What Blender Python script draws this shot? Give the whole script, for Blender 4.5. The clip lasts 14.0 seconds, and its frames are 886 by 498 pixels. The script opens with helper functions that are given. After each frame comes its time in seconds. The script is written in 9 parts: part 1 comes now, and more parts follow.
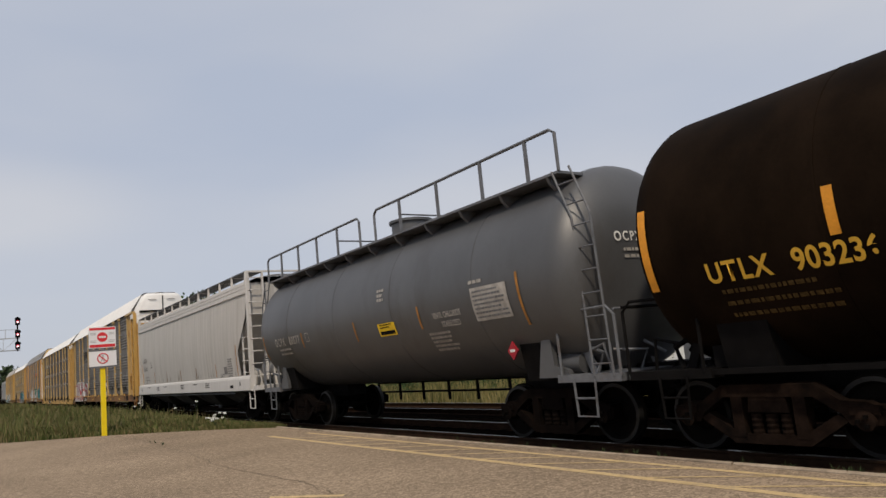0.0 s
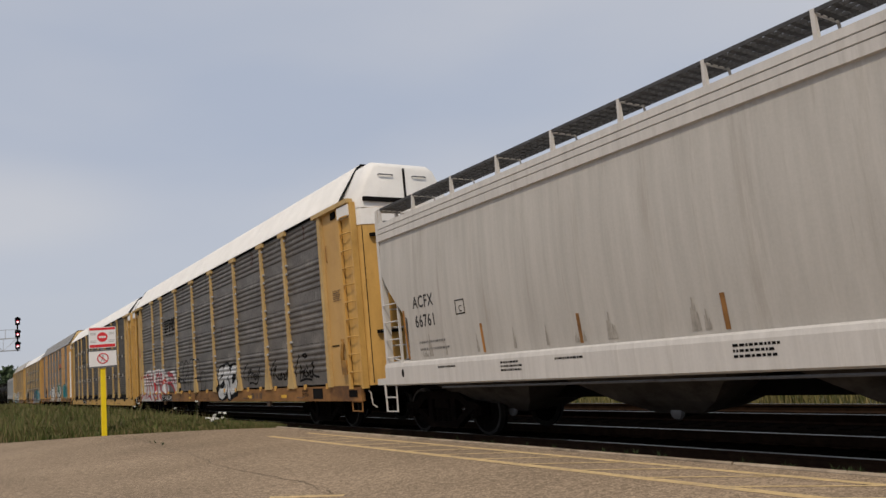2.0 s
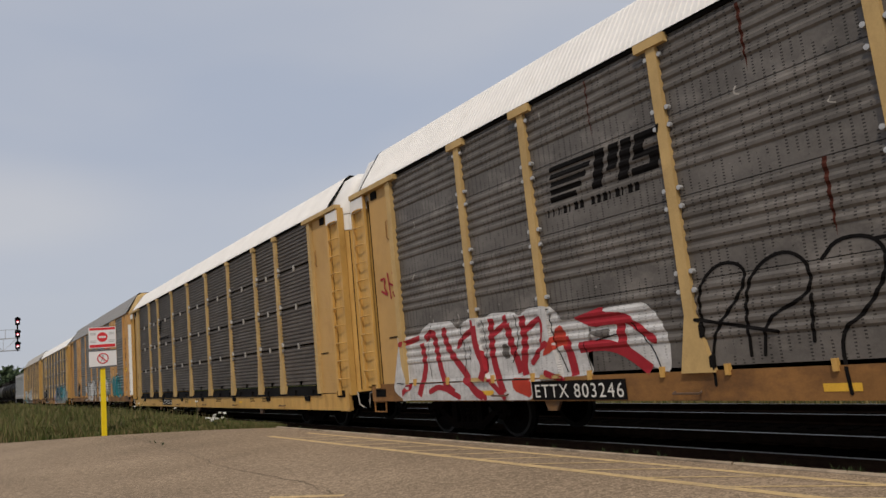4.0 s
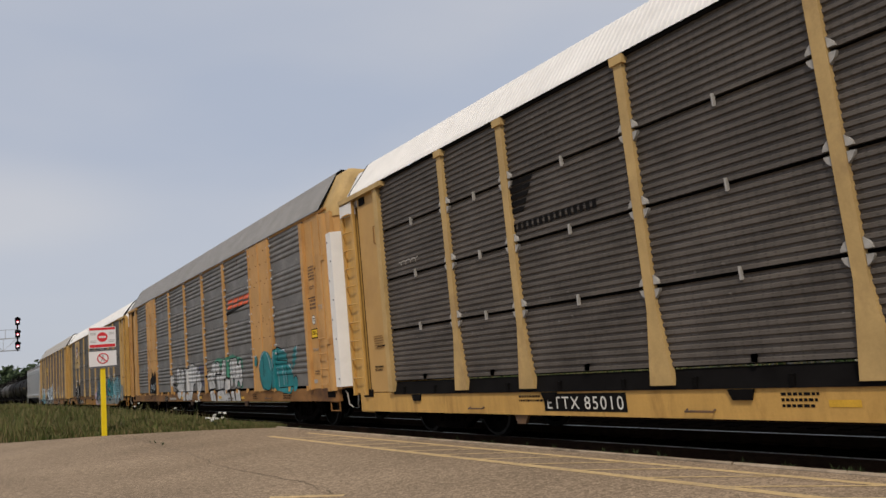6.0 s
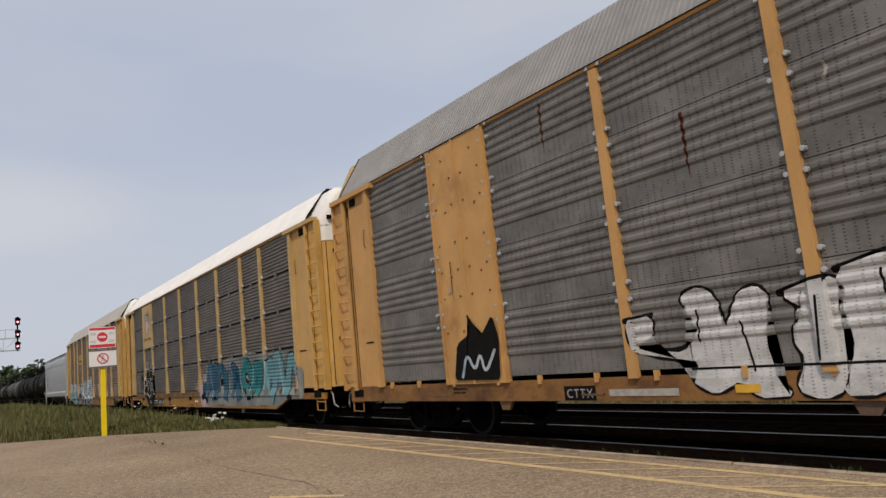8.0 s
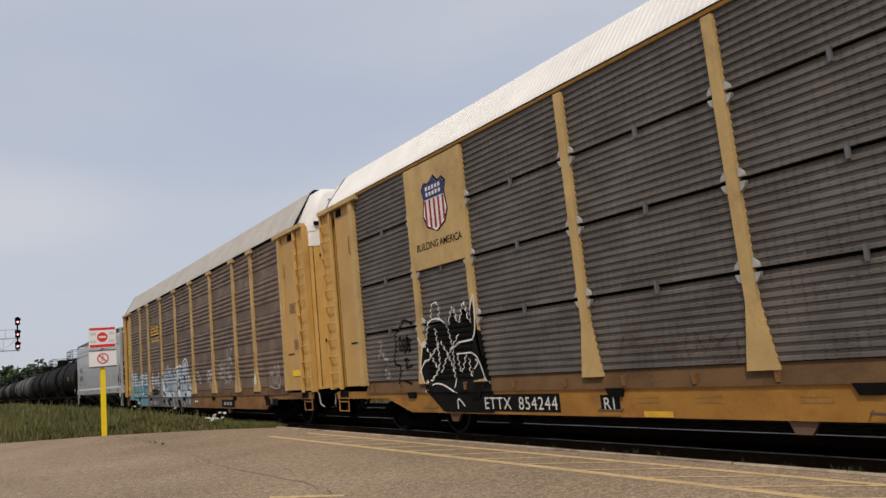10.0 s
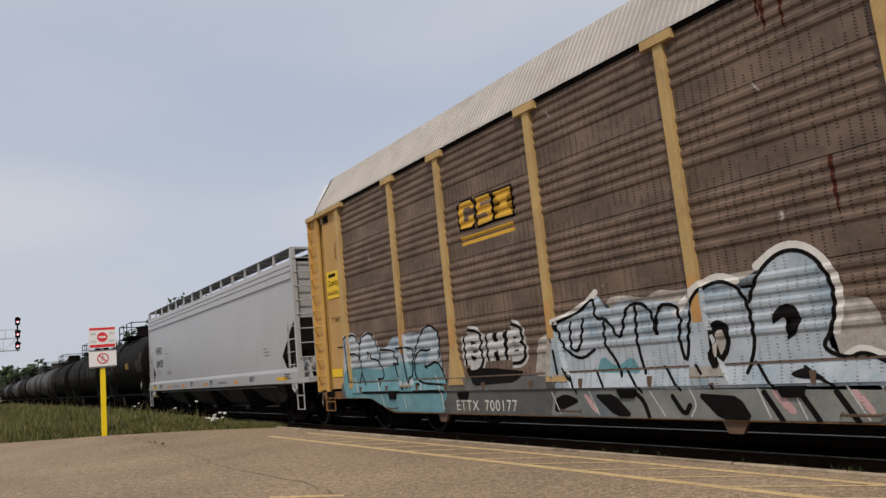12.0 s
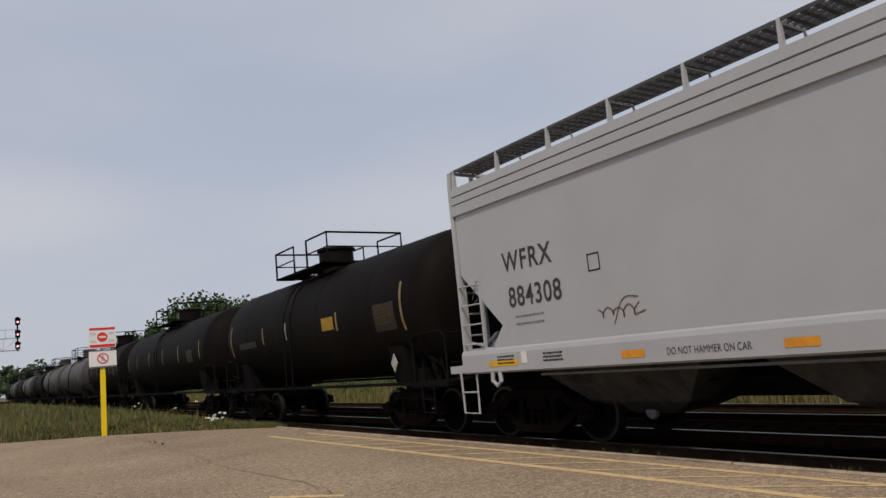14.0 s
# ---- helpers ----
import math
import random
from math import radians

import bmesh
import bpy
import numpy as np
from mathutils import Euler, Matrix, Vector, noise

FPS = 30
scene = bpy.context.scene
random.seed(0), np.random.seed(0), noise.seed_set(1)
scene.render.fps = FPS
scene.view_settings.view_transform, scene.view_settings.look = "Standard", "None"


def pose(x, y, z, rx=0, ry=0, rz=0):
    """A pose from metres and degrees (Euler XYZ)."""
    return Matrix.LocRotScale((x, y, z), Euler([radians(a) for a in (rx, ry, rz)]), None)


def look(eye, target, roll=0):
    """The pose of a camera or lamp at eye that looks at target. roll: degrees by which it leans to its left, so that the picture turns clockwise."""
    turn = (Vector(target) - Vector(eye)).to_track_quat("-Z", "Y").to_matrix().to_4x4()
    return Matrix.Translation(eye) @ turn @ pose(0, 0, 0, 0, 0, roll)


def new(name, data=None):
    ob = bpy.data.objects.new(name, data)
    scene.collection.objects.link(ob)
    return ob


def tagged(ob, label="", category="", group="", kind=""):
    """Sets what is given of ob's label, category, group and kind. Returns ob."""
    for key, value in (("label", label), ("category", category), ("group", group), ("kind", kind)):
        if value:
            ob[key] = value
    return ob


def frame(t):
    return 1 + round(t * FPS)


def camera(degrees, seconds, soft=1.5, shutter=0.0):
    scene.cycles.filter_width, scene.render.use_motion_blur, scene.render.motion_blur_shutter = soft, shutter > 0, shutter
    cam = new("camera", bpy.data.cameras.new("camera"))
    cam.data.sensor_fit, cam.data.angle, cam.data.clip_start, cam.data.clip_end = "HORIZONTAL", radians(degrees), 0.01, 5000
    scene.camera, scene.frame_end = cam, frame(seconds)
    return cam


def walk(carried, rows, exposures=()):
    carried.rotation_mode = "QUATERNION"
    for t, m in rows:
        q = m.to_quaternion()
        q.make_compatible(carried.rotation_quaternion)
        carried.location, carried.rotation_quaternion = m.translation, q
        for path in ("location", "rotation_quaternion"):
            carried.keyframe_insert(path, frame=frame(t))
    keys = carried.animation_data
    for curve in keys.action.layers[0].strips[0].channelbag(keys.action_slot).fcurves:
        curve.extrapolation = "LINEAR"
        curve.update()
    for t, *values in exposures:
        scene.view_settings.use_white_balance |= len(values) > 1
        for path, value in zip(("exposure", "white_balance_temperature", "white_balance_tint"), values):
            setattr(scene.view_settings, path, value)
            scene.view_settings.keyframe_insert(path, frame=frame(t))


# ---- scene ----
cam = camera(64.09, 14.0)
EYE = pose(0, 0, 1.6 * 0.96, 98.451, 5.575, -33.806)
walk(cam, [(0.0, EYE), (14.0, EYE)],
     [(0.0, 0.0), (0.5, -0.04), (1.5, -0.06), (2.2, -0.10), (2.8, -0.15), (4.0, -0.15), (6.5, -0.02), (7.5, 0.03), (10.0, 0.03), (12.0, 0.03), (13.2, 0.03), (13.6, -0.04), (14.0, -0.10)])

# ---------------------------------------------------------------- light
SUN_FROM = Vector((-0.50, -0.62, 0.95)).normalized()


def make_world():
    w = bpy.data.worlds.new("sky")
    scene.world = w
    w.use_nodes = True
    n, l = w.node_tree.nodes, w.node_tree.links
    n.clear()
    out = n.new("ShaderNodeOutputWorld")
    bg = n.new("ShaderNodeBackground")
    sky = n.new("ShaderNodeTexSky")
    sky.sky_type = "NISHITA"
    sky.sun_disc = False
    sky.sun_elevation = math.asin(SUN_FROM.z)
    sky.sun_rotation = math.atan2(SUN_FROM.x, SUN_FROM.y)
    sky.air_density, sky.dust_density, sky.ozone_density = 1.0, 2.0, 1.0
    tc = n.new("ShaderNodeTexCoord")
    mp = n.new("ShaderNodeMapping")
    mp.inputs["Scale"].default_value = (1.0, 1.0, 3.2)
    mp.inputs["Location"].default_value = (0.4, 1.9, 1.2)
    cl = n.new("ShaderNodeTexNoise")
    cl.inputs["Scale"].default_value = 1.15
    cl.inputs["Detail"].default_value = 5.0
    cl.inputs["Roughness"].default_value = 0.42
    ramp = n.new("ShaderNodeValToRGB")
    ramp.color_ramp.elements[0].position = 0.36
    ramp.color_ramp.elements[0].color = (4.75, 5.25, 6.35, 1)
    ramp.color_ramp.elements[1].position = 0.66
    ramp.color_ramp.elements[1].color = (6.2, 6.3, 6.75, 1)
    mix = n.new("ShaderNodeMixRGB")
    mix.inputs["Fac"].default_value = 0.88
    l.new(tc.outputs["Generated"], mp.inputs["Vector"])
    l.new(mp.outputs["Vector"], cl.inputs["Vector"])
    # a soft bank of cloud low over the far end of the line, long and flat
    off = n.new("ShaderNodeVectorMath")
    off.operation = "SUBTRACT"
    off.inputs[1].default_value = (-0.05, 0.965, 0.225)
    l.new(tc.outputs["Generated"], off.inputs[0])
    flat = n.new("ShaderNodeVectorMath")
    flat.operation = "MULTIPLY"
    flat.inputs[1].default_value = (1.0, 0.6, 3.6)
    l.new(off.outputs["Vector"], flat.inputs[0])
    far = n.new("ShaderNodeVectorMath")
    far.operation = "LENGTH"
    l.new(flat.outputs["Vector"], far.inputs[0])
    ragged = n.new("ShaderNodeMath")
    ragged.operation = "MULTIPLY_ADD"
    ragged.inputs[1].default_value = 0.30
    l.new(cl.outputs["Fac"], ragged.inputs[0])
    l.new(far.outputs["Value"], ragged.inputs[2])
    rise = n.new("ShaderNodeMapRange")
    rise.interpolation_type = "SMOOTHSTEP"
    rise.inputs["From Min"].default_value, rise.inputs["From Max"].default_value = 0.44, 0.24
    rise.inputs["To Max"].default_value = 0.17
    l.new(ragged.outputs[0], rise.inputs["Value"])
    both = n.new("ShaderNodeMath")
    l.new(cl.outputs["Fac"], both.inputs[0])
    l.new(rise.outputs["Result"], both.inputs[1])
    l.new(both.outputs[0], ramp.inputs["Fac"])
    l.new(sky.outputs["Color"], mix.inputs["Color1"])
    l.new(ramp.outputs["Color"], mix.inputs["Color2"])
    l.new(mix.outputs["Color"], bg.inputs["Color"])
    bg.inputs["Strength"].default_value = 0.1
    l.new(bg.outputs["Background"], out.inputs["Surface"])


make_world()
sun = new("sun", bpy.data.lights.new("sun", "SUN"))
sun.data.energy, sun.data.angle, sun.data.color = 2.55, radians(3), (1.0, 0.868, 0.705)
sun.matrix_world = look(SUN_FROM * 50, (0, 0, 0))

# ---------------------------------------------------------------- materials


def material(name, base, rough=0.6, metal=0.0, spots=0.25, scale=3.0, stretch=(1, 1, 1), bump=0.15, grain=40.0,
             dirt=None, amount=0.0, vary=0.0, spec=0.25, holes=0.0, speckle=0.35):
    """A painted or natural surface: two scales of colour variation, dirt in patches, fine relief."""
    m = bpy.data.materials.new(name)
    m.use_nodes = True
    n, l = m.node_tree.nodes, m.node_tree.links
    b = n["Principled BSDF"]
    b.inputs["Roughness"].default_value = rough
    b.inputs["Metallic"].default_value = metal
    b.inputs["Specular IOR Level"].default_value = spec
    tc = n.new("ShaderNodeTexCoord")
    mp = n.new("ShaderNodeMapping")
    mp.inputs["Scale"].default_value = stretch
    l.new(tc.outputs["Object"], mp.inputs["Vector"])
    big = n.new("ShaderNodeTexNoise")
    big.inputs["Scale"].default_value = scale
    big.inputs["Detail"].default_value = 6
    big.inputs["Roughness"].default_value = 0.62
    l.new(mp.outputs["Vector"], big.inputs["Vector"])
    fine = n.new("ShaderNodeTexNoise")
    fine.inputs["Scale"].default_value = grain
    fine.inputs["Detail"].default_value = 5
    fine.inputs["Roughness"].default_value = 0.7
    l.new(tc.outputs["Object"], fine.inputs["Vector"])
    ramp = n.new("ShaderNodeValToRGB")
    lo, hi = 1 - spots, 1 + spots
    ramp.color_ramp.elements[0].position, ramp.color_ramp.elements[1].position = 0.32, 0.68
    ramp.color_ramp.elements[0].color = (*[c * lo for c in base], 1)
    ramp.color_ramp.elements[1].color = (*[min(c * hi, 0.95) for c in base], 1)
    add = n.new("ShaderNodeMath")
    add.operation = "MULTIPLY_ADD"
    add.inputs[1].default_value = speckle
    l.new(fine.outputs["Fac"], add.inputs[0])
    sub = n.new("ShaderNodeMath")
    sub.operation = "SUBTRACT"
    sub.inputs[1].default_value = speckle / 2
    l.new(big.outputs["Fac"], sub.inputs[0])
    l.new(sub.outputs[0], add.inputs[2])
    l.new(add.outputs[0], ramp.inputs["Fac"])
    colour = ramp.outputs["Color"]
    if dirt:
        d = n.new("ShaderNodeTexNoise")
        d.inputs["Scale"].default_value = scale * 0.6
        d.inputs["Detail"].default_value = 8
        d.inputs["Roughness"].default_value = 0.7
        l.new(mp.outputs["Vector"], d.inputs["Vector"])
        r2 = n.new("ShaderNodeMapRange")
        r2.inputs["From Min"].default_value = 0.62 - amount * 0.3
        r2.inputs["From Max"].default_value = 0.78 - amount * 0.2
        r2.inputs["To Max"].default_value = min(1.0, 0.5 + amount)
        l.new(d.outputs["Fac"], r2.inputs["Value"])
        mx = n.new("ShaderNodeMixRGB")
        mx.inputs["Color2"].default_value = (*dirt, 1)
        l.new(r2.outputs["Result"], mx.inputs["Fac"])
        l.new(colour, mx.inputs["Color1"])
        colour = mx.outputs["Color"]
    if vary:
        oi = n.new("ShaderNodeObjectInfo")
        hs = n.new("ShaderNodeHueSaturation")
        mr = n.new("ShaderNodeMapRange")
        mr.inputs["To Min"].default_value, mr.inputs["To Max"].default_value = 1 - vary, 1 + vary
        l.new(oi.outputs["Random"], mr.inputs["Value"])
        l.new(mr.outputs["Result"], hs.inputs["Value"])
        l.new(colour, hs.inputs["Color"])
        colour = hs.outputs["Color"]
    if holes:
        # columns of punched slots, denser in some columns than in others
        sep = n.new("ShaderNodeSeparateXYZ")
        l.new(tc.outputs["Object"], sep.inputs[0])

        def cell(socket, pitch, part_open):
            a = n.new("ShaderNodeMath")
            a.operation = "DIVIDE"
            a.inputs[1].default_value = pitch
            l.new(socket, a.inputs[0])
            fr = n.new("ShaderNodeMath")
            fr.operation = "FRACT"
            l.new(a.outputs[0], fr.inputs[0])
            lt = n.new("ShaderNodeMath")
            lt.operation = "LESS_THAN"
            lt.inputs[1].default_value = part_open
            l.new(fr.outputs[0], lt.inputs[0])
            return lt.outputs[0]
        patch = n.new("ShaderNodeTexNoise")
        patch.inputs["Scale"].default_value = 1.0
        patch.inputs["Detail"].default_value = 2
        mq = n.new("ShaderNodeMapping")
        mq.inputs["Scale"].default_value = (1, 5.5, 4.5)
        l.new(tc.outputs["Object"], mq.inputs["Vector"])
        l.new(mq.outputs["Vector"], patch.inputs["Vector"])
        gate = n.new("ShaderNodeMath")
        gate.operation = "GREATER_THAN"
        gate.inputs[1].default_value = 0.47
        l.new(patch.outputs["Fac"], gate.inputs[0])
        prod = n.new("ShaderNodeMath")
        prod.operation = "MULTIPLY"
        l.new(cell(sep.outputs["Y"], 0.118, 0.26), prod.inputs[0])
        l.new(cell(sep.outputs["Z"], 0.038, 0.42), prod.inputs[1])
        prod2 = n.new("ShaderNodeMath")
        prod2.operation = "MULTIPLY"
        l.new(prod.outputs[0], prod2.inputs[0])
        l.new(gate.outputs[0], prod2.inputs[1])
        sc = n.new("ShaderNodeMath")
        sc.operation = "MULTIPLY"
        sc.inputs[1].default_value = holes
        l.new(prod2.outputs[0], sc.inputs[0])
        mh = n.new("ShaderNodeMixRGB")
        mh.inputs["Color2"].default_value = (0.012, 0.011, 0.010, 1)
        l.new(sc.outputs[0], mh.inputs["Fac"])
        l.new(colour, mh.inputs["Color1"])
        colour = mh.outputs["Color"]
    if holes and name.startswith("rack"):
        fleck = n.new("ShaderNodeTexNoise")
        fleck.inputs["Scale"].default_value = 7.0
        fleck.inputs["Detail"].default_value = 3
        fm = n.new("ShaderNodeMapRange")
        fm.inputs["From Min"].default_value, fm.inputs["From Max"].default_value = 0.70, 0.76
        fm.inputs["To Max"].default_value = 0.55
        l.new(tc.outputs["Object"], fleck.inputs["Vector"])
        l.new(fleck.outputs["Fac"], fm.inputs["Value"])
        mf = n.new("ShaderNodeMixRGB")
        mf.inputs["Color2"].default_value = (0.34, 0.32, 0.30, 1)
        l.new(fm.outputs["Result"], mf.inputs["Fac"])
        l.new(colour, mf.inputs["Color1"])
        colour = mf.outputs["Color"]
    l.new(colour, b.inputs["Base Color"])
    if bump:
        bp = n.new("ShaderNodeBump")
        bp.inputs["Strength"].default_value = bump
        bp.inputs["Distance"].default_value = 0.02
        l.new(fine.outputs["Fac"], bp.inputs["Height"])
        l.new(bp.outputs["Normal"], b.inputs["Normal"])
    return m


def asphalt(name):
    """Sun-bleached tan asphalt: worn patches, coarse sand grain and single pale and dark stones."""
    m = bpy.data.materials.new(name)
    m.use_nodes = True
    n, l = m.node_tree.nodes, m.node_tree.links
    b = n["Principled BSDF"]
    b.inputs["Roughness"].default_value = 0.95
    b.inputs["Specular IOR Level"].default_value = 0.05
    tc = n.new("ShaderNodeTexCoord")

    def grain(scale, detail, lo, hi, to_lo, to_hi):
        t = n.new("ShaderNodeTexNoise")
        t.inputs["Scale"].default_value, t.inputs["Detail"].default_value = scale, detail
        l.new(tc.outputs["Object"], t.inputs["Vector"])
        r = n.new("ShaderNodeMapRange")
        r.inputs["From Min"].default_value, r.inputs["From Max"].default_value = lo, hi
        r.inputs["To Min"].default_value, r.inputs["To Max"].default_value = to_lo, to_hi
        l.new(t.outputs["Fac"], r.inputs["Value"])
        return r.outputs["Result"]

    def times(a, b):
        t = n.new("ShaderNodeMath")
        t.operation = "MULTIPLY"
        l.new(a, t.inputs[0])
        l.new(b, t.inputs[1])
        return t.outputs[0]
    sand = grain(42, 2, 0.36, 0.64, 0.72, 1.28)
    value = times(times(sand, grain(11, 3, 0.35, 0.65, 0.86, 1.14)), grain(0.35, 5, 0.35, 0.65, 0.88, 1.12))
    stones = n.new("ShaderNodeTexVoronoi")
    stones.inputs["Scale"].default_value = 28
    l.new(tc.outputs["Object"], stones.inputs["Vector"])
    sep = n.new("ShaderNodeSeparateColor")
    l.new(stones.outputs["Color"], sep.inputs[0])
    pick = n.new("ShaderNodeMapRange")
    pick.interpolation_type = "STEPPED"
    pick.inputs["Steps"].default_value = 6
    pick.inputs["To Min"].default_value, pick.inputs["To Max"].default_value = 0.80, 1.24
    l.new(sep.outputs[0], pick.inputs["Value"])
    value = times(value, pick.outputs["Result"])
    tint = n.new("ShaderNodeVectorMath")
    tint.operation = "SCALE"
    tint.inputs[0].default_value = (0.262, 0.200, 0.140)
    l.new(value, tint.inputs["Scale"])
    l.new(tint.outputs["Vector"], b.inputs["Base Color"])
    bp = n.new("ShaderNodeBump")
    bp.inputs["Strength"].default_value, bp.inputs["Distance"].default_value = 0.16, 0.012
    l.new(sand, bp.inputs["Height"])
    l.new(bp.outputs["Normal"], b.inputs["Normal"])
    return m


def glow(name, colour, strength):
    m = bpy.data.materials.new(name)
    m.use_nodes = True
    b = m.node_tree.nodes["Principled BSDF"]
    b.inputs["Base Color"].default_value = (*colour, 1)
    b.inputs["Emission Color"].default_value = (*colour, 1)
    b.inputs["Emission Strength"].default_value = strength
    return m


STREAK = (9, 9, 0.6)
RACK_GREY = material("rack_panel_grey", (0.122, 0.112, 0.103), 0.5, 0.2, 0.28, 1.6, (1, 1, 1.5), 0.1, 30, (0.24, 0.22, 0.20), 0.25, 0.06, holes=0.85)
RACK_DARK = material("rack_panel_dark", (0.100, 0.088, 0.078), 0.6, 0.1, 0.25, 1.6, (1, 1, 1.5), 0.1, 30, (0.15, 0.13, 0.11), 0.2, 0.06, holes=0.35)
RACK_BLUE = material("rack_panel_steel", (0.156, 0.150, 0.142), 0.5, 0.2, 0.25, 1.4, (1, 1, 1.5), 0.1, 30, (0.10, 0.095, 0.09), 0.3, 0.05, holes=0.6)
RACK_TAUPE = material("rack_panel_taupe", (0.130, 0.116, 0.104), 0.55, 0.2, 0.25, 1.6, (1, 1, 1.5), 0.1, 30, (0.19, 0.175, 0.16), 0.25, 0.06, holes=0.5)
RACK_BROWN = material("rack_panel_brown", (0.158, 0.112, 0.084), 0.6, 0.1, 0.28, 1.4, (1, 1, 1.5), 0.1, 30, (0.065, 0.055, 0.05), 0.35, 0.06, holes=0.85)
YELLOW_PALE = material("chalky_yellow_paint", (0.44, 0.305, 0.13), 0.6, 0, 0.14, 2.0, (1, 1, 0.7), 0.1, 30, (0.26, 0.17, 0.08), 0.3)
YELLOW = material("yellow_paint", (0.50, 0.300, 0.088), 0.5, 0, 0.14, 2.0, (1, 2, 0.45), 0.08, 30, (0.24, 0.125, 0.036), 0.26)
YELLOW_OLD = material("faded_yellow_paint", (0.47, 0.268, 0.098), 0.6, 0, 0.12, 1.6, (1, 1, 0.7), 0.1, 30, (0.26, 0.125, 0.045), 0.26)
YELLOW_TAN = material("sun_bleached_tan_yellow_paint", (0.46, 0.285, 0.105), 0.6, 0, 0.08, 1.2, (1, 1, 0.7), 0.06, 30, (0.33, 0.19, 0.075), 0.16)
YELLOW_DIRTY = material("rusty_yellow_paint", (0.30, 0.165, 0.045), 0.65, 0, 0.25, 2.5, (1, 1, 1), 0.15, 30, (0.085, 0.045, 0.025), 0.5)
SILL_RUST = material("rusty_sill", (0.22, 0.108, 0.035), 0.7, 0, 0.25, 2.0, (1, 0.6, 1), 0.15, 30, (0.07, 0.035, 0.02), 0.45)
SILL_GOLD = material("rusty_golden_sill", (0.31, 0.15, 0.030), 0.65, 0, 0.2, 2.0, (1, 0.6, 1), 0.15, 30, (0.12, 0.055, 0.02), 0.35)
LEDGE_BROWN = material("grimy_ledge", (0.105, 0.058, 0.024), 0.75, 0, 0.3, 2.2, (1, 0.6, 1), 0.15, 30, (0.05, 0.03, 0.02), 0.35)
DARK_STEEL = material("dark_grating_steel", (0.060, 0.060, 0.062), 0.6, 0, 0.25, 6.0)
SILL_DARK = material("grimy_sill", (0.10, 0.065, 0.045), 0.75, 0, 0.3, 2.2, (1, 0.6, 1), 0.15, 30, (0.20, 0.10, 0.03), 0.35)
ROOF_WHITE = material("white_roof_paint", (0.71, 0.70, 0.68), 0.5, 0, 0.06, 1.5, (1, 1, 1), 0.05, 30, (0.55, 0.52, 0.48), 0.1)
ROOF_GREY = material("weathered_roof_steel", (0.215, 0.212, 0.21), 0.55, 0.1, 0.15, 1.5, (1, 1, 1), 0.08, 30, (0.22, 0.20, 0.18), 0.25)
ROOF_PALE = material("dull_roof_steel", (0.37, 0.35, 0.325), 0.5, 0.1, 0.12, 1.5, (1, 1, 1), 0.08, 30, (0.30, 0.26, 0.22), 0.25)
HOPPER_OLD = material("aged_white_paint", (0.43, 0.41, 0.38), 0.55, 0, 0.10, 0.9, (6, 6, 0.35), 0.06, 25, (0.30, 0.27, 0.235), 0.26)
HOPPER_NEW = material("light_grey_paint", (0.365, 0.37, 0.39), 0.28, 0, 0.05, 0.8, (1, 1, 1), 0.04, 25, (0.33, 0.325, 0.32), 0.12, spec=0.5)
HOPPER_RIB = material("cream_grey_paint", (0.53, 0.51, 0.485), 0.5, 0, 0.08, 1.0, STREAK, 0.05, 25, (0.38, 0.36, 0.33), 0.2)
# Hopper underside paint with the shade below the body put into its colour.
HOPPER_UNDER = material("shaded_hopper_steel", (0.062, 0.056, 0.051), 0.85, 0, 0.3, 2.0, (1, 1, 1), 0.15, 30, (0.018, 0.015, 0.013), 0.4, spec=0.1)
TANK_GREY = material("grey_tank_paint", (0.062, 0.063, 0.066), 0.46, 0, 0.15, 1.0, (1, 1, 0.5), 0.05, 25, (0.036, 0.032, 0.029), 0.35, spec=0.7)
TANK_BROWN = material("sooty_brown_tank", (0.0105, 0.0064, 0.0038), 0.7, 0, 0.4, 1.1, (1, 1, 0.6), 0.08, 25, (0.006, 0.004, 0.0028), 0.4, spec=0.02)
TANK_BLACK = material("black_tank_paint", (0.0075, 0.0062, 0.0058), 0.6, 0, 0.3, 1.0, (1, 1, 0.5), 0.08, 25, (0.011, 0.009, 0.008), 0.2, spec=0.04)
TANK_DUSTY = material("dusty_tank_paint", (0.050, 0.045, 0.042), 0.5, 0, 0.3, 0.7, (1, 1, 0.5), 0.08, 25, (0.03, 0.028, 0.026), 0.35)
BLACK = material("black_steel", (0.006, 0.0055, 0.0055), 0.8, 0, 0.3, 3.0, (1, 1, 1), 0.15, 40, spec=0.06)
GREY_STEEL = material("dull_grey_steel", (0.13, 0.135, 0.145), 0.5, 0.2, 0.2, 4.0, (1, 1, 1), 0.1, 40, (0.09, 0.06, 0.045), 0.25)
# Grimy truck steel, taken near black to carry the shade below the cars.
TRUCK = material("grimy_shaded_cast_steel", (0.0052, 0.0038, 0.0032), 0.9, 0, 0.35, 5.0, (1, 1, 1), 0.3, 40, (0.010, 0.006, 0.0045), 0.35, spec=0.02)
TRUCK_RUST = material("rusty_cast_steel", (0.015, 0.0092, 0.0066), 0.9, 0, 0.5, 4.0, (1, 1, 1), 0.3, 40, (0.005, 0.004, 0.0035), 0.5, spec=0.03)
# Wheel steel darkened for the same under-car shade.
WHEEL = material("shaded_wheel_steel", (0.005, 0.0042, 0.0036), 0.85, 0.0, 0.3, 5.0, (1, 1, 1), 0.2, 40, (0.009, 0.006, 0.004), 0.3, spec=0.03)
TREAD = material("worn_tread_rim", (0.018, 0.017, 0.016), 0.5, 0.3, 0.3, 5.0)
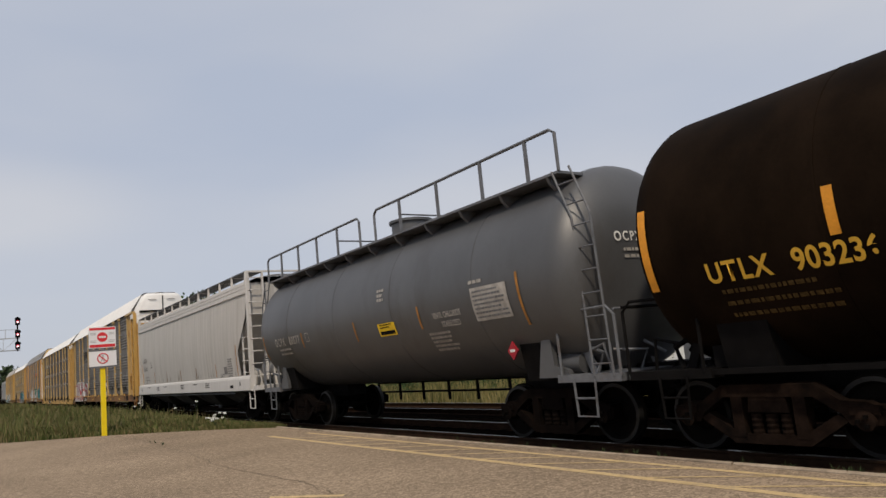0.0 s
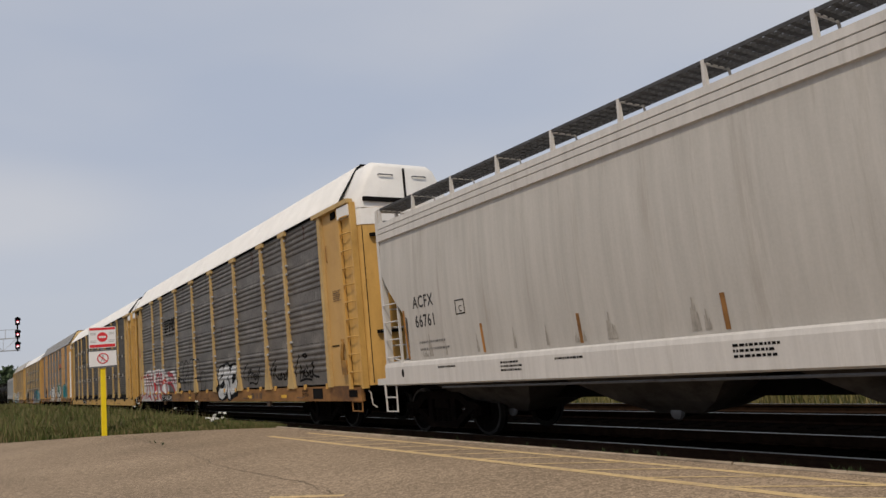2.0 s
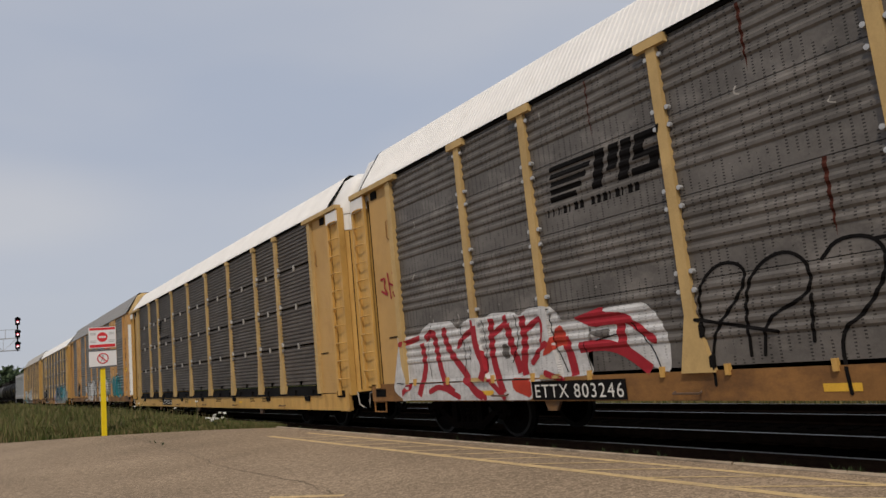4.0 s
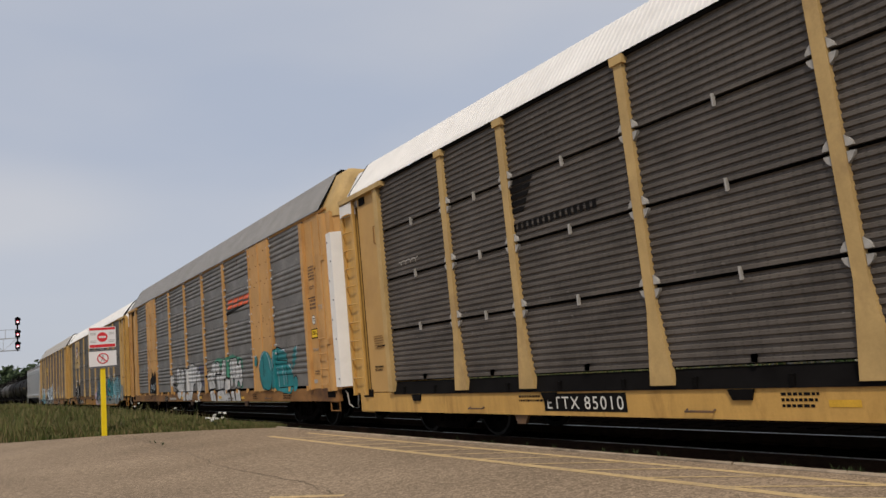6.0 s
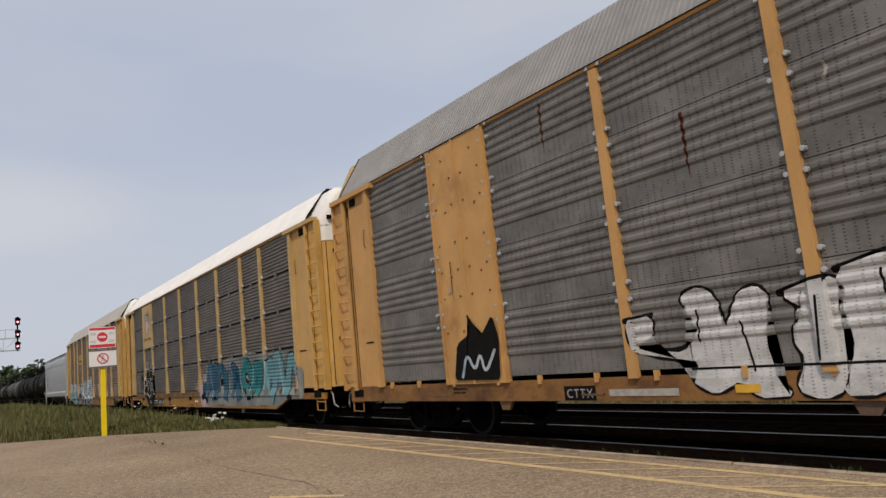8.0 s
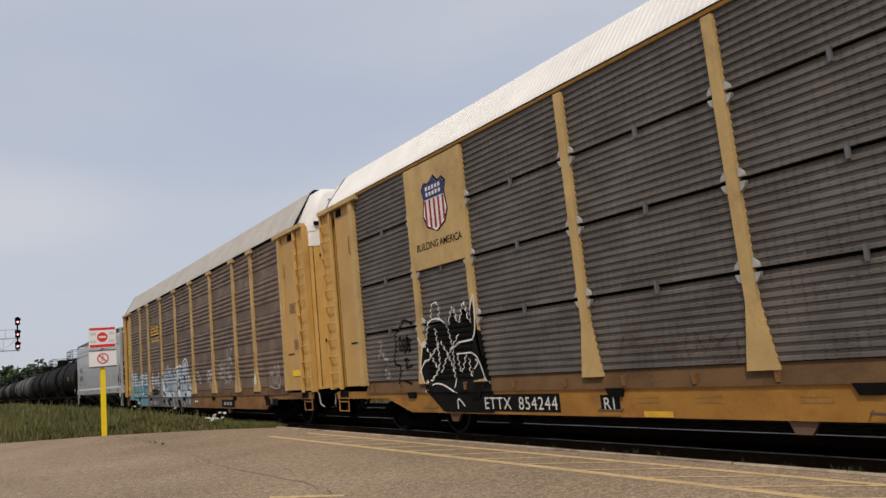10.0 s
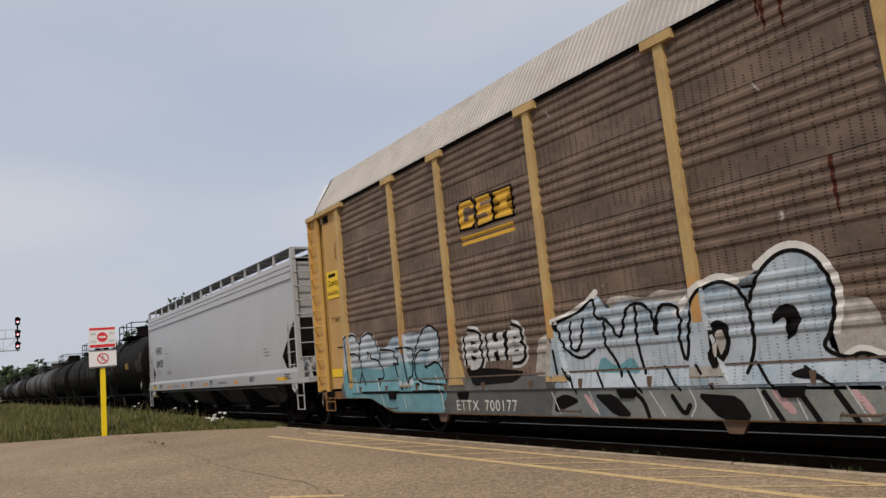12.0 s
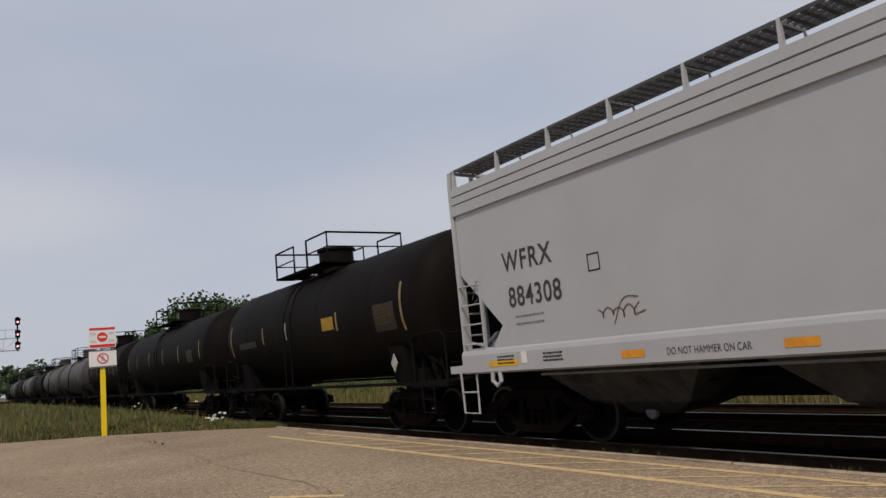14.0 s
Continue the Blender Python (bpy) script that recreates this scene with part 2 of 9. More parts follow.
WHITE = material("white_marking", (0.62, 0.61, 0.58), 0.55, 0, 0.12, 4.0, (1, 1, 1), 0.05, 40)
GRIMY_WHITE = material("worn_white_marking", (0.34, 0.32, 0.29), 0.6, 0, 0.25, 9.0, (1, 1, 1), 0.05, 40)
AMBER = material("amber_reflector", (0.62, 0.26, 0.025), 0.4, 0, 0.15, 5.0)
RUST_RUN = material("dark_rust", (0.060, 0.018, 0.012), 0.85, 0, 0.4, 9.0, spec=0.1)
RUST_AMBER = material("weathered_amber_reflector", (0.33, 0.150, 0.035), 0.6, 0, 0.3, 6.0)
DULL_AMBER = material("faded_reflector", (0.20, 0.15, 0.075), 0.6, 0, 0.3, 8.0)
GRIME = material("grey_brown_grime", (0.315, 0.295, 0.265), 0.8, 0, 0.25, 6.0, (3, 3, 0.6), spec=0.1)
DULL_STICKER = material("dull_yellow_sticker", (0.30, 0.185, 0.022), 0.6, 0, 0.2, 6.0)
SOOTY_PANEL = material("sooty_data_panel", (0.026, 0.024, 0.022), 0.7, 0, 0.3, 9.0)
CLIP = material("pale_tie_plate", (0.36, 0.35, 0.33), 0.5, 0.1, 0.2, 9.0)
STENCIL_YELLOW = material("yellow_marking", (0.62, 0.36, 0.04), 0.5, 0, 0.12, 5.0)
BRIGHT_YELLOW = material("bright_yellow_sticker", (0.75, 0.50, 0.02), 0.45, 0, 0.08, 5.0)
FADED_PRINT = material("sooty_faded_print", (0.075, 0.048, 0.018), 0.7, 0, 0.5, 14.0, spec=0.06)
SILL_SLATE = material("slate_grey_sill_paint", (0.085, 0.088, 0.088), 0.6, 0, 0.25, 2.0, (1, 0.7, 1), 0.1, 30, (0.15, 0.13, 0.11), 0.3)
SILL_PALE = material("pale_grey_green_sill_paint", (0.19, 0.20, 0.185), 0.55, 0, 0.3, 1.6, (1, 0.8, 1), 0.08, 30, (0.10, 0.13, 0.16), 0.45)
INK = material("black_marking", (0.0075, 0.007, 0.007), 0.7, 0, 0.25, 8.0, spec=0.06)
STENCIL_BLACK = material("weathered_black_stencil", (0.045, 0.043, 0.043), 0.6, 0, 0.5, 14.0)
DIM_INK = material("worn_black_marking", (0.16, 0.155, 0.15), 0.6, 0, 0.4, 12.0)
RED = material("red_marking", (0.28, 0.013, 0.022), 0.5, 0, 0.12, 6.0)
BRIGHT_RED = material("orange_red_spray_paint", (0.36, 0.035, 0.018), 0.5, 0, 0.18, 4.0)
ORANGE = material("orange_marking", (0.60, 0.095, 0.025), 0.5, 0, 0.15, 6.0)
BLUE = material("navy_marking", (0.025, 0.03, 0.12), 0.5, 0, 0.15, 6.0)
CHROME_PAINT = material("chrome_spray_paint", (0.50, 0.50, 0.50), 0.4, 0.1, 0.2, 3.0, (1, 1, 2), 0.04, 30, (0.28, 0.27, 0.27), 0.25, holes=0.42)
TEAL = material("teal_spray_paint", (0.010, 0.165, 0.185), 0.5, 0, 0.2, 3.0, holes=0.3)
PALE_BLUE = material("pale_blue_spray_paint", (0.115, 0.265, 0.31), 0.5, 0, 0.2, 2.0, (1, 1, 1), 0.05, 30, (0.26, 0.36, 0.38), 0.3, holes=0.45)
LILAC = material("pale_lilac_spray_paint", (0.38, 0.43, 0.48), 0.5, 0, 0.16, 2.2, (1, 1, 1), 0.05, 30, (0.17, 0.27, 0.35), 0.45, holes=0.55)
DEEP_BLUE = material("deep_blue_spray_paint", (0.010, 0.085, 0.150), 0.5, 0, 0.2, 3.0, holes=0.42)
PINK_HAZE = material("pale_pink_spray_paint", (0.40, 0.31, 0.36), 0.6, 0, 0.25, 2.0, holes=0.42)
PINK = material("pink_spray_paint", (0.46, 0.30, 0.30), 0.5, 0, 0.2, 3.0, holes=0.42)
GREEN_HAZE = material("green_spray_paint", (0.05, 0.19, 0.13), 0.6, 0, 0.25, 5.0)
ASPHALT = asphalt("worn_asphalt")
KERB = material("weathered_concrete", (0.33, 0.265, 0.195), 0.95, 0, 0.3, 2.5, (1, 1, 1), 0.5, 40, (0.10, 0.08, 0.06), 0.4, spec=0.1)
ROAD_PAINT = material("worn_road_paint", (0.54, 0.395, 0.205), 0.8, 0, 0.2, 7.0, (1, 1, 1), 0.2, 60, (0.27, 0.21, 0.15), 0.36)
# Shade under the train put into the near-black ballast and tie colours.
BALLAST = material("shade_dark_ballast", (0.008, 0.006, 0.0045), 0.95, 0, 0.45, 14.0, (1, 1, 1), 0.8, 35, (0.018, 0.012, 0.008), 0.3, spec=0.0)
TIE = material("shaded_creosoted_timber", (0.007, 0.0055, 0.0045), 0.9, 0, 0.35, 8.0, (1, 8, 1), 0.4, 50, spec=0.0)
RAIL_SIDE = material("rusty_rail", (0.028, 0.016, 0.010), 0.9, 0, 0.3, 6.0, spec=0.05)
RAIL_TOP = material("polished_railhead", (0.13, 0.125, 0.12), 0.35, 0.9, 0.1, 6.0)
SOIL = material("dry_soil_and_grass", (0.085, 0.085, 0.035), 0.95, 0, 0.4, 0.35, (1, 1, 1), 0.6, 12, (0.13, 0.105, 0.06), 0.35)
CRACK_DIRT = material("dirt_in_cracks", (0.150, 0.115, 0.080), 0.95, 0, 0.3, 6.0)
SIGN_POST = material("yellow_post_paint", (0.78, 0.58, 0.015), 0.45, 0, 0.05, 4.0)
SIGN_WHITE = material("white_sign_sheet", (0.74, 0.74, 0.75), 0.4, 0, 0.03, 4.0)
SIGN_RED = material("red_sign_sheet", (0.60, 0.035, 0.045), 0.4, 0, 0.05, 4.0)
SIGN_GREY = material("grey_sign_print", (0.42, 0.42, 0.43), 0.5, 0, 0.1, 4.0)
GALV = material("galvanised_steel", (0.42, 0.43, 0.44), 0.5, 0.3, 0.12, 4.0)
LAMP_RED = glow("red_signal_lens", (0.9, 0.08, 0.12), 0.7)
LAMP_WHITE = glow("pale_signal_lens", (1.0, 0.80, 0.82), 2.0)

# ---------------------------------------------------------------- shapes
K = 0.96        # metres in one unit of the plan
XC = 9.42       # the track's middle
ZR = -0.06      # top of the rails


class Shape:
    """Collects faces in plan units and links them as one mesh."""

    def __init__(self):
        self.v, self.f = [], []

    def add(self, v, f):
        o = len(self.v)
        self.v += [tuple(p) for p in v]
        self.f += [tuple(i + o for i in q) for q in f]
        return self

    def box(self, x0, x1, y0, y1, z0, z1):
        v = [(x, y, z) for x in (x0, x1) for y in (y0, y1) for z in (z0, z1)]
        return self.add(v, [(0, 1, 3, 2), (4, 6, 7, 5), (0, 4, 5, 1), (2, 3, 7, 6), (0, 2, 6, 4), (1, 5, 7, 3)])

    def prism(self, poly, a, b, axis="y"):
        """A closed outline drawn out along an axis. axis y: outline in (x, z); x: in (y, z); z: in (x, y)."""
        n = len(poly)

        def at(p, d):
            return {"y": (p[0], d, p[1]), "x": (d, p[0], p[1]), "z": (p[0], p[1], d)}[axis]
        v = [at(p, a) for p in poly] + [at(p, b) for p in poly]
        f = [(i, (i + 1) % n, n + (i + 1) % n, n + i) for i in range(n)]
        return self.add(v, f + [tuple(range(n))[::-1], tuple(range(n, 2 * n))])

    def tube(self, pts, r, n=6):
        pts = [Vector(p) for p in pts]
        v, f = [], []
        for i, p in enumerate(pts):
            d = (pts[min(i + 1, len(pts) - 1)] - pts[max(i - 1, 0)]).normalized()
            up = Vector((0, 0, 1)) if abs(d.z) < 0.9 else Vector((1, 0, 0))
            a = d.cross(up).normalized()
            b = d.cross(a)
            v += [p + (a * math.cos(2 * math.pi * k / n) + b * math.sin(2 * math.pi * k / n)) * r for k in range(n)]
        for i in range(len(pts) - 1):
            f += [(i * n + k, i * n + (k + 1) % n, (i + 1) * n + (k + 1) % n, (i + 1) * n + k) for k in range(n)]
        f += [tuple(range(n)), tuple(range((len(pts) - 1) * n, len(pts) * n))]
        return self.add(v, f)

    def lathe(self, prof, n, centre, axis="y"):
        """Rings of (along, radius) round an axis through centre."""
        v, f = [], []
        for d, r in prof:
            for k in range(n):
                c, s = math.cos(2 * math.pi * k / n) * r, math.sin(2 * math.pi * k / n) * r
                if axis == "y":
                    v.append((centre[0] + c, centre[1] + d, centre[2] + s))
                elif axis == "x":
                    v.append((centre[0] + d, centre[1] + c, centre[2] + s))
                else:
                    v.append((centre[0] + c, centre[1] + s, centre[2] + d))
        m = len(prof)
        for i in range(m - 1):
            f += [(i * n + k, i * n + (k + 1) % n, (i + 1) * n + (k + 1) % n, (i + 1) * n + k) for k in range(n)]
        f += [tuple(range(n)), tuple(range((m - 1) * n, m * n))]
        return self.add(v, f)

    def loft(self, rings):
        """Closed outlines of equal count, joined one to the next, with both ends filled."""
        n = len(rings[0])
        v = [p for r in rings for p in r]
        f = [(i * n + k, i * n + (k + 1) % n, (i + 1) * n + (k + 1) % n, (i + 1) * n + k) for i in range(len(rings) - 1) for k in range(n)]
        return self.add(v, f + [tuple(range(n))[::-1], tuple(range(len(v) - n, len(v)))])

    def ribbon(self, pts, w, x, closed=False):
        """A flat painted stroke on a side wall: points (y, z), width, the wall's x."""
        q = [Vector(p) for p in pts]
        m = len(q)
        v, f = [], []
        for i, p in enumerate(q):
            a = q[(i - 1) % m] if closed or i else q[0]
            b = q[(i + 1) % m] if closed or i < m - 1 else q[-1]
            d = (b - a).normalized() if (b - a).length else Vector((1, 0))
            s = Vector((-d.y, d.x)) * w / 2
            v += [(x, *(p + s)), (x, *(p - s))]
        for i in range(m if closed else m - 1):
            j = (i + 1) % m
            f.append((2 * i, 2 * i + 1, 2 * j + 1, 2 * j))
        return self.add(v, f)

    def fill(self, pts, x):
        """A flat painted patch on a side wall with the outline (y, z)."""
        return self.add([(x, *p) for p in pts], [tuple(range(len(pts)))])

    def mesh(self, name, mat, smooth=False):
        me = bpy.data.meshes.new(name)
        me.from_pydata([(a * K, b * K, c * K) for a, b, c in self.v], [], self.f)
        bm = bmesh.new()
        bm.from_mesh(me)
        bmesh.ops.recalc_face_normals(bm, faces=bm.faces)
        bm.to_mesh(me)
        bm.free()
        if smooth:
            me.shade_smooth()
            me.set_sharp_from_angle(angle=radians(38))
        me.materials.append(mat)
        return me


def part(name, shape, mat, parent=None, label="", smooth=False, at=None):
    me = shape.mesh(name, mat, smooth) if isinstance(shape, Shape) else shape
    ob = new(name, me)
    ob.parent = parent
    if at is not None:
        ob.location = Vector(at) * K
    fine_print = name in ("stencil", "stencil_frame") or name.endswith("_print")
    return tagged(ob, label, kind="stuff" if fine_print else "")


def thing(name, label, category, group="", kind=""):
    return tagged(new(name), label, category, group, kind)


def lettering(text, size, y, z, x, mat, parent, name="lettering", wrap=None, gap=1.0, slope=0.0, label="", squeeze=1.0, bold=0.0):
    """Words on a near side wall: they read towards -y. wrap(z) gives the wall's x at a height."""
    cu = bpy.data.curves.new(name, "FONT")
    cu.body, cu.size, cu.space_character, cu.offset = text, size * 1.38, gap, bold
    tmp = bpy.data.objects.new("tmp", cu)
    scene.collection.objects.link(tmp)
    me = bpy.data.meshes.new_from_object(tmp.evaluated_get(bpy.context.evaluated_depsgraph_get()))
    bpy.data.objects.remove(tmp)
    for v in me.vertices:
        a, b = v.co.x * squeeze, v.co.y
        zz = z + b + slope * a
        v.co = Vector(((wrap(zz) if wrap else x) * K, (y - a) * K, zz * K))
    me.materials.clear()
    me.materials.append(mat)
    return part(name, me, mat, parent, label)


def lines(rows, length, height, y, z, x, wrap=None, seed=1, pitch=1.9):
    """Small unreadable print: rows of short dashes."""
    rnd = random.Random(seed)
    sh = Shape()
    for r in range(rows):
        zz = z - r * height * pitch
        a = y
        end = y - length * rnd.uniform(0.7, 1.0)
        while a > end:
            w = rnd.uniform(0.7, 2.2) * height
            X0 = wrap(zz) if wrap else x
            X1 = wrap(zz + height) if wrap else x
            sh.add([(X0, a, zz), (X0, a - w, zz), (X1, a - w, zz + height), (X1, a, zz + height)], [(0, 1, 2, 3)])
            a -= w + height * 0.45
    return sh


def rect(y0, y1, z0, z1, x, wrap=None):
    xa, xb = (wrap(z0), wrap(z1)) if wrap else (x, x)
    n = 6
    v, f = [], []
    for i in range(n + 1):
        z = z0 + (z1 - z0) * i / n
        X = wrap(z) if wrap else x
        v += [(X, y0, z), (X, y1, z)]
    f = [(2 * i, 2 * i + 1, 2 * i + 3, 2 * i + 2) for i in range(n)]
    return Shape().add(v, f)


# ---------------------------------------------------------------- ground, pavement, tracks


def ground_and_pavement():
    g = Shape().add([(-4500, -4500, -0.34), (4500, -4500, -0.34), (4500, 4500, -0.34), (-4500, 4500, -0.34)], [(0, 1, 2, 3)])
    tagged(part("ground", g, SOIL), "dry grassy soil reaching the horizon", "ground", kind="structure")
    edge = [(7.42, 19.9), (6.62, 22.0), (5.49, 24.25), (3.93, 26.9), (2.7, 28.5), (1.1, 30.6), (-8, 41.5), (-60, 90)]
    p = Shape().prism([(-60, -60), (7.42, -60)] + edge, -0.34, 0.0, "z")
    tagged(part("pavement", p, ASPHALT), "worn tan asphalt lot with fine cracks", "pavement", kind="structure")
    # the far rim of the lot: a low crumbling concrete edge in cast lengths
    rnd = random.Random(4)
    y = -40.0
    rim = tagged(new("kerb"), "low weathered concrete edging beside the track", "kerb", kind="structure")
    while y < 20:
        ln = rnd.uniform(2.4, 3.4)
        if not 8.2 < y < 9.4:
            part("kerb_stone", Shape().prism([(7.43, -0.3), (7.43, 0.012 + rnd.uniform(-.01, .01)), (7.46, 0.03), (7.51 + rnd.uniform(-.02, .02), 0.026), (7.56, -0.03), (7.60, -0.3)], y, min(y + ln - 0.03, 20)), KERB, rim)
        y += ln
    # painted bay lines and hatching
    for nm, x, w, y0, y1 in (("line", 6.36, 0.13, -30, 17.6), ("line", 7.10, 0.10, -30, 17.0)):
        s = Shape().add([(x - w / 2, y0, 0.004), (x + w / 2, y0, 0.004), (x + w / 2, y1, 0.004), (x - w / 2, y1, 0.004)], [(0, 1, 2, 3)])
        tagged(part("road_marking", s, ROAD_PAINT), "worn yellow painted line on the asphalt", "road marking", "bay markings", "structure")
    y = -24.0
    while y < 16.5:
        s = Shape().add([(6.42, y + 0.05, 0.0045), (6.42, y - 0.06, 0.0045), (7.06, y - 1.2, 0.0045), (7.06, y - 1.09, 0.0045)], [(0, 1, 2, 3)])
        tagged(part("road_marking", s, ROAD_PAINT), "worn yellow diagonal hatch stripe on the asphalt", "road marking", "hatch stripes", "structure")
        y += 1.06
    s = Shape().add([(3.25, 9.15, 0.004), (3.31, 9.26, 0.004), (3.95, 8.36, 0.004), (3.86, 8.28, 0.004)], [(0, 1, 2, 3)])
    tagged(part("road_marking", s, ROAD_PAINT), "faint leftover stripe on the asphalt", "road marking", kind="structure")
    # verge of soil that carries the tall grass
    v = Shape().prism([(7.42, 20.0), (6.62, 22.1), (5.49, 24.35), (3.93, 27.0), (2.7, 28.6), (1.1, 30.7), (-8, 41.6), (-60, 90.1), (-60, 420), (7.6, 420), (7.9, 24)], -0.34, -0.02, "z")
    tagged(part("verge", v, SOIL), "grass verge between the lot and the tracks", "verge", kind="structure")


def railway():
    for nm, c, rails in (("near", XC, (8.62, 10.16)), ("far", 13.05, (12.32, 13.78))):
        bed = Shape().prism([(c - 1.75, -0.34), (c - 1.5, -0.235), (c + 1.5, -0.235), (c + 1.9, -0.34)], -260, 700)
        tagged(part("track_bed", bed, BALLAST), "crushed-stone track bed with under-train shade in its near-black colour", "track bed", "track beds", "structure")
        for x in rails:
            r = tagged(new("rail"), "worn steel rail with a polished running head", "rail", "rails", "structure")
            prof = [(-.075, -.17), (-.075, -.155), (-.014, -.13), (-.014, -.045), (-.036, -.035), (-.036, -.004), (.036, -.004), (.036, -.035), (.014, -.045), (.014, -.13), (.075, -.155), (.075, -.17)]
            part("rail_body", Shape().prism([(x + a, ZR + b) for a, b in prof], -260, 700), RAIL_SIDE, r)
            part("rail_head", Shape().box(x - .03, x + .03, -260, 700, ZR - .004, ZR), RAIL_TOP, r)
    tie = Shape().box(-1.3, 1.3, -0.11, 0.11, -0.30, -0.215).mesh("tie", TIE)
    rack = tagged(new("ties"), "creosoted timber ties under both tracks, shade in their near-black colour", "ties", kind="structure")
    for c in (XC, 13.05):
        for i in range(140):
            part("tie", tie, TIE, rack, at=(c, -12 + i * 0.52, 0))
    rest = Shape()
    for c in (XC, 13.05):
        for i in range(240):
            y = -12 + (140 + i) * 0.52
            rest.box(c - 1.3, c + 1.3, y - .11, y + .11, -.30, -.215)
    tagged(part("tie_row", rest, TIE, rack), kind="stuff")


ground_and_pavement()
railway()

# ---------------------------------------------------------------- running gear
MOVING, WHEELS = [], []
WHEEL_R = 0.475


def truck_meshes(mat):
    """The pieces of a truck, each a mesh of its own: bolster, side frame, spring, bearing."""
    f = Shape()
    f.prism([(-1.36, .42), (-1.40, .58), (-1.2, .68), (-.92, .70), (-.62, .90), (.62, .90), (.92, .70), (1.2, .68), (1.40, .58), (1.36, .42), (1.0, .42), (.92, .54), (.6, .74), (-.6, .74), (-.92, .54), (-1.0, .42)], -.09, .09, "x")
    f.prism([(-.98, .46), (-.5, .16), (.5, .16), (.98, .46), (.86, .54), (.42, .28), (-.42, .28), (-.86, .54)], -.08, .08, "x")
    for e in (-1, 1):
        f.prism([(e * .34, .24), (e * .50, .24), (e * .50, .78), (e * .34, .78)], -.088, .088, "x")
        f.box(-.12, .12, e * 1.18 - .17, e * 1.18 + .17, .54, .64)
    spring = Shape().lathe([(.27, .075), (.31, .085), (.34, .07), (.38, .085), (.41, .07), (.45, .085), (.48, .07), (.53, .08)], 10, (0, 0, 0), "z")
    bearing = Shape().lathe([(-.17, .05), (-.16, .115), (.04, .125), (.06, .10)], 12, (0, 0, .475), "x")
    bolster = Shape().prism([(-.28, .55), (.28, .55), (.22, .86), (-.22, .86)], -1.1, 1.1, "x")
    return [sh.mesh(n, mat) for n, sh in (("truck", bolster), ("side_frame", f), ("spring", spring), ("bearing", bearing))]


def wheel_mesh_of():
    w = Shape()
    for s in (-1, 1):
        w.lathe([(-.07 * s, .10), (-.07 * s, .20), (-.03 * s, .24), (-.03 * s, .38), (-.075 * s, .40), (-.075 * s, .505), (-.045 * s, .505), (-.03 * s, .475), (.07 * s, .465), (.075 * s, .41), (.02 * s, .37), (.02 * s, .22), (.08 * s, .18), (.08 * s, .10)], 28, (s * .76, 0, 0), "x")
    w.lathe([(-1.15, .075), (1.15, .075)], 10, (0, 0, 0), "x")
    for s in (-1, 1):
        for k in range(3):
            a = k * 2.0944
            w.box(s * 1.19 - .02, s * 1.19 + .02, math.cos(a) * .06 - .02, math.cos(a) * .06 + .02, math.sin(a) * .06 - .02, math.sin(a) * .06 + .02)
    wheel_mesh = w.mesh("wheelset", WHEEL, True)
    wheel_mesh.materials.append(TREAD)
    for q in wheel_mesh.polygons:
        c = q.center / K
        if abs(c.x) > .6 and .425 < math.hypot(c.y, c.z) < .472:
            q.material_index = 1
    return wheel_mesh


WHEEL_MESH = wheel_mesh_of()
GRIMY_SHADED_TRUCK, RUSTY_TRUCK = truck_meshes(TRUCK), truck_meshes(TRUCK_RUST)


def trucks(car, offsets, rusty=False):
    bolster, frame_side, spring, bearing = RUSTY_TRUCK if rusty else GRIMY_SHADED_TRUCK
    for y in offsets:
        t = part("truck", bolster, TRUCK, car, "rusty cast-steel truck" if rusty else "grimy cast-steel truck with under-car shade in its colour", at=(0, y, 0))
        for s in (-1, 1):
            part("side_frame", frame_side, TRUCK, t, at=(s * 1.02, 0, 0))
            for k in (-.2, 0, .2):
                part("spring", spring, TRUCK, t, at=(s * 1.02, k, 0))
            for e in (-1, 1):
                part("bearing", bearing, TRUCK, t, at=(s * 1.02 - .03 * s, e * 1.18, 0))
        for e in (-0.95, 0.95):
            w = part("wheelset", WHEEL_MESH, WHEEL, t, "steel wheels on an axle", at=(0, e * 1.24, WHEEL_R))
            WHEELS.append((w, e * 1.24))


def coupler(car, y, d, mat=None):
    """A knuckle coupler and an air hose at a car end; d is the way it points along y."""
    sh = Shape().box(-.13, .13, min(y, y + d * .5), max(y, y + d * .5), .78, 1.0)
    sh.prism([(-.22, y + d * .5), (-.24, y + d * .72), (-.05, y + d * .78), (.0, y + d * .66), (.16, y + d * .74), (.24, y + d * .62), (.2, y + d * .5)], .76, 1.03, "z")
    part("coupler", sh, TRUCK, car, "cast knuckle coupler")
    hose = Shape().tube([(-.35, y, .85), (-.38, y + d * .25, .72), (-.40, y + d * .45, .48), (-.38, y + d * .68, .44), (-.36, y + d * .8, .55)], .035, 6)
    part("air_hose", hose, BLACK, car)


def ladder(x, y0, y1, z0, z1, rungs, r=0.02, stile=0.03, drop=0.0):
    """Two stiles and rungs on a side wall."""
    sh = Shape()
    for y in (y0, y1):
        sh.box(x - stile, x + stile, y - stile, y + stile, z0, z1)
    for i in range(rungs):
        z = z0 + (z1 - z0) * (i + 0.5) / rungs
        sh.tube([(x - .02, y0, z), (x - .05, y0, z - drop), (x - .05, y1, z - drop), (x - .02, y1, z)], r, 6)
    return sh


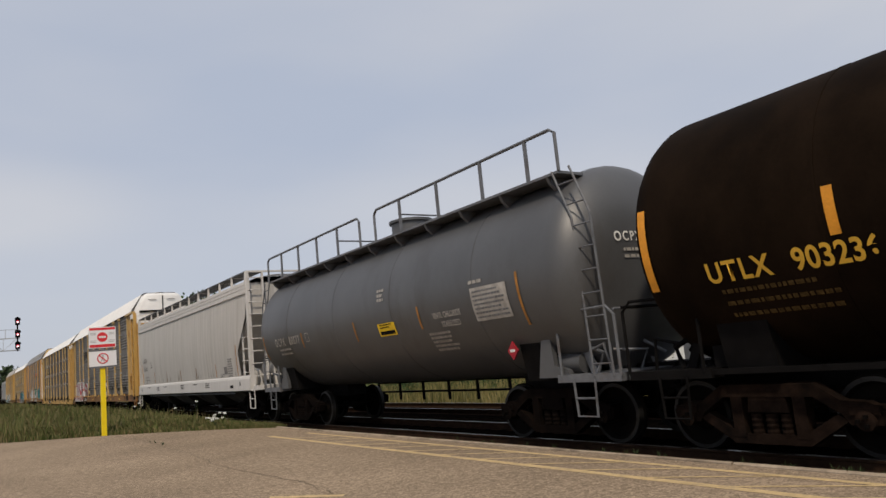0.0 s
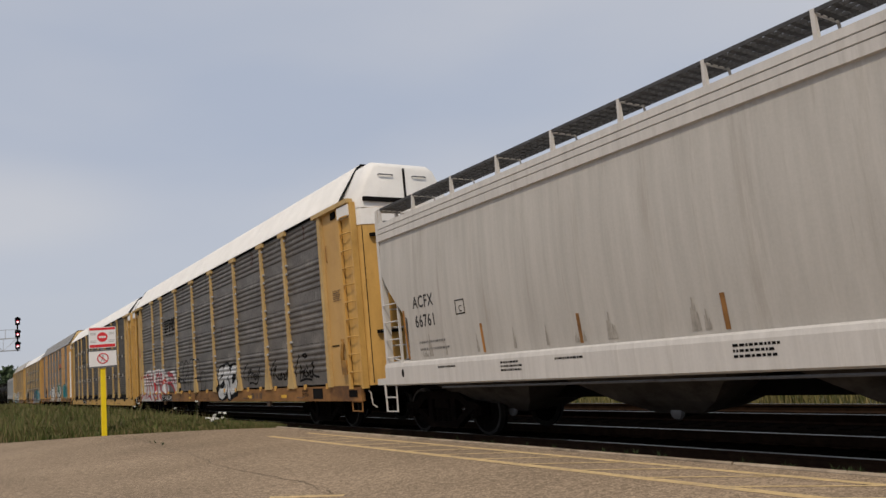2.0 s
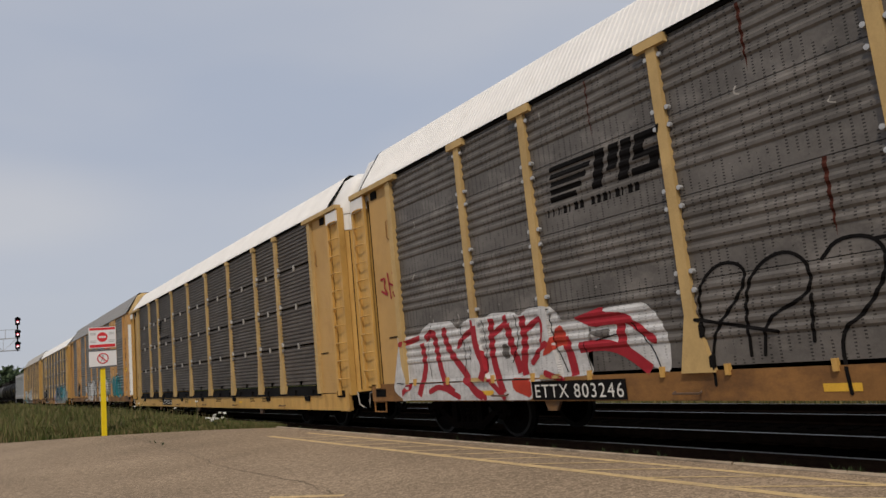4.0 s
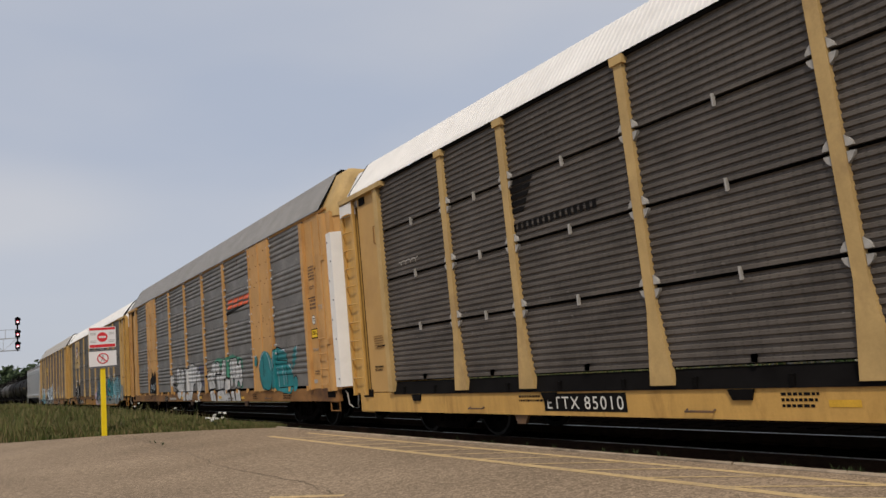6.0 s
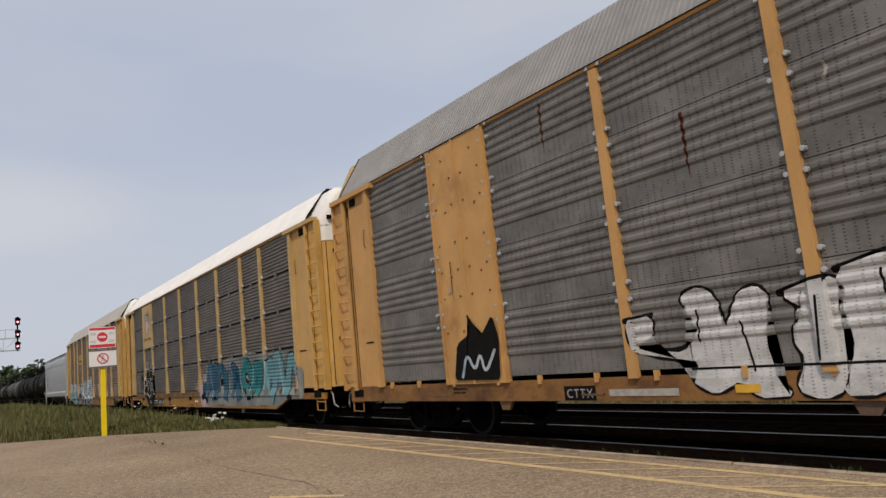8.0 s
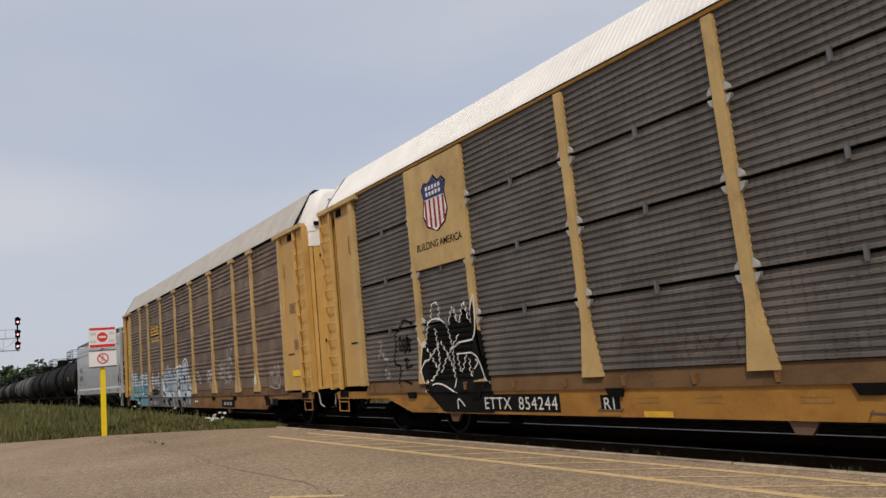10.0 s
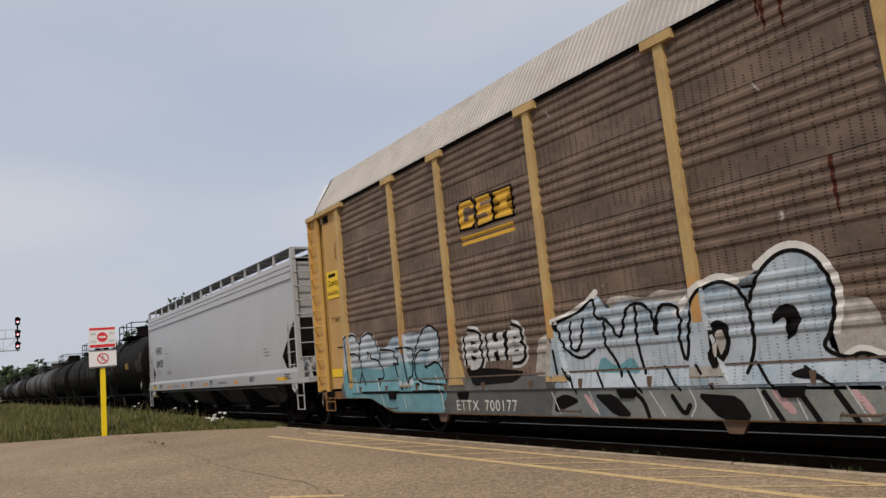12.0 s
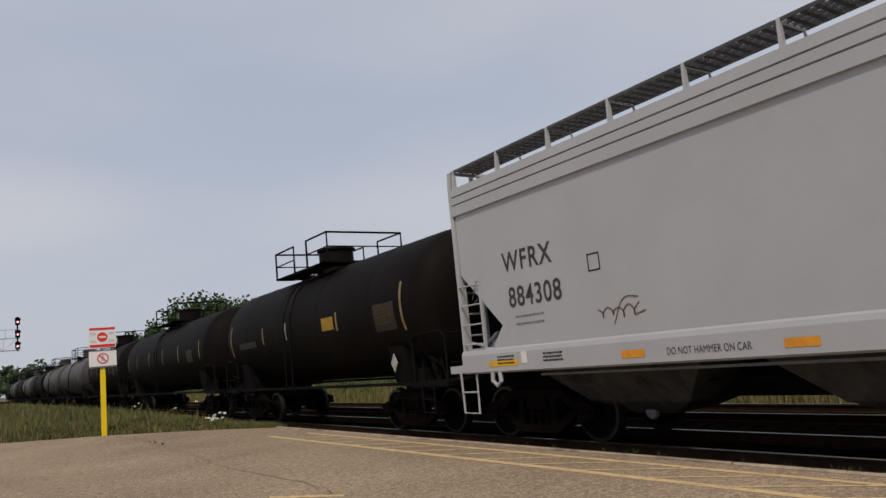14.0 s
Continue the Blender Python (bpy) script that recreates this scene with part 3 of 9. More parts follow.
def rungs_only(x, y0, y1, z0, z1, n, r=0.018, out=0.07, sag=0.05):
    sh = Shape()
    for i in range(n):
        z = z0 + (z1 - z0) * i / (n - 1)
        sh.tube([(x, y0, z), (x - out, y0, z - sag * .4), (x - out, y1, z - sag * .4), (x, y1, z)], r, 6)
    return sh


def stirrup(car, x, y, w, z0, z1, mat):
    part("sill_step", Shape().tube([(x, y - w / 2, z1), (x, y - w / 2 + .02, z0), (x, y + w / 2 - .02, z0), (x, y + w / 2, z1)], .022, 6).tube([(x, y - w / 2 + .01, (z0 + z1) / 2), (x, y + w / 2 - .01, (z0 + z1) / 2)], .018, 6), mat, car, "bent-bar step below the corner")


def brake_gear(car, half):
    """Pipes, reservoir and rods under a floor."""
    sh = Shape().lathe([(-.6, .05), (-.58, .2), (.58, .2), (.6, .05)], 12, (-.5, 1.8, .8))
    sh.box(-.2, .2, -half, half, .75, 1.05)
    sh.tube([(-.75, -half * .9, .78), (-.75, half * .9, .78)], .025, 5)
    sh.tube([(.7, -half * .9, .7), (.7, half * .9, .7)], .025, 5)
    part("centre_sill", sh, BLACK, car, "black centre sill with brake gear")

# ---------------------------------------------------------------- car-carrier cars
HALF = 13.45
POSTS = (-8.93, -7.0, -4.18, -1.38, 1.38, 4.18, 7.0, 8.93)
RACK_END = 11.55


def corrugated(y0, y1, z0, z1, style, x=-1.49):
    """One pressed steel side panel with its ribs lying along the car."""
    pts = []
    if style == "fine":
        n = max(4, round((z1 - z0) / 0.105))
        for i in range(n):
            a, h = z0 + (z1 - z0) * i / n, (z1 - z0) / n
            pts += [(x, a), (x, a + h * .42), (x + .028, a + h * .55), (x + .028, a + h * .87)]
        pts.append((x, z1))
    else:
        # a plain pierced strip below, then three broad ribs
        h = z1 - z0
        pts = [(x + .012, z0), (x + .012, z0 + h * .30)]
        rib = h * .70 / 5
        for k in range(5):
            a = z0 + h * .30 + k * rib
            pts += [(x - .013, a + rib * .22), (x - .016, a + rib * .5), (x + .012, a + rib * .74), (x + .012, a + rib * .98)]
        pts.append((x + .012, z1))
    back = [(x + .06, z1), (x + .06, z0)]
    return Shape().prism(pts + back, y0, y1)


SKIN = {}       # for each car: the heights of its ribs, its posts and the depth of its near side


def rib_line(z0, z1, style):
    """The outline of a side panel between two heights, as (height, x)."""
    pts = sorted({(round(p[2], 4), round(p[0], 4)) for p in corrugated(0, 1, z0, z1, style).v if p[0] < -1.44})
    return [p for k, p in enumerate(pts) if not k or p[0] - pts[k - 1][0] > .004]


def wall_surface(deck, band, base, flare, style, rows, lo, hi, posts, bays):
    line = [(0.0, -1.502), (deck - .05, -1.502)]
    if band:
        line += [(deck - .04, -1.532), (deck + .22, -1.455)]
    h, gap = (hi - lo) / rows, (.05 if style == "fine" else .012)
    for r in range(rows):
        if r == 0:
            first = rib_line(lo + gap / 2, lo + h - gap / 2, style)
            z = max(line[-1][0] + .005, first[0][0])
            line.append((z, float(np.interp(z, [p[0] for p in first], [p[1] for p in first]))))
        line += [p for p in rib_line(lo + r * h + gap / 2, lo + (r + 1) * h - gap / 2, style) if p[0] > line[-1][0] + .004]
    line.append((hi + .02, -1.50))
    heights, depth = [a for a, _ in line], [b for _, b in line]
    wide = .2 if style == "fine" else .25
    plain = [p for p in posts if not any(abs(p - a) < .05 or abs(p - b) < .05 for a, b in bays)]

    def post_half(z):
        return .08 + (wide - .08) * min(1, max(0, (base + flare - z) / flare)) if flare else .08

    def at(y, z):
        if z > base - .01 and any(abs(y - p) < post_half(z) + .012 for p in plain):
            return -1.556
        if z > base - .01 and any(a - .012 < y < b + .012 for a, b in bays):
            return -1.56
        if abs(y) > RACK_END - .05:
            return -1.58 if abs(y) < RACK_END + .15 else -1.505
        return float(np.interp(z, heights, depth))
    cuts = []       # (y, lean) of the edges at which the depth steps
    for p in plain:
        for s in (-1, 1):
            for o in (.004, .028):
                cuts.append((p + s * (.08 + o), None))
                if flare:
                    cuts.append((p + s * (wide + o), (base, s * (wide - .08) / flare)))
    for a, b in bays:
        cuts += [(a - .004, None), (a - .028, None), (b + .004, None), (b + .028, None)]
    for s in (-1, 1):
        cuts += [(s * (RACK_END - .054), None), (s * (RACK_END - .08), None), (s * (RACK_END + .14), None), (s * (RACK_END + .17), None)]
    return heights, cuts, at


def drape(car, shape):
    """Lays flat paint onto the ribs, posts and sill of a car's near side; deeper layers of paint stay deeper."""
    heights, cuts, at = SKIN[car]
    bm = bmesh.new()
    vs = [bm.verts.new(p) for p in shape.v]
    for q in shape.f:
        try:
            bm.faces.new([vs[i] for i in q])
        except ValueError:
            continue
    bmesh.ops.triangulate(bm, faces=bm.faces)
    ys, zs = [v[1] for v in shape.v], [v[2] for v in shape.v]
    y0, y1, z0, z1 = min(ys), max(ys), min(zs), max(zs)

    def cut(co, no):
        bmesh.ops.bisect_plane(bm, geom=bm.verts[:] + bm.edges[:] + bm.faces[:], dist=1e-5, plane_co=co, plane_no=no)
    for h in heights:
        if z0 < h < z1:
            cut((0, 0, h), (0, 0, 1))
    for y, lean in cuts:
        if lean is None:
            if y0 < y < y1:
                cut((0, y, 0), (0, 1, 0))
        elif y0 - .2 < y < y1 + .2 and z0 < lean[0] + 1.0:
            cut((0, y, lean[0]), (0, 1, lean[1]))
    bm.verts.index_update()
    out = Shape()
    out.add([(at(v.co.y, v.co.z) - .001 - max(.001, (-1.558 - v.co.x) * .5), v.co.y, v.co.z) for v in bm.verts], [[v.index for v in f.verts] for f in bm.faces])
    bm.free()
    return out


def roof_shape(half, eave, crown, flat):
    """A ribbed sheet roof: crosswise ribs along its length."""
    sh = Shape()
    prof = [(-1.56, eave), (-1.50, eave + .10), (-flat - .12, crown - .12), (-flat, crown - .03), (0, crown + .02),
            (flat, crown - .03), (flat + .12, crown - .12), (1.50, eave + .10), (1.56, eave)]
    pitch, v, f, m = 0.112, [], [], len(prof)
    n = int(2 * half / pitch)
    for i in range(n):
        for j, (fy, up) in enumerate(((0, 0), (.30, 0), (.42, 1), (.88, 1))):
            y = -half + (i + fy) * pitch
            v += [(x * (1 + .004 * up), y, z + (.018 * up if 0 < k < m - 1 else 0)) for k, (x, z) in enumerate(prof)]
    rows = len(v) // m
    for r in range(rows - 1):
        f += [(r * m + k, r * m + k + 1, (r + 1) * m + k + 1, (r + 1) * m + k) for k in range(m - 1)]
    return sh.add(v, f)


def autorack(name, label, centre, panel, style, rows, base, sill_z, sill_mat, deck, yellow, roof_mat, flare, tee,
             panel_span=None, yellow_bays=(), eave=5.70, crown=6.62, flat=0.85, end_white=False, posts=POSTS, clips=True, band=None, post_mat=None, bay_mat=None, hood_mat=None, short_ladder=False, ladder_cap=True):
    car = thing(name, label, "freight car", "car-carrier cars of the train")
    # flat car body
    z1 = deck
    prof = [(-HALF + .25, z1), (-HALF + .25, .80), (-10.6, .80), (-9.6, sill_z), (9.6, sill_z), (10.6, .80), (HALF - .25, .80), (HALF - .25, z1)]
    if sill_z > .7 or sill_mat is YELLOW:
        prof = [(-HALF + .25, z1), (-HALF + .25, sill_z), (HALF - .25, sill_z), (HALF - .25, z1)]
    for s, nm in ((-1, "side_sill"), (1, "side_sill")):
        part(nm, Shape().prism(prof, s * 1.50, s * 1.40, "x"), sill_mat, car, "long steel side sill")
    part("deck", Shape().box(-1.42, 1.42, -HALF + .2, HALF - .2, z1 - .18, z1 - .06), BLACK, car, "dark steel deck")
    brake_gear(car, HALF - .5)
    if band:
        part("lower_ledge", Shape().prism([(-1.53, deck - .04), (-1.45, deck + .22), (-1.38, deck + .22), (-1.38, deck - .04)], -RACK_END, RACK_END), band, car, "sloping grimy ledge above the sill")
    # panels, bay by bay
    edges = [-RACK_END] + [p for p in posts] + [RACK_END]
    lo, hi = panel_span or (deck + .05, eave - .06)
    cache = {}
    for a, b in zip(edges, edges[1:]):
        if any(y0 - .2 < (a + b) / 2 < y1 + .2 for y0, y1 in yellow_bays):
            continue
        w = round(b - a, 2)
        for r in range(rows):
            h = (hi - lo) / rows
            key = (w, r)
            if key not in cache:
                gap = .05 if style == "fine" else .012
                cache[key] = corrugated(-w / 2 + .02, w / 2 - .02, lo + r * h + gap / 2, lo + (r + 1) * h - gap / 2, style).mesh("side_panel", panel)
            part("side_panel", cache[key], panel, car, at=(0, (a + b) / 2, 0))
    part("far_wall", Shape().box(1.44, 1.5, -RACK_END, RACK_END, lo, hi), panel, car, "steel screen wall on the far side")
    # Added black sheet: gives the screens a shaded interior behind their gaps.
    part("interior_shade_sheet", Shape().box(-1.40, -1.38, -RACK_END, RACK_END, lo, hi), BLACK, car, "black sheet standing in for the shade behind the screens")
    for y0, y1 in yellow_bays:
        part("plain_panel", Shape().box(-1.535, -1.44, y0, y1, base, eave - .02), yellow, car, "plain yellow riveted bay panel")
        for k in (0.0, .47, .94):
            yy = y0 + (y1 - y0) * (k + .03)
            part("panel_rib", Shape().box(-1.56, -1.535, yy - .03, yy + .03, base, eave - .02), yellow, car)
    # posts
    seen = set()
    for p in posts:
        if any(abs(p - y0) < .05 or abs(p - y1) < .05 for y0, y1 in yellow_bays):
            continue
        w, wide = .08, (.2 if style == "fine" else .25)
        out = [(p - w, eave - .1), (p + w, eave - .1), (p + w, base + flare)]
        if flare:
            out += [(p + wide, base), (p - wide, base), (p - w, base + flare)]
        else:
            out += [(p - w, base)]
        sh = Shape().prism(out[::1], -1.556, -1.46, "x")
        if tee:
            sh.box(-1.59, -1.46, p - tee, p + tee, eave - .15, eave - .02)
        part("post", sh, post_mat or yellow, car)
    if clips and style == "fine":
        # round tie plates at the panel joints, split by the joint and the post
        halves = []
        for up in (1, -1):
            for e in (-1, 1):
                arc = [(e * .085, up * .03), (e * .17, up * .03)] + [(e * .175 * math.cos(a), up * .175 * math.sin(a)) for a in (.3, .6, .85, 1.05)] + [(e * .085, up * .16)]
                halves.append(Shape().prism(arc, -1.535, -1.47, "x").mesh("panel_clip", CLIP))
        for p in posts:
            for k in range(1, rows):
                for h in halves:
                    part("panel_clip", h, CLIP, car, at=(0, p, lo + (hi - lo) * k / rows))
    elif clips:
        q = .050 if style == "fine" else .034
        clip = Shape().lathe([(-1.548, .01), (-1.545, q), (-1.47, q * 1.05)], 8, (0, 0, 0), "x").mesh("panel_clip", GALV)
        for p in posts:
            for k in range(1, rows + 1):
                z = lo + (hi - lo) * k / rows - (.12 if k == rows else 0)
                for e in (-1, 1):
                    for dz in ((-.085, .075) if style == "fine" else (-.13, .12)):
                        part("panel_clip", clip, GALV, car, at=(0, p + e * (.085 + q), z + dz))
    # top rail and roof
    part("top_rail", Shape().prism([(-1.51, eave - .05), (-1.53, eave - .01), (-1.50, eave + .02), (-1.42, eave - .01), (-1.42, eave - .05)], -HALF + .3, HALF - .3), yellow if tee == 0 else BLACK, car, "top rail under the roof edge")
    part("roof", roof_shape(HALF - .55, eave, crown, flat), roof_mat, car, "ribbed sheet-steel roof")
    sill_hole = max(.84, sill_z + .05)
    cap_mat = ROOF_WHITE if end_white else hood_mat or yellow
    # ends: flat panel, open slot, ladder bay, hood and folding end doors
    for e in (-1, 1):
        def Y(a):
            return e * a
        def bx(sh, x0, x1, a, b, z0, z1):
            return sh.box(x0, x1, min(Y(a), Y(b)), max(Y(a), Y(b)), z0, z1)
        short = short_ladder and e < 0
        flat_mat = yellow if short_ladder else YELLOW_TAN
        wide = 12.74 if short else 12.71 if e < 0 else 12.63
        part("corner_panel", bx(Shape(), -1.49, -1.44, RACK_END + .1, wide, base, eave - .05), flat_mat, car, "flat tan-yellow panel beside the corner ladder")
        if short:
            part("panel_rib", bx(Shape(), -1.515, -1.49, 12.2, 12.23, base, eave - .2), flat_mat, car)
        else:
            part("panel_rib", bx(Shape(), -1.505, -1.49, RACK_END + .2, 12.18, base + 1.02, base + 1.05), BLACK, car, "dark seam across the panel")
            part("latch_rod", Shape().tube([(-1.50, Y(11.84), 4.75), (-1.535, Y(11.86), 4.72), (-1.535, Y(11.86), 4.35), (-1.50, Y(11.84), 4.32)], .014, 5), YELLOW_DIRTY, car)
            # Black block in place of a shaded recess below the eave.
            part("roof_notch", bx(Shape(), -1.52, -1.42, 12.24, 12.5, eave - .34, eave - .16), BLACK, car, "black block standing in for a shaded opening under the eave beam")
        sh = bx(Shape(), -1.58, -1.46, RACK_END - .05, RACK_END + .13, base, eave - .12)
        part("end_post", sh, post_mat or yellow, car, "pale post at the end of the screens")
        if not short:
            part("eave_beam", bx(Shape(), -1.62, -1.44, RACK_END - .3, HALF - .05, eave - .14, eave - .03), post_mat or yellow, car, "pale yellow beam over the end bay")
        # Added black sheet that makes the slot look deep and unlit.
        part("slot_shade_sheet", bx(Shape(), -1.36, -1.34, 12.4, 13.1, base, eave - .15), BLACK, car, "black sheet standing in for the shade in the open slot")
        part("corner_post", bx(Shape(), -1.585, -1.52, 12.74, 12.85, base - .06, eave - .12), bay_mat or yellow, car, "corner post carrying the ladder")
        if short:
            tube = [(-1.50 - .09 * math.sin(a), Y(12.98 - .16 * math.cos(a))) for a in (0, .5, 1.0, 1.57, 2.1, 2.6, 3.1416)]
            part("round_post", Shape().prism(tube + [(-1.42, Y(13.14)), (-1.42, Y(12.82))], base - .05, eave - .15, "z"), yellow, car, "rounded yellow corner post")
            part("ladder_bay", bx(Shape(), -1.50, -1.40, 13.14, 13.40, base - .02, eave - .15), yellow, car, "yellow corner beside the round post")
            for k, z in enumerate((base + .12, base + .52, base + .92, base + 1.32)):
                part("ladder_rung", Shape().tube([(-1.49, Y(12.33), z), (-1.60, Y(12.35), z), (-1.60, Y(12.78), z), (-1.49, Y(12.80), z)], .017, 6), yellow, car)
            for z in (2.2, 4.4):
                part("post_bracket", bx(Shape(), -1.61, -1.55, 12.9, 13.08, z, z + .14), yellow, car)
        else:
            part("ladder_bay", bx(Shape(), -1.50, -1.40, 12.84, 13.36, base - .02, eave - .15), bay_mat or yellow, car, "recessed yellow bay behind the ladder")
            part("corner_post", bx(Shape(), -1.56, -1.40, 13.36, HALF, base - .06, eave - .12), bay_mat or yellow, car, "corner post carrying the ladder")
            for k in range(10):
                z = base + .35 + (eave - base - .8) * k / 9
                part("ladder_rung", Shape().tube([(-1.55, Y(12.80), z), (-1.585, Y(12.88), z), (-1.61, Y(12.99), z), (-1.62, Y(13.10), z), (-1.61, Y(13.21), z), (-1.585, Y(13.32), z), (-1.55, Y(13.40), z)], .017, 6), bay_mat or yellow, car)
            if end_white and ladder_cap:
                part("ladder_cap", bx(Shape(), -1.592, -1.47, 12.78, 13.40, eave - .46, eave - .17), ROOF_WHITE, car, "white painted top of the ladder bay")
        # end doors: a bowed pair that fills the end
        cols = [(-1.46, 13.30), (-1.30, 13.52), (-.85, 13.66), (0, 13.68), (.85, 13.66), (1.30, 13.52), (1.46, 13.30), (1.2, 13.2), (-1.2, 13.2)]
        split = eave - .28
        part("end_door", Shape().prism([(x, Y(y)) for x, y in cols], base, split, "z"), yellow, car, "folding yellow end doors")
        part("door_seam", Shape().prism([(-1.306, Y(13.508)), (-1.300, Y(13.527)), (-1.288, Y(13.53)), (-1.28, Y(13.48))], base + .05, split - .45, "z"), BLACK, car, "dark hinge line of the end door")
        # rounded hood, a little lower than the roof sheet behind it
        top = [(-1.44, split), (-1.46, eave - .02), (-flat - .16, crown - .20), (-flat + .04, crown - .08), (flat - .04, crown - .08), (flat + .16, crown - .20), (1.46, eave - .02), (1.44, split)]
        rings = [[(x * k, Y(y), split + (z - split) * k) for x, z in top] for y, k in ((12.7, 1.0), (13.30, 1.0), (13.44, .975), (13.53, .93), (13.58, .87))]
        part("end_cap", Shape().loft(rings), cap_mat, car, "rounded hood above the end doors", True)
        trim = [(-1.55, eave), (-1.50, eave + .10), (-flat - .12, crown - .12), (-flat, crown - .03), (flat, crown - .03), (flat + .12, crown - .12), (1.50, eave + .10), (1.55, eave)]
        part("gable_trim", Shape().tube([(x, Y(HALF - .55), z) for x, z in trim], .024, 5), BLACK, car, "black edge trim at the roof end")
        for z in (2.35, 4.72):
            part("door_lock", Shape().box(-1.15, -.5, min(Y(13.60), Y(13.72)), max(Y(13.60), Y(13.72)), z - .04, z + .04), BLACK, car, "black door lock bar")
        part("door_lock", Shape().box(-1.25, -.1, min(Y(13.5), Y(13.66)), max(Y(13.5), Y(13.66)), eave - .12, eave - .02), BLACK, car, "black bar below the hood")
        stirrup(car, -1.47, Y(12.9), .55, .50, .95, sill_mat)
        if end_white:
            band_poly = [(x * 1.012, Y(y + .012)) for x, y in cols]
            part("white_band", Shape().prism(band_poly, split - .42, split - .01, "z"), ROOF_WHITE, car, "white band across the door tops")
        part("gable_seam", Shape().box(-.03, .03, min(Y(13.50), Y(13.60)), max(Y(13.50), Y(13.60)), split + .05, crown - .26), BLACK, car, "black seam of the hood")
        for x in (-.55, .45):
            part("gable_handle", Shape().tube([(x - .2, Y(13.55), crown - .46), (x - .2, Y(13.63), crown - .46), (x + .2, Y(13.63), crown - .46), (x + .2, Y(13.55), crown - .46)], .018, 5), GREY_STEEL, car)
        part("cut_lever", Shape().tube([(-1.35, Y(13.3), .98), (-1.40, Y(13.5), .92), (-1.40, Y(13.56), .66), (-1.34, Y(13.66), .58)], .018, 5), GRIMY_WHITE, car, "bent uncoupling rod")
        part("end_pocket", bx(Shape(), -1.512, -1.49, 12.55, 13.0, sill_hole, sill_hole + .17), BLACK, car, "dark pocket in the sill end")
        coupler(car, Y(13.3), e)
    trucks(car, (-10.05, 10.05))
    MOVING.append((car, centre))
    SKIN[car] = wall_surface(deck, bool(band), base, flare, style, rows, lo, hi, posts, yellow_bays)
    return car


A1 = autorack("autorack_car", "yellow and grey car-carrier railcar with white roof and graffiti", 55.57, RACK_GREY, "broad", 4, 1.10, .74, SILL_RUST, 1.12, YELLOW, ROOF_WHITE, .75, .26, panel_span=(1.17, 5.67), end_white=True, crown=6.74, post_mat=YELLOW_PALE)
A2 = autorack("autorack_car", "dark-panelled car-carrier railcar with white roof, clean yellow ends", 83.2, RACK_DARK, "fine", 4, .95, .51, YELLOW, .93, YELLOW, ROOF_WHITE, 1.05, .12, panel_span=(1.17, 5.67), end_white=True, band=BLACK, post_mat=YELLOW_PALE)
A3 = autorack("autorack_car", "grey car-carrier railcar with faded yellow bays and chrome graffiti", 110.8, RACK_BLUE, "broad", 4, 1.06, .74, SILL_RUST, 1.08, YELLOW_OLD, ROOF_GREY, 0, 0, yellow_bays=((-8.93, -7.0), (7.0, 8.93)), panel_span=(1.16, 5.74), eave=5.78, crown=6.94, flat=.8, short_ladder=True, hood_mat=YELLOW_PALE)
A4 = autorack("autorack_car", "taupe-panelled car-carrier railcar with white roof and rusty sill", 138.78, RACK_TAUPE, "fine", 4, 1.10, .51, SILL_GOLD, .96, YELLOW, ROOF_WHITE, .8, 0, panel_span=(1.17, 5.67), band=LEDGE_BROWN, end_white=True, post_mat=YELLOW_PALE, ladder_cap=False)
A5 = autorack("autorack_car", "brown-panelled car-carrier railcar with pale blue graffiti along its base", 166.82, RACK_BROWN, "broad", 4, 1.05, .49, SILL_RUST, .98, YELLOW, ROOF_PALE, .75, .26, panel_span=(1.17, 5.67), band=LEDGE_BROWN, end_white=True, crown=6.80, clips=False, post_mat=YELLOW_PALE, bay_mat=YELLOW, ladder_cap=False)

# ---------------------------------------------------------------- covered hoppers


def end_rigging(car, e, half, z, mat):
    """Levers, rods, pipes and the hand-brake chain on an end platform."""
    rnd = random.Random(17)
    for k in range(9):
        y = half - rnd.uniform(.25, 1.7)
        x = rnd.uniform(-1.35, .2)
        p = [(x, e * y, z), (x + rnd.uniform(-.1, .1), e * (y - rnd.uniform(-.15, .15)), z + rnd.uniform(.15, .5)),
             (x + rnd.uniform(-.5, .5), e * (y - rnd.uniform(.1, .5)), z + rnd.uniform(.2, .75))]
        part("brake_rod", Shape().tube(p, rnd.choice((.018, .028, .04)), 6), mat, car)
    for x in (-1.1, -.6):
        part("brake_lever", Shape().prism([(e * (half - .9), z), (e * (half - .75), z), (e * (half - 1.0), z + .55), (e * (half - 1.12), z + .5)], x - .03, x + .03, "x"), mat, car, "flat brake lever")
    part("valve_body", Shape().box(-1.2, -.9, min(e * (half - 1.6), e * (half - 1.25)), max(e * (half - 1.6), e * (half - 1.25)), z, z + .28).lathe([(0, .09), (.2, .09), (.24, .04)], 10, (-1.05, e * (half - 1.42), z + .28), "z"), mat, car, "small valve body on the platform")


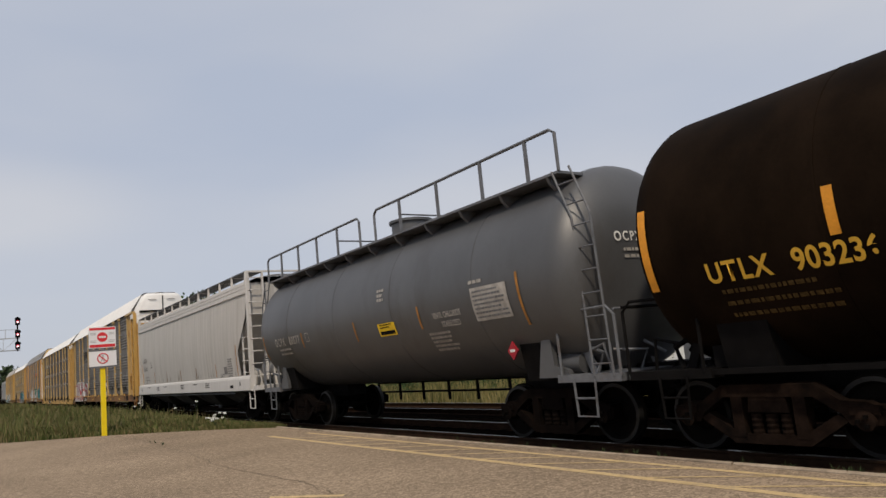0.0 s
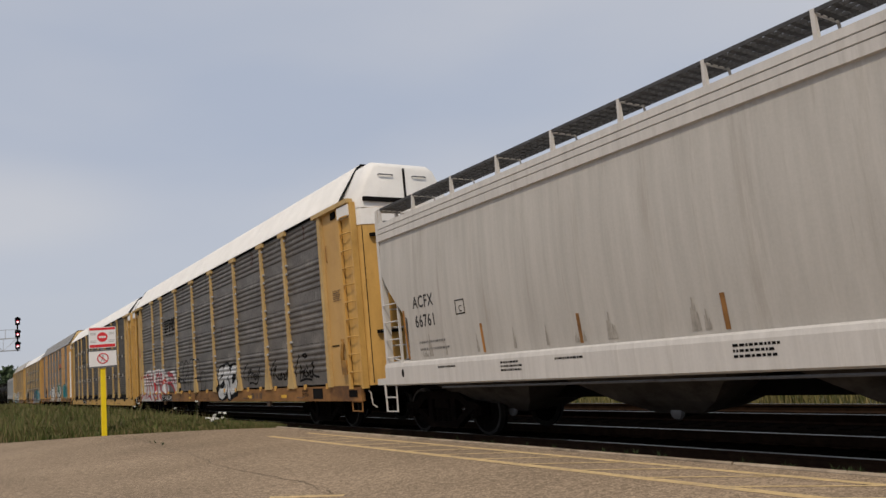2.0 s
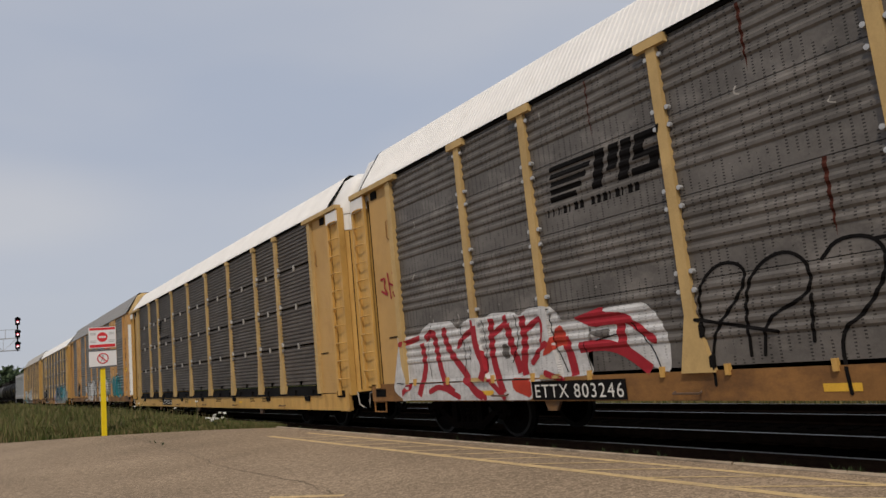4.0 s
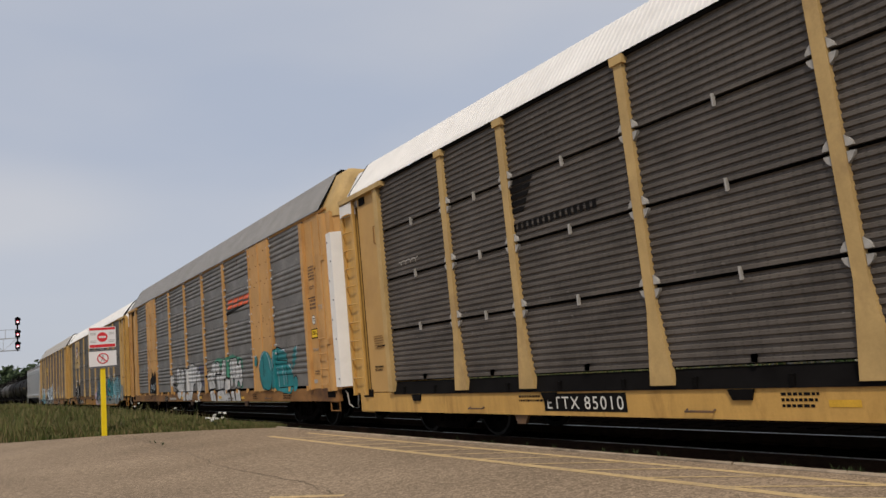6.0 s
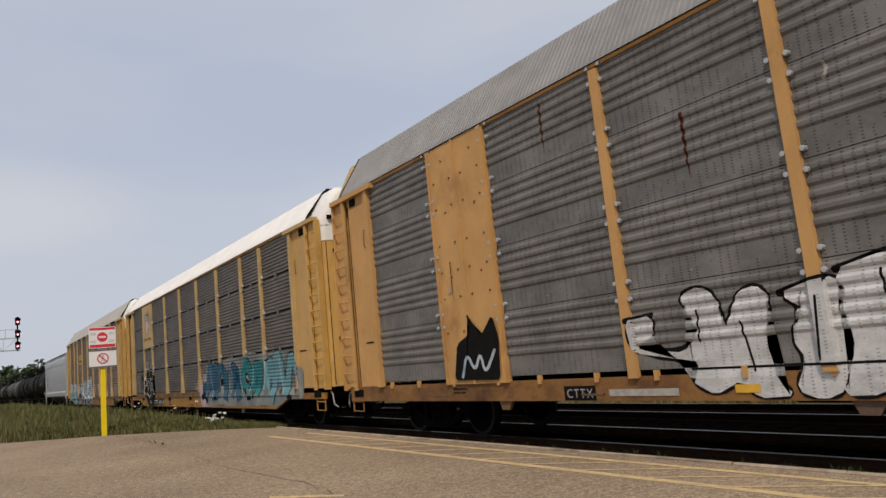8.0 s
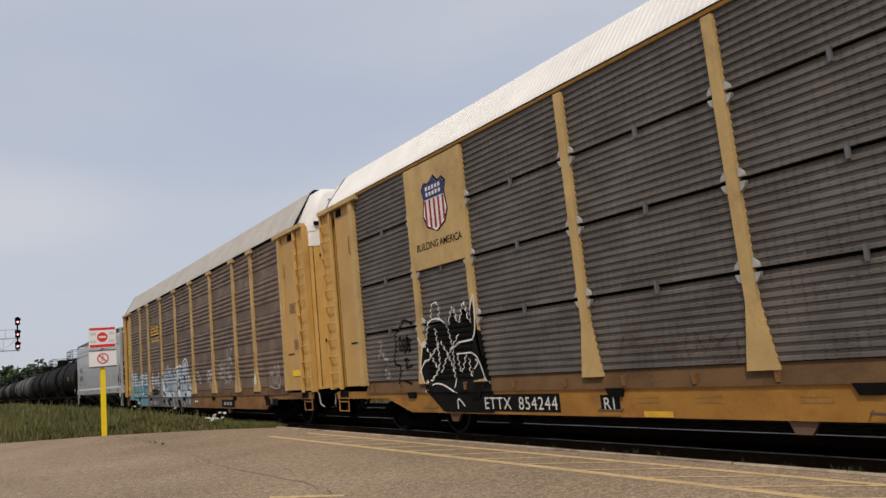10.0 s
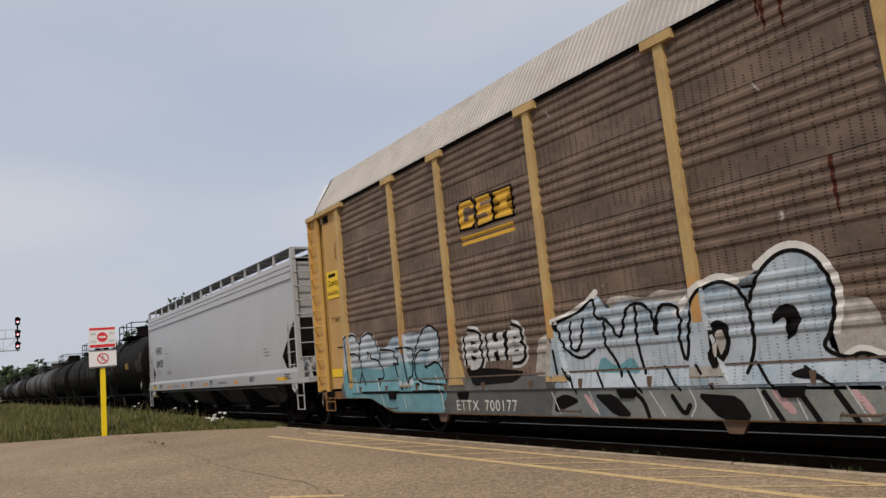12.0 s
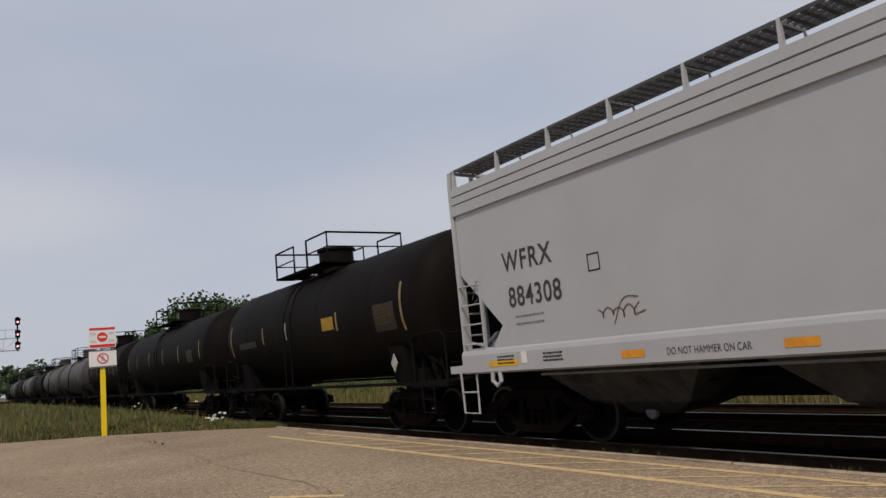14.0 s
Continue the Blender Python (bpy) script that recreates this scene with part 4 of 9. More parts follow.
def hopper(name, label, centre, half, eave, skin, rib_mat, sill_lo, sill_hi, walk_z, curved, stanchions, chord):
    car = thing(name, label, "freight car", "covered hopper cars of the train")
    E = half - .7          # where the top of the body ends

    def wall(z):
        """x of the side wall at a height."""
        t = (z - sill_hi) / (eave - chord - sill_hi)
        bulge = .07 * math.sin(max(0, min(1, t)) * math.pi) if curved else 0.0
        return -1.53 - bulge

    # side sheet with its cut-away lower corners
    zt, cut_z, cut_y, tip_z = eave - chord, (3.62 if curved else 3.1), (1.0 if curved else 1.1), (2.45 if curved else 2.06)
    for s in (-1, 1):
        sh = Shape()
        cols, rows = 24, 34
        v, f = [], []
        for r in range(rows + 1):
            z = sill_hi - .02 + (zt - sill_hi + .02) * r / rows
            if z > cut_z:
                ye = E
            elif z > tip_z:
                k = (cut_z - z) / (cut_z - tip_z)
                ye = E - cut_y * (k ** 1.25 if curved else k)
            else:
                ye = E - cut_y + ((tip_z - z) * .12 if curved else (tip_z - z) * .9)
            for c in range(cols + 1):
                v.append((wall(z) * -s, -ye + 2 * ye * c / cols, z))
        m = cols + 1
        f = [(r * m + c, r * m + c + 1, (r + 1) * m + c + 1, (r + 1) * m + c) for r in range(rows) for c in range(cols)]
        part("side_sheet", sh.add(v, f), skin, car, "broad painted side sheet", True)
        # stepped top chord
        prof = [(-1.50, zt - .02), (-1.58, zt), (-1.58, zt + chord * .36), (-1.51, zt + chord * .39), (-1.57, zt + chord * .42), (-1.57, zt + chord * .66), (-1.50, zt + chord * .69), (-1.56, zt + chord * .72), (-1.55, eave), (-1.46, eave + .03), (-1.4, eave), (-1.4, zt - .02)]
        part("top_chord", Shape().prism([(x * -s, z) for x, z in prof], -E - .02, E + .02), rib_mat, car, "stepped top chord")
        sp = [(-1.50, sill_hi), (-1.57, sill_hi - .05), (-1.59, sill_hi - .12), (-1.59, sill_lo + .03), (-1.55, sill_lo), (-1.40, sill_lo), (-1.40, sill_hi)]
        part("side_sill", Shape().prism([(x * -s, z) for x, z in sp], -half + .55, half - .55), rib_mat, car, "pale side sill")
    # roof
    arch = [(-1.5, eave), (-1.0, eave + .16), (-.4, eave + .24), (.4, eave + .24), (1.0, eave + .16), (1.5, eave), (1.4, eave - .05), (-1.4, eave - .05)]
    part("roof", Shape().prism(arch, -E, E), rib_mat, car, "low arched steel roof", True)
    # running board round the edge of the roof, on stanchions
    wz = walk_z
    gr = Shape()
    n = int(2 * E / .16)
    for i in range(n + 1):
        y = -E + 2 * E * i / n
        gr.box(-1.50, -.92, y - .035, y + .035, wz - .05, wz)
        gr.box(.92, 1.50, y - .012, y + .012, wz - .05, wz)
    for x in (-1.5, -1.35, -1.2, -1.05, -.92, .92, 1.05, 1.2, 1.35, 1.5):
        gr.box(x - .012, x + .012, -E, E, wz - .05, wz)
    part("running_board", gr, DARK_STEEL, car, "open-grid steel walkway along the roof edge")
    post_mesh = {}
    for s in (-1, 1):
        st = Shape()
        st.prism([(s * 1.55, eave - .02), (s * 1.52, wz), (s * 1.48, wz), (s * 1.46, eave - .02)], -.024, .024)
        st.tube([(s * 1.48, 0, wz - .04), (s * .95, 0, wz - .04), (s * .9, 0, eave + .15)], .02, 5)
        post_mesh[s] = st.mesh("stanchion", rib_mat)
    for i in range(stanchions):
        y = -E + .05 + (2 * E - .1) * i / (stanchions - 1)
        for s in (-1, 1):
            part("stanchion", post_mesh[s], rib_mat, car, at=(0, y, 0))
    hs = Shape().box(-.35, .35, -E + .8, E - .8, eave + .22, eave + .34)
    part("hatch_trough", hs, rib_mat, car, "long loading hatch")
    for e in (-1, 1):
        def Y(a):
            return e * a
        # upright end sheet above, steep slope sheet below
        lo, hi = min(Y(E), Y(E - .06)), max(Y(E), Y(E - .06))
        part("end_sheet", Shape().prism([(-1.52, cut_z), (-1.50, eave), (-1.0, eave + .15), (1.0, eave + .15), (1.50, eave), (1.52, cut_z)], lo, hi), skin, car, "upright end sheet")
        # On the flat-sided car, shade in the cut-away end is coloured into this sheet.
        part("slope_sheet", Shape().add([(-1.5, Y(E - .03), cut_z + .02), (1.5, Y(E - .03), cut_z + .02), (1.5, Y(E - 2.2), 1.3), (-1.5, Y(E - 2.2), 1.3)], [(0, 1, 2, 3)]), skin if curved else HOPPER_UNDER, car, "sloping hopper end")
        part("centre_plate", Shape().prism([(Y(E - 1.9), 1.4), (Y(E - .1), 3.4), (Y(E - .4), 1.4)], -.06, .06, "x"), skin, car)
        # corner posts, ladders, end platform
        cp = Shape()
        for s in (-1, 1):
            cp.prism([(s * 1.56, sill_hi - .35), (s * 1.42, sill_hi - .35), (s * 1.42, eave), (s * 1.44, walk_z - .03), (s * 1.54, walk_z - .03), (s * 1.56, eave)], min(Y(E + .02), Y(E + .12)), max(Y(E + .02), Y(E + .12)))
        cp.box(-1.5, 1.5, min(Y(E + .02), Y(E + .1)), max(Y(E + .02), Y(E + .1)), walk_z - .06, walk_z)
        part("corner_frame", cp, rib_mat, car, "pale corner posts and top bar")
        ld = Shape()
        ld.box(-1.0, -.94, min(Y(E + .06), Y(E + .14)), max(Y(E + .06), Y(E + .14)), sill_hi - .2, walk_z - .05)
        for i in range(9):
            z = 1.55 + i * .41
            ld.tube([(-1.5, Y(E + .13), z), (-.96, Y(E + .13), z)], .02, 6)
        part("end_ladder", ld, rib_mat, car, "end ladder with round rungs")
        sl = ladder(-1.53, Y(E - .55), Y(E + .04), sill_hi - .1, 3.05, 4, .015, .024)
        part("side_ladder", sl, rib_mat, car, "short side ladder in the cut-away corner")
        pl = Shape().box(-1.5, 1.5, min(Y(half - .85), Y(half)), max(Y(half - .85), Y(half)), sill_lo + .02, sill_lo + .16)
        part("end_sill", pl, rib_mat, car, "end sill and crossover platform")
        stirrup(car, -1.52, Y(half - .62), .5, .52, sill_lo + .05, rib_mat)
        part("draft_gear", Shape().box(-.25, .25, min(Y(half - 2.6), Y(half)), max(Y(half - 2.6), Y(half)), .72, 1.15), BLACK, car)
        coupler(car, Y(half - .1), e)
        br = Shape().lathe([(-.45, .08), (-.43, .22), (.43, .22), (.45, .08)], 12, (-.45, Y(half - 1.2), 1.75), "x").box(-.2, .2, min(Y(half - 1.5), Y(half - 1.0)), max(Y(half - 1.5), Y(half - 1.0)), 1.2, 1.5)
        part("brake_cylinder", br, skin, car, "pale brake reservoir on the end platform")
        end_rigging(car, e, half, sill_lo + .16, skin)
    # discharge bays
    bays = (-4.83, -.95, 2.95, 6.85) if curved else (-5.25, -1.15, 3.0, 7.1)
    bays = [b - sum(bays) / 4 for b in bays]
    for i in range(4):
        y = bays[i]
        wide = 1.5 if curved else 1.6
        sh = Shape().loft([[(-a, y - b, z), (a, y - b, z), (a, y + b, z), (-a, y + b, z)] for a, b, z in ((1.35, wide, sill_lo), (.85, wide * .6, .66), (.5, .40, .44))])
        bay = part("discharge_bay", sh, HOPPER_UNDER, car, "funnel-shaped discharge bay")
        part("outlet_pipe", Shape().lathe([(-.5, .11), (.5, .11)], 12, (0, y, .48), "x"), BLACK, bay)
        part("outlet_cap", Shape().lathe([(-.60, .03), (-.59, .10), (-.54, .12), (-.5, .10)], 12, (0, y, .46), "x").box(-.56, -.50, y - .05, y + .05, .46, .68), GREY_STEEL, bay, "worn pale outlet cap")
    part("centre_sill", Shape().box(-.2, .2, -half + .5, half - .5, .66, 1.15).tube([(-.8, -half + 1, .95), (-.8, half - 1, .95)], .025, 5), BLACK, car)
    part("train_pipe", Shape().tube([(-1.46, -half + 2.6, sill_lo - .07), (-1.46, half - 2.6, sill_lo - .07)], .022, 6), GREY_STEEL, car, "thin pipe under the side sill")
    trucks(car, (-half + 1.95, half - 1.95))
    MOVING.append((car, centre))
    return car, wall


H1, WALL1 = hopper("covered_hopper", "off-white covered hopper railcar with rain-streaked curved sides", 32.05, 9.45, 4.72, HOPPER_OLD, HOPPER_RIB, 1.08, 1.60, 5.08, True, 13, .40)
H2, WALL2 = hopper("covered_hopper", "clean light-grey covered hopper railcar with flat sides", 191.15, 10.2, 4.79, HOPPER_NEW, HOPPER_NEW, 1.24, 1.70, 5.16, False, 15, .54)

# ---------------------------------------------------------------- tank cars


def tank_body(half, r, zc, n=48, head=.75):
    prof = []
    for i in range(10):
        q = i / 9
        prof.append((-half + head * (1 - math.cos(q * math.pi / 2)), max(.02, r * math.sin(q * math.pi / 2) ** .72)))
    prof += [(-half + head + (2 * half - 2 * head) * i / 8, r) for i in range(1, 8)]
    prof += [(-a, b) for a, b in prof[9::-1]]
    return Shape().lathe(prof, n, (0, 0, zc))


def tank_car(name, label, centre, half, r, zc, skin, truck_y, fitting):
    car = thing(name, label, "tank car", "tank cars of the train")
    shell = part("tank", tank_body(half, r, zc), skin, car, "long cylindrical tank with domed heads", True)
    for k in (-.62, -.2, .2, .62):
        y = k * half
        seams = Shape().lathe([(y - .02, r - .02), (y - .018, r + .006), (y + .018, r + .006), (y + .02, r - .02)], 48, (0, 0, zc))
        part("weld_seam", seams, skin, shell, "", True)
    sx = half + .25
    for s in (-1, 1):
        # sill stubs, end platforms
        part("end_platform", Shape().box(-1.45, 1.45, min(s * (sx - 1.35), s * sx), max(s * (sx - 1.35), s * sx), 1.02, 1.14), BLACK if skin is not TANK_GREY else GREY_STEEL, car, "steel end platform")
        part("stub_sill", Shape().box(-.28, .28, min(s * (truck_y - 1.6), s * (sx + .05)), max(s * (truck_y - 1.6), s * (sx + .05)), .76, 1.2), BLACK, car)
        sad = Shape().prism([(-1.25, 1.05), (-1.42, 1.95), (-1.0, 1.6), (0, 1.25), (1.0, 1.6), (1.42, 1.95), (1.25, 1.05)], s * truck_y - .35, s * truck_y + .35)
        part("saddle", sad, BLACK, car, "bolster saddle under the tank")
        end_rigging(car, s, sx, 1.14, GREY_STEEL if skin is TANK_GREY else BLACK)
        coupler(car, s * sx, s)
        rail = Shape().tube([(-1.44, s * (sx - 1.25), 1.1), (-1.44, s * (sx - 1.25), 1.98), (-1.44, s * (sx - 1.1), 2.12), (-1.44, s * (sx - .15), 2.14), (-1.44, s * sx, 2.0), (-1.44, s * sx, 1.1)], .025, 6)
        rail.tube([(-1.44, s * sx, 2.08), (1.44, s * sx, 2.08)], .025, 6)
        part("hand_rail", rail, GREY_STEEL if skin is TANK_GREY else BLACK, car, "bent-pipe hand rail round the end platform")
        stirrup(car, -1.46, s * (sx - .75), .45, .5, 1.05, GREY_STEEL if skin is TANK_GREY else BLACK)
    und = Shape()
    if fitting == "low":
        for s in (-1, 1):
            und.box(s * 1.36 - .04, s * 1.36 + .04, -sx + 1.2, sx - 1.2, 1.06, 1.13)
        part("side_walk", und, BLACK, car, "narrow steel step along the tank")
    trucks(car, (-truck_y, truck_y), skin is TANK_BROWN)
    MOVING.append((car, centre))

    def wrap(z):
        return -math.sqrt(max(.05, r * r - (z - zc) ** 2)) - .012
    return car, wrap


def top_walkway(car, half, r, zc, y_front):
    """A full-length side walkway with railing on a pressure tank car, and its valve bonnet."""
    zt = 4.42
    part("walkway", Shape().box(-1.42, -.85, -y_front, y_front, zt - .045, zt), GREY_STEEL, car, "long steel walkway beside the tank top")
    br = Shape().prism([(-1.40, zt - .045), (-1.34, zt - .16), (-1.05, zt - .40), (-.9, zt - .045)], -.035, .035).mesh("walkway_bracket", GREY_STEEL)
    for i in range(11):
        part("walkway_bracket", br, GREY_STEEL, car, at=(0, -y_front + .3 + (2 * y_front - .6) * i / 10, 0))
    rl = Shape()
    xs, rt = -1.40, zt + .72
    rl.tube([(xs, -y_front, zt), (xs, -y_front, rt - .08), (xs, -y_front + .12, rt), (xs, -.55, rt), (xs, -.43, rt - .1), (xs, -.43, zt)], .03, 6)
    rl.tube([(xs, y_front, zt), (xs, y_front, rt - .1), (xs, y_front - .12, rt), (xs, .45, rt), (xs, .35, rt - .1), (xs, .35, zt)], .03, 6)
    for y in (-5.9, -4.6, -3.1, -1.6, 1.6, 2.9, 4.2, 5.5):
        rl.box(xs - .022, xs + .022, y - .03, y + .03, zt, rt)
    rl.tube([(xs, -1.6, zt + .38), (.9, -1.6, zt + .38)], .02, 5)
    rl.tube([(xs, 1.6, zt + .38), (.9, 1.6, zt + .38)], .02, 5)
    part("railing", rl, GREY_STEEL, car, "grey pipe railing along the walkway")
    part("valve_bonnet", Shape().lathe([(4.45, .62), (4.55, .64), (4.62, .50), (4.98, .50), (5.0, .56), (5.06, .56), (5.08, .48), (5.1, .02)], 28, (0, .2, 0), "z"), TANK_GREY, car, "round valve bonnet with a hinged lid", True)
    for s, d in ((-1, 1), (1, -1)):
        y = s * (y_front - .25)
        ld = Shape()
        run = [(-1.44, s * 6.72, zt), (-1.45, s * 7.05, 3.6), (-1.45, s * 7.12, 1.1)]
        for o in (-.2, .2):
            ld.tube([(a, b + o, c) for a, b, c in run], .02, 6)
        for i in range(9):
            z = zt - .25 - i * .36
            for (a0, b0, c0), (a1, b1, c1) in zip(run, run[1:]):
                if c1 <= z <= c0:
                    f = (c0 - z) / (c0 - c1)
                    ld.tube([(a0 + (a1 - a0) * f, b0 + (b1 - b0) * f - .2, z), (a0 + (a1 - a0) * f, b0 + (b1 - b0) * f + .2, z)], .014, 6)
        part("tank_ladder", ld, GREY_STEEL, car, "steep ladder from platform to walkway")


def dome_platform(car, r, zc, mat, shift=0.0):
    """A manway dome in a railed platform, its middle set along the tank by shift."""
    zt = zc + r
    before = set(car.children)
    part("dome", Shape().lathe([(zt - .12, .62), (zt + .12, .62), (zt + .14, .52), (zt + .58, .52), (zt + .60, .58), (zt + .66, .58), (zt + .70, .4), (zt + .72, .02)], 24, (0, 0, 0), "z"), mat, car, "round manway dome", True)
    pf = Shape()
    for s in (-1, 1):
        pf.box(min(s * .62, s * 1.2), max(s * .62, s * 1.2), -1.9, 1.9, zt - .02, zt + .04)
    for y in (-1.0, 1.0):
        pf.box(-1.2, 1.2, y * 1.45 - .35, y * 1.45 + .35, zt - .02, zt + .04)
    part("platform", pf, BLACK, car, "grated platform round the dome")
    rl = Shape()
    for s in (-1, 1):
        x = s * 1.18
        for a, b in ((-1.9, -.5), (.45, 1.9)):
            rl.tube([(x, a, zt), (x, a, zt + .82), (x, b, zt + .82), (x, b, zt)], .03, 6)
            rl.tube([(x, a, zt + .42), (x, b, zt + .42)], .02, 5)
    for y in (-1.9, 1.9):
        rl.tube([(-1.18, y, zt + .82), (1.18, y, zt + .82)], .03, 6)
        rl.tube([(-1.18, y, zt + .42), (1.18, y, zt + .42)], .02, 5)
    part("railing", rl, BLACK, car, "black pipe railing round the dome")
    # side ladder down from the platform
    ld = Shape()
    pts = [(-math.sqrt(max(0, (r + .12) ** 2 - (z - zc) ** 2)) if z > zc else -(r + .12), z) for z in (zt - .05, zt - .35, zc + .9, zc + .3, zc, 1.1)]
    for o in (-.24, .24):
        ld.tube([(x, o + .0, z) for x, z in pts], .025, 5)
    part("tank_ladder", ld, BLACK, car, "black ladder bent round the tank")
    for ob in set(car.children) - before:
        ob.location.y += shift * K


T0, WRAP0 = tank_car("tank_car", "sooty dark brown tank railcar with yellow lettering", -1.0, 7.88, 1.83, 2.90, TANK_BROWN, 6.3, "low")
T1, WRAP1 = tank_car("tank_car", "grey pressure tank railcar with side walkway and ladders", 14.75, 7.2, 1.79, 2.84, TANK_GREY, 5.5, "high")
top_walkway(T1, 7.2, 1.79, 2.84, 6.65)
B1, WRAPB = tank_car("tank_car", "black tank railcar with manway dome and amber reflector strips", 208.7, 6.9, 1.62, 2.83, TANK_BLACK, 5.15, "low")
dome_platform(B1, 1.62, 2.83, TANK_BLACK, .4)

for c, h, skin, lab in ((226.0, 8.4, TANK_BLACK, "long black tank railcar with chalk-like streaks and amber strips"), (243.2, 7.0, TANK_BLACK, "black tank railcar with a low black dome"),
                        (260.0, 7.6, TANK_DUSTY, "dusty grey-brown tank railcar with a pale sheen on top"), (277.6, 7.6, TANK_DUSTY, "dusty grey-brown tank railcar"),
                        (295.0, 7.4, TANK_BLACK, "grimy black tank railcar far down the train"), (312.4, 7.6, TANK_DUSTY, "dusty tank railcar far down the train"),
                        (330.0, 7.6, TANK_BLACK, "grimy black tank railcar far down the train"), (347.6, 7.6, TANK_DUSTY, "dusty tank railcar far down the train"), (365.0, 7.4, TANK_BLACK, "grimy black tank railcar far down the train")):
    car, wr = tank_car("tank_car", lab, c, h, 1.60, 2.8, skin, h - 1.7, "low")
    dome_platform(car, 1.60, 2.8, skin)
    for k in (-.85, -.45, -.1, .25, .6, .88):
        part("reflector", rect(k * h, k * h - .10, 2.45, 3.15, 0, wr), DULL_AMBER if skin is TANK_BLACK else GREY_STEEL, car, "faded amber reflector strip")
    part("data_panel", rect(-.62 * h, -.62 * h - .9, 2.35, 2.85, 0, wr), SOOTY_PANEL if skin is TANK_BLACK else GREY_STEEL, car, "faded data panel")

# ---------------------------------------------------------------- paint on the cars
GLYPH = {
    "S": [[(.95, .82), (.6, 1), (.15, .86), (.12, .6), (.5, .5), (.88, .38), (.85, .1), (.45, 0), (.05, .16)]],
    "P": [[(.15, 0), (.15, 1), (.7, 1), (.95, .78), (.7, .5), (.15, .48)]],
    "C": [[(.95, .8), (.6, 1), (.12, .8), (.08, .25), (.5, 0), (.95, .18)]],
    "A": [[(.02, 0), (.45, 1), (.6, 1), (.98, 0)], [(.22, .36), (.8, .36)]],
    "N": [[(.08, 0), (.1, 1), (.85, .05), (.92, 1)]],
    "E": [[(.95, 1), (.12, .95), (.1, .05), (.95, 0)], [(.12, .5), (.75, .52)]],
    "R": [[(.1, 0), (.12, 1), (.72, 1), (.9, .75), (.65, .5), (.15, .48)], [(.5, .48), (.95, 0)]],
    "H": [[(.1, 0), (.12, 1)], [(.88, 0), (.9, 1)], [(.12, .5), (.88, .52)]],
    "B": [[(.12, 0), (.12, 1), (.65, 1), (.82, .77), (.6, .53), (.12, .52)], [(.6, .53), (.95, .3), (.7, 0), (.12, 0)]],
    "D": [[(.12, 0), (.12, 1), (.6, .97), (.95, .6), (.9, .25), (.55, .02), (.12, 0)]],
    "L": [[(.15, 1), (.12, .03), (.9, 0)]],
    "T": [[(.02, .97), (.98, 1)], [(.5, 1), (.5, 0)]],
    "M": [[(.02, 0), (.15, 1), (.5, .35), (.85, 1), (.98, 0)]],
    "O": [[(.5, 1), (.1, .75), (.1, .25), (.5, 0), (.9, .25), (.9, .75), (.5, 1)]],
    "U": [[(.1, 1), (.1, .25), (.5, 0), (.88, .22), (.92, 1)]],
    "F": [[(.95, 1), (.12, .97), (.12, 0)], [(.12, .5), (.75, .52)]],
    "K": [[(.12, 0), (.12, 1)], [(.9, 1), (.2, .48), (.95, 0)]],
    "Y": [[(.05, 1), (.5, .5)], [(.95, 1), (.5, .5), (.45, 0)]],
}


def smooth(p, n=2):
    for _ in range(n):
        q = [p[0]]
        for a, b in zip(p, p[1:]):
            q += [(a[0] * .75 + b[0] * .25, a[1] * .75 + b[1] * .25), (a[0] * .25 + b[0] * .75, a[1] * .25 + b[1] * .75)]
        p = q + [p[-1]]
    return p


def strokes(text, y0, y1, z0, z1, lean=0.0, wobble=0.0, seed=1, soft=2):
    """Letter skeletons laid between y0 (their start) and y1 on a side wall."""
    rnd = random.Random(seed)
    out = []
    w = (y0 - y1) / len(text)
    for k, ch in enumerate(text):
        up = rnd.uniform(-wobble, wobble) * (z1 - z0)
        tall = 1 + rnd.uniform(-wobble, wobble)
        for line in GLYPH[ch]:
            out.append(smooth([(y0 - (k + .08 + .84 * u) * w - lean * v * w, z0 + up + v * (z1 - z0) * tall) for u, v in line], soft))
    return out


def rounded(p, n=2):
    """A closed outline with its corners rounded off; long edges keep their line."""
    for _ in range(n):
        q = []
        for a, b in zip(p, p[1:] + p[:1]):
            f = min(.22, .07 / max(.001, math.dist(a, b)))
            q += [(a[0] + (b[0] - a[0]) * f, a[1] + (b[1] - a[1]) * f), (b[0] + (a[0] - b[0]) * f, b[1] + (a[1] - b[1]) * f)]
        p = q
    return p


def fine_steps(p, step=.4):
    """The same closed outline with points along its long edges."""
    q = []
    for a, b in zip(p, p[1:] + p[:1]):
        n = max(1, math.ceil(math.dist(a, b) / step))
        q += [(a[0] + (b[0] - a[0]) * k / n, a[1] + (b[1] - a[1]) * k / n) for k in range(n)]
    return q


def above_sill(car, pts):
    """Paint ends at the lower edge of the car's sill."""
    low, end = {A1: (.755, .755), A3: (.755, .755), A4: (.53, .82), A5: (.505, .82)}[car]
    return [(y, max(z, low + (end - low) * min(1, max(0, abs(y) - 9.6)))) for y, z in pts]


def daub(car, mat, x, outline, lab):
    """One filled shape of spray paint on a side wall."""
    return part("graffiti", drape(car, Shape().fill(above_sill(car, fine_steps(rounded(outline, 1))), x)), mat, car, lab)


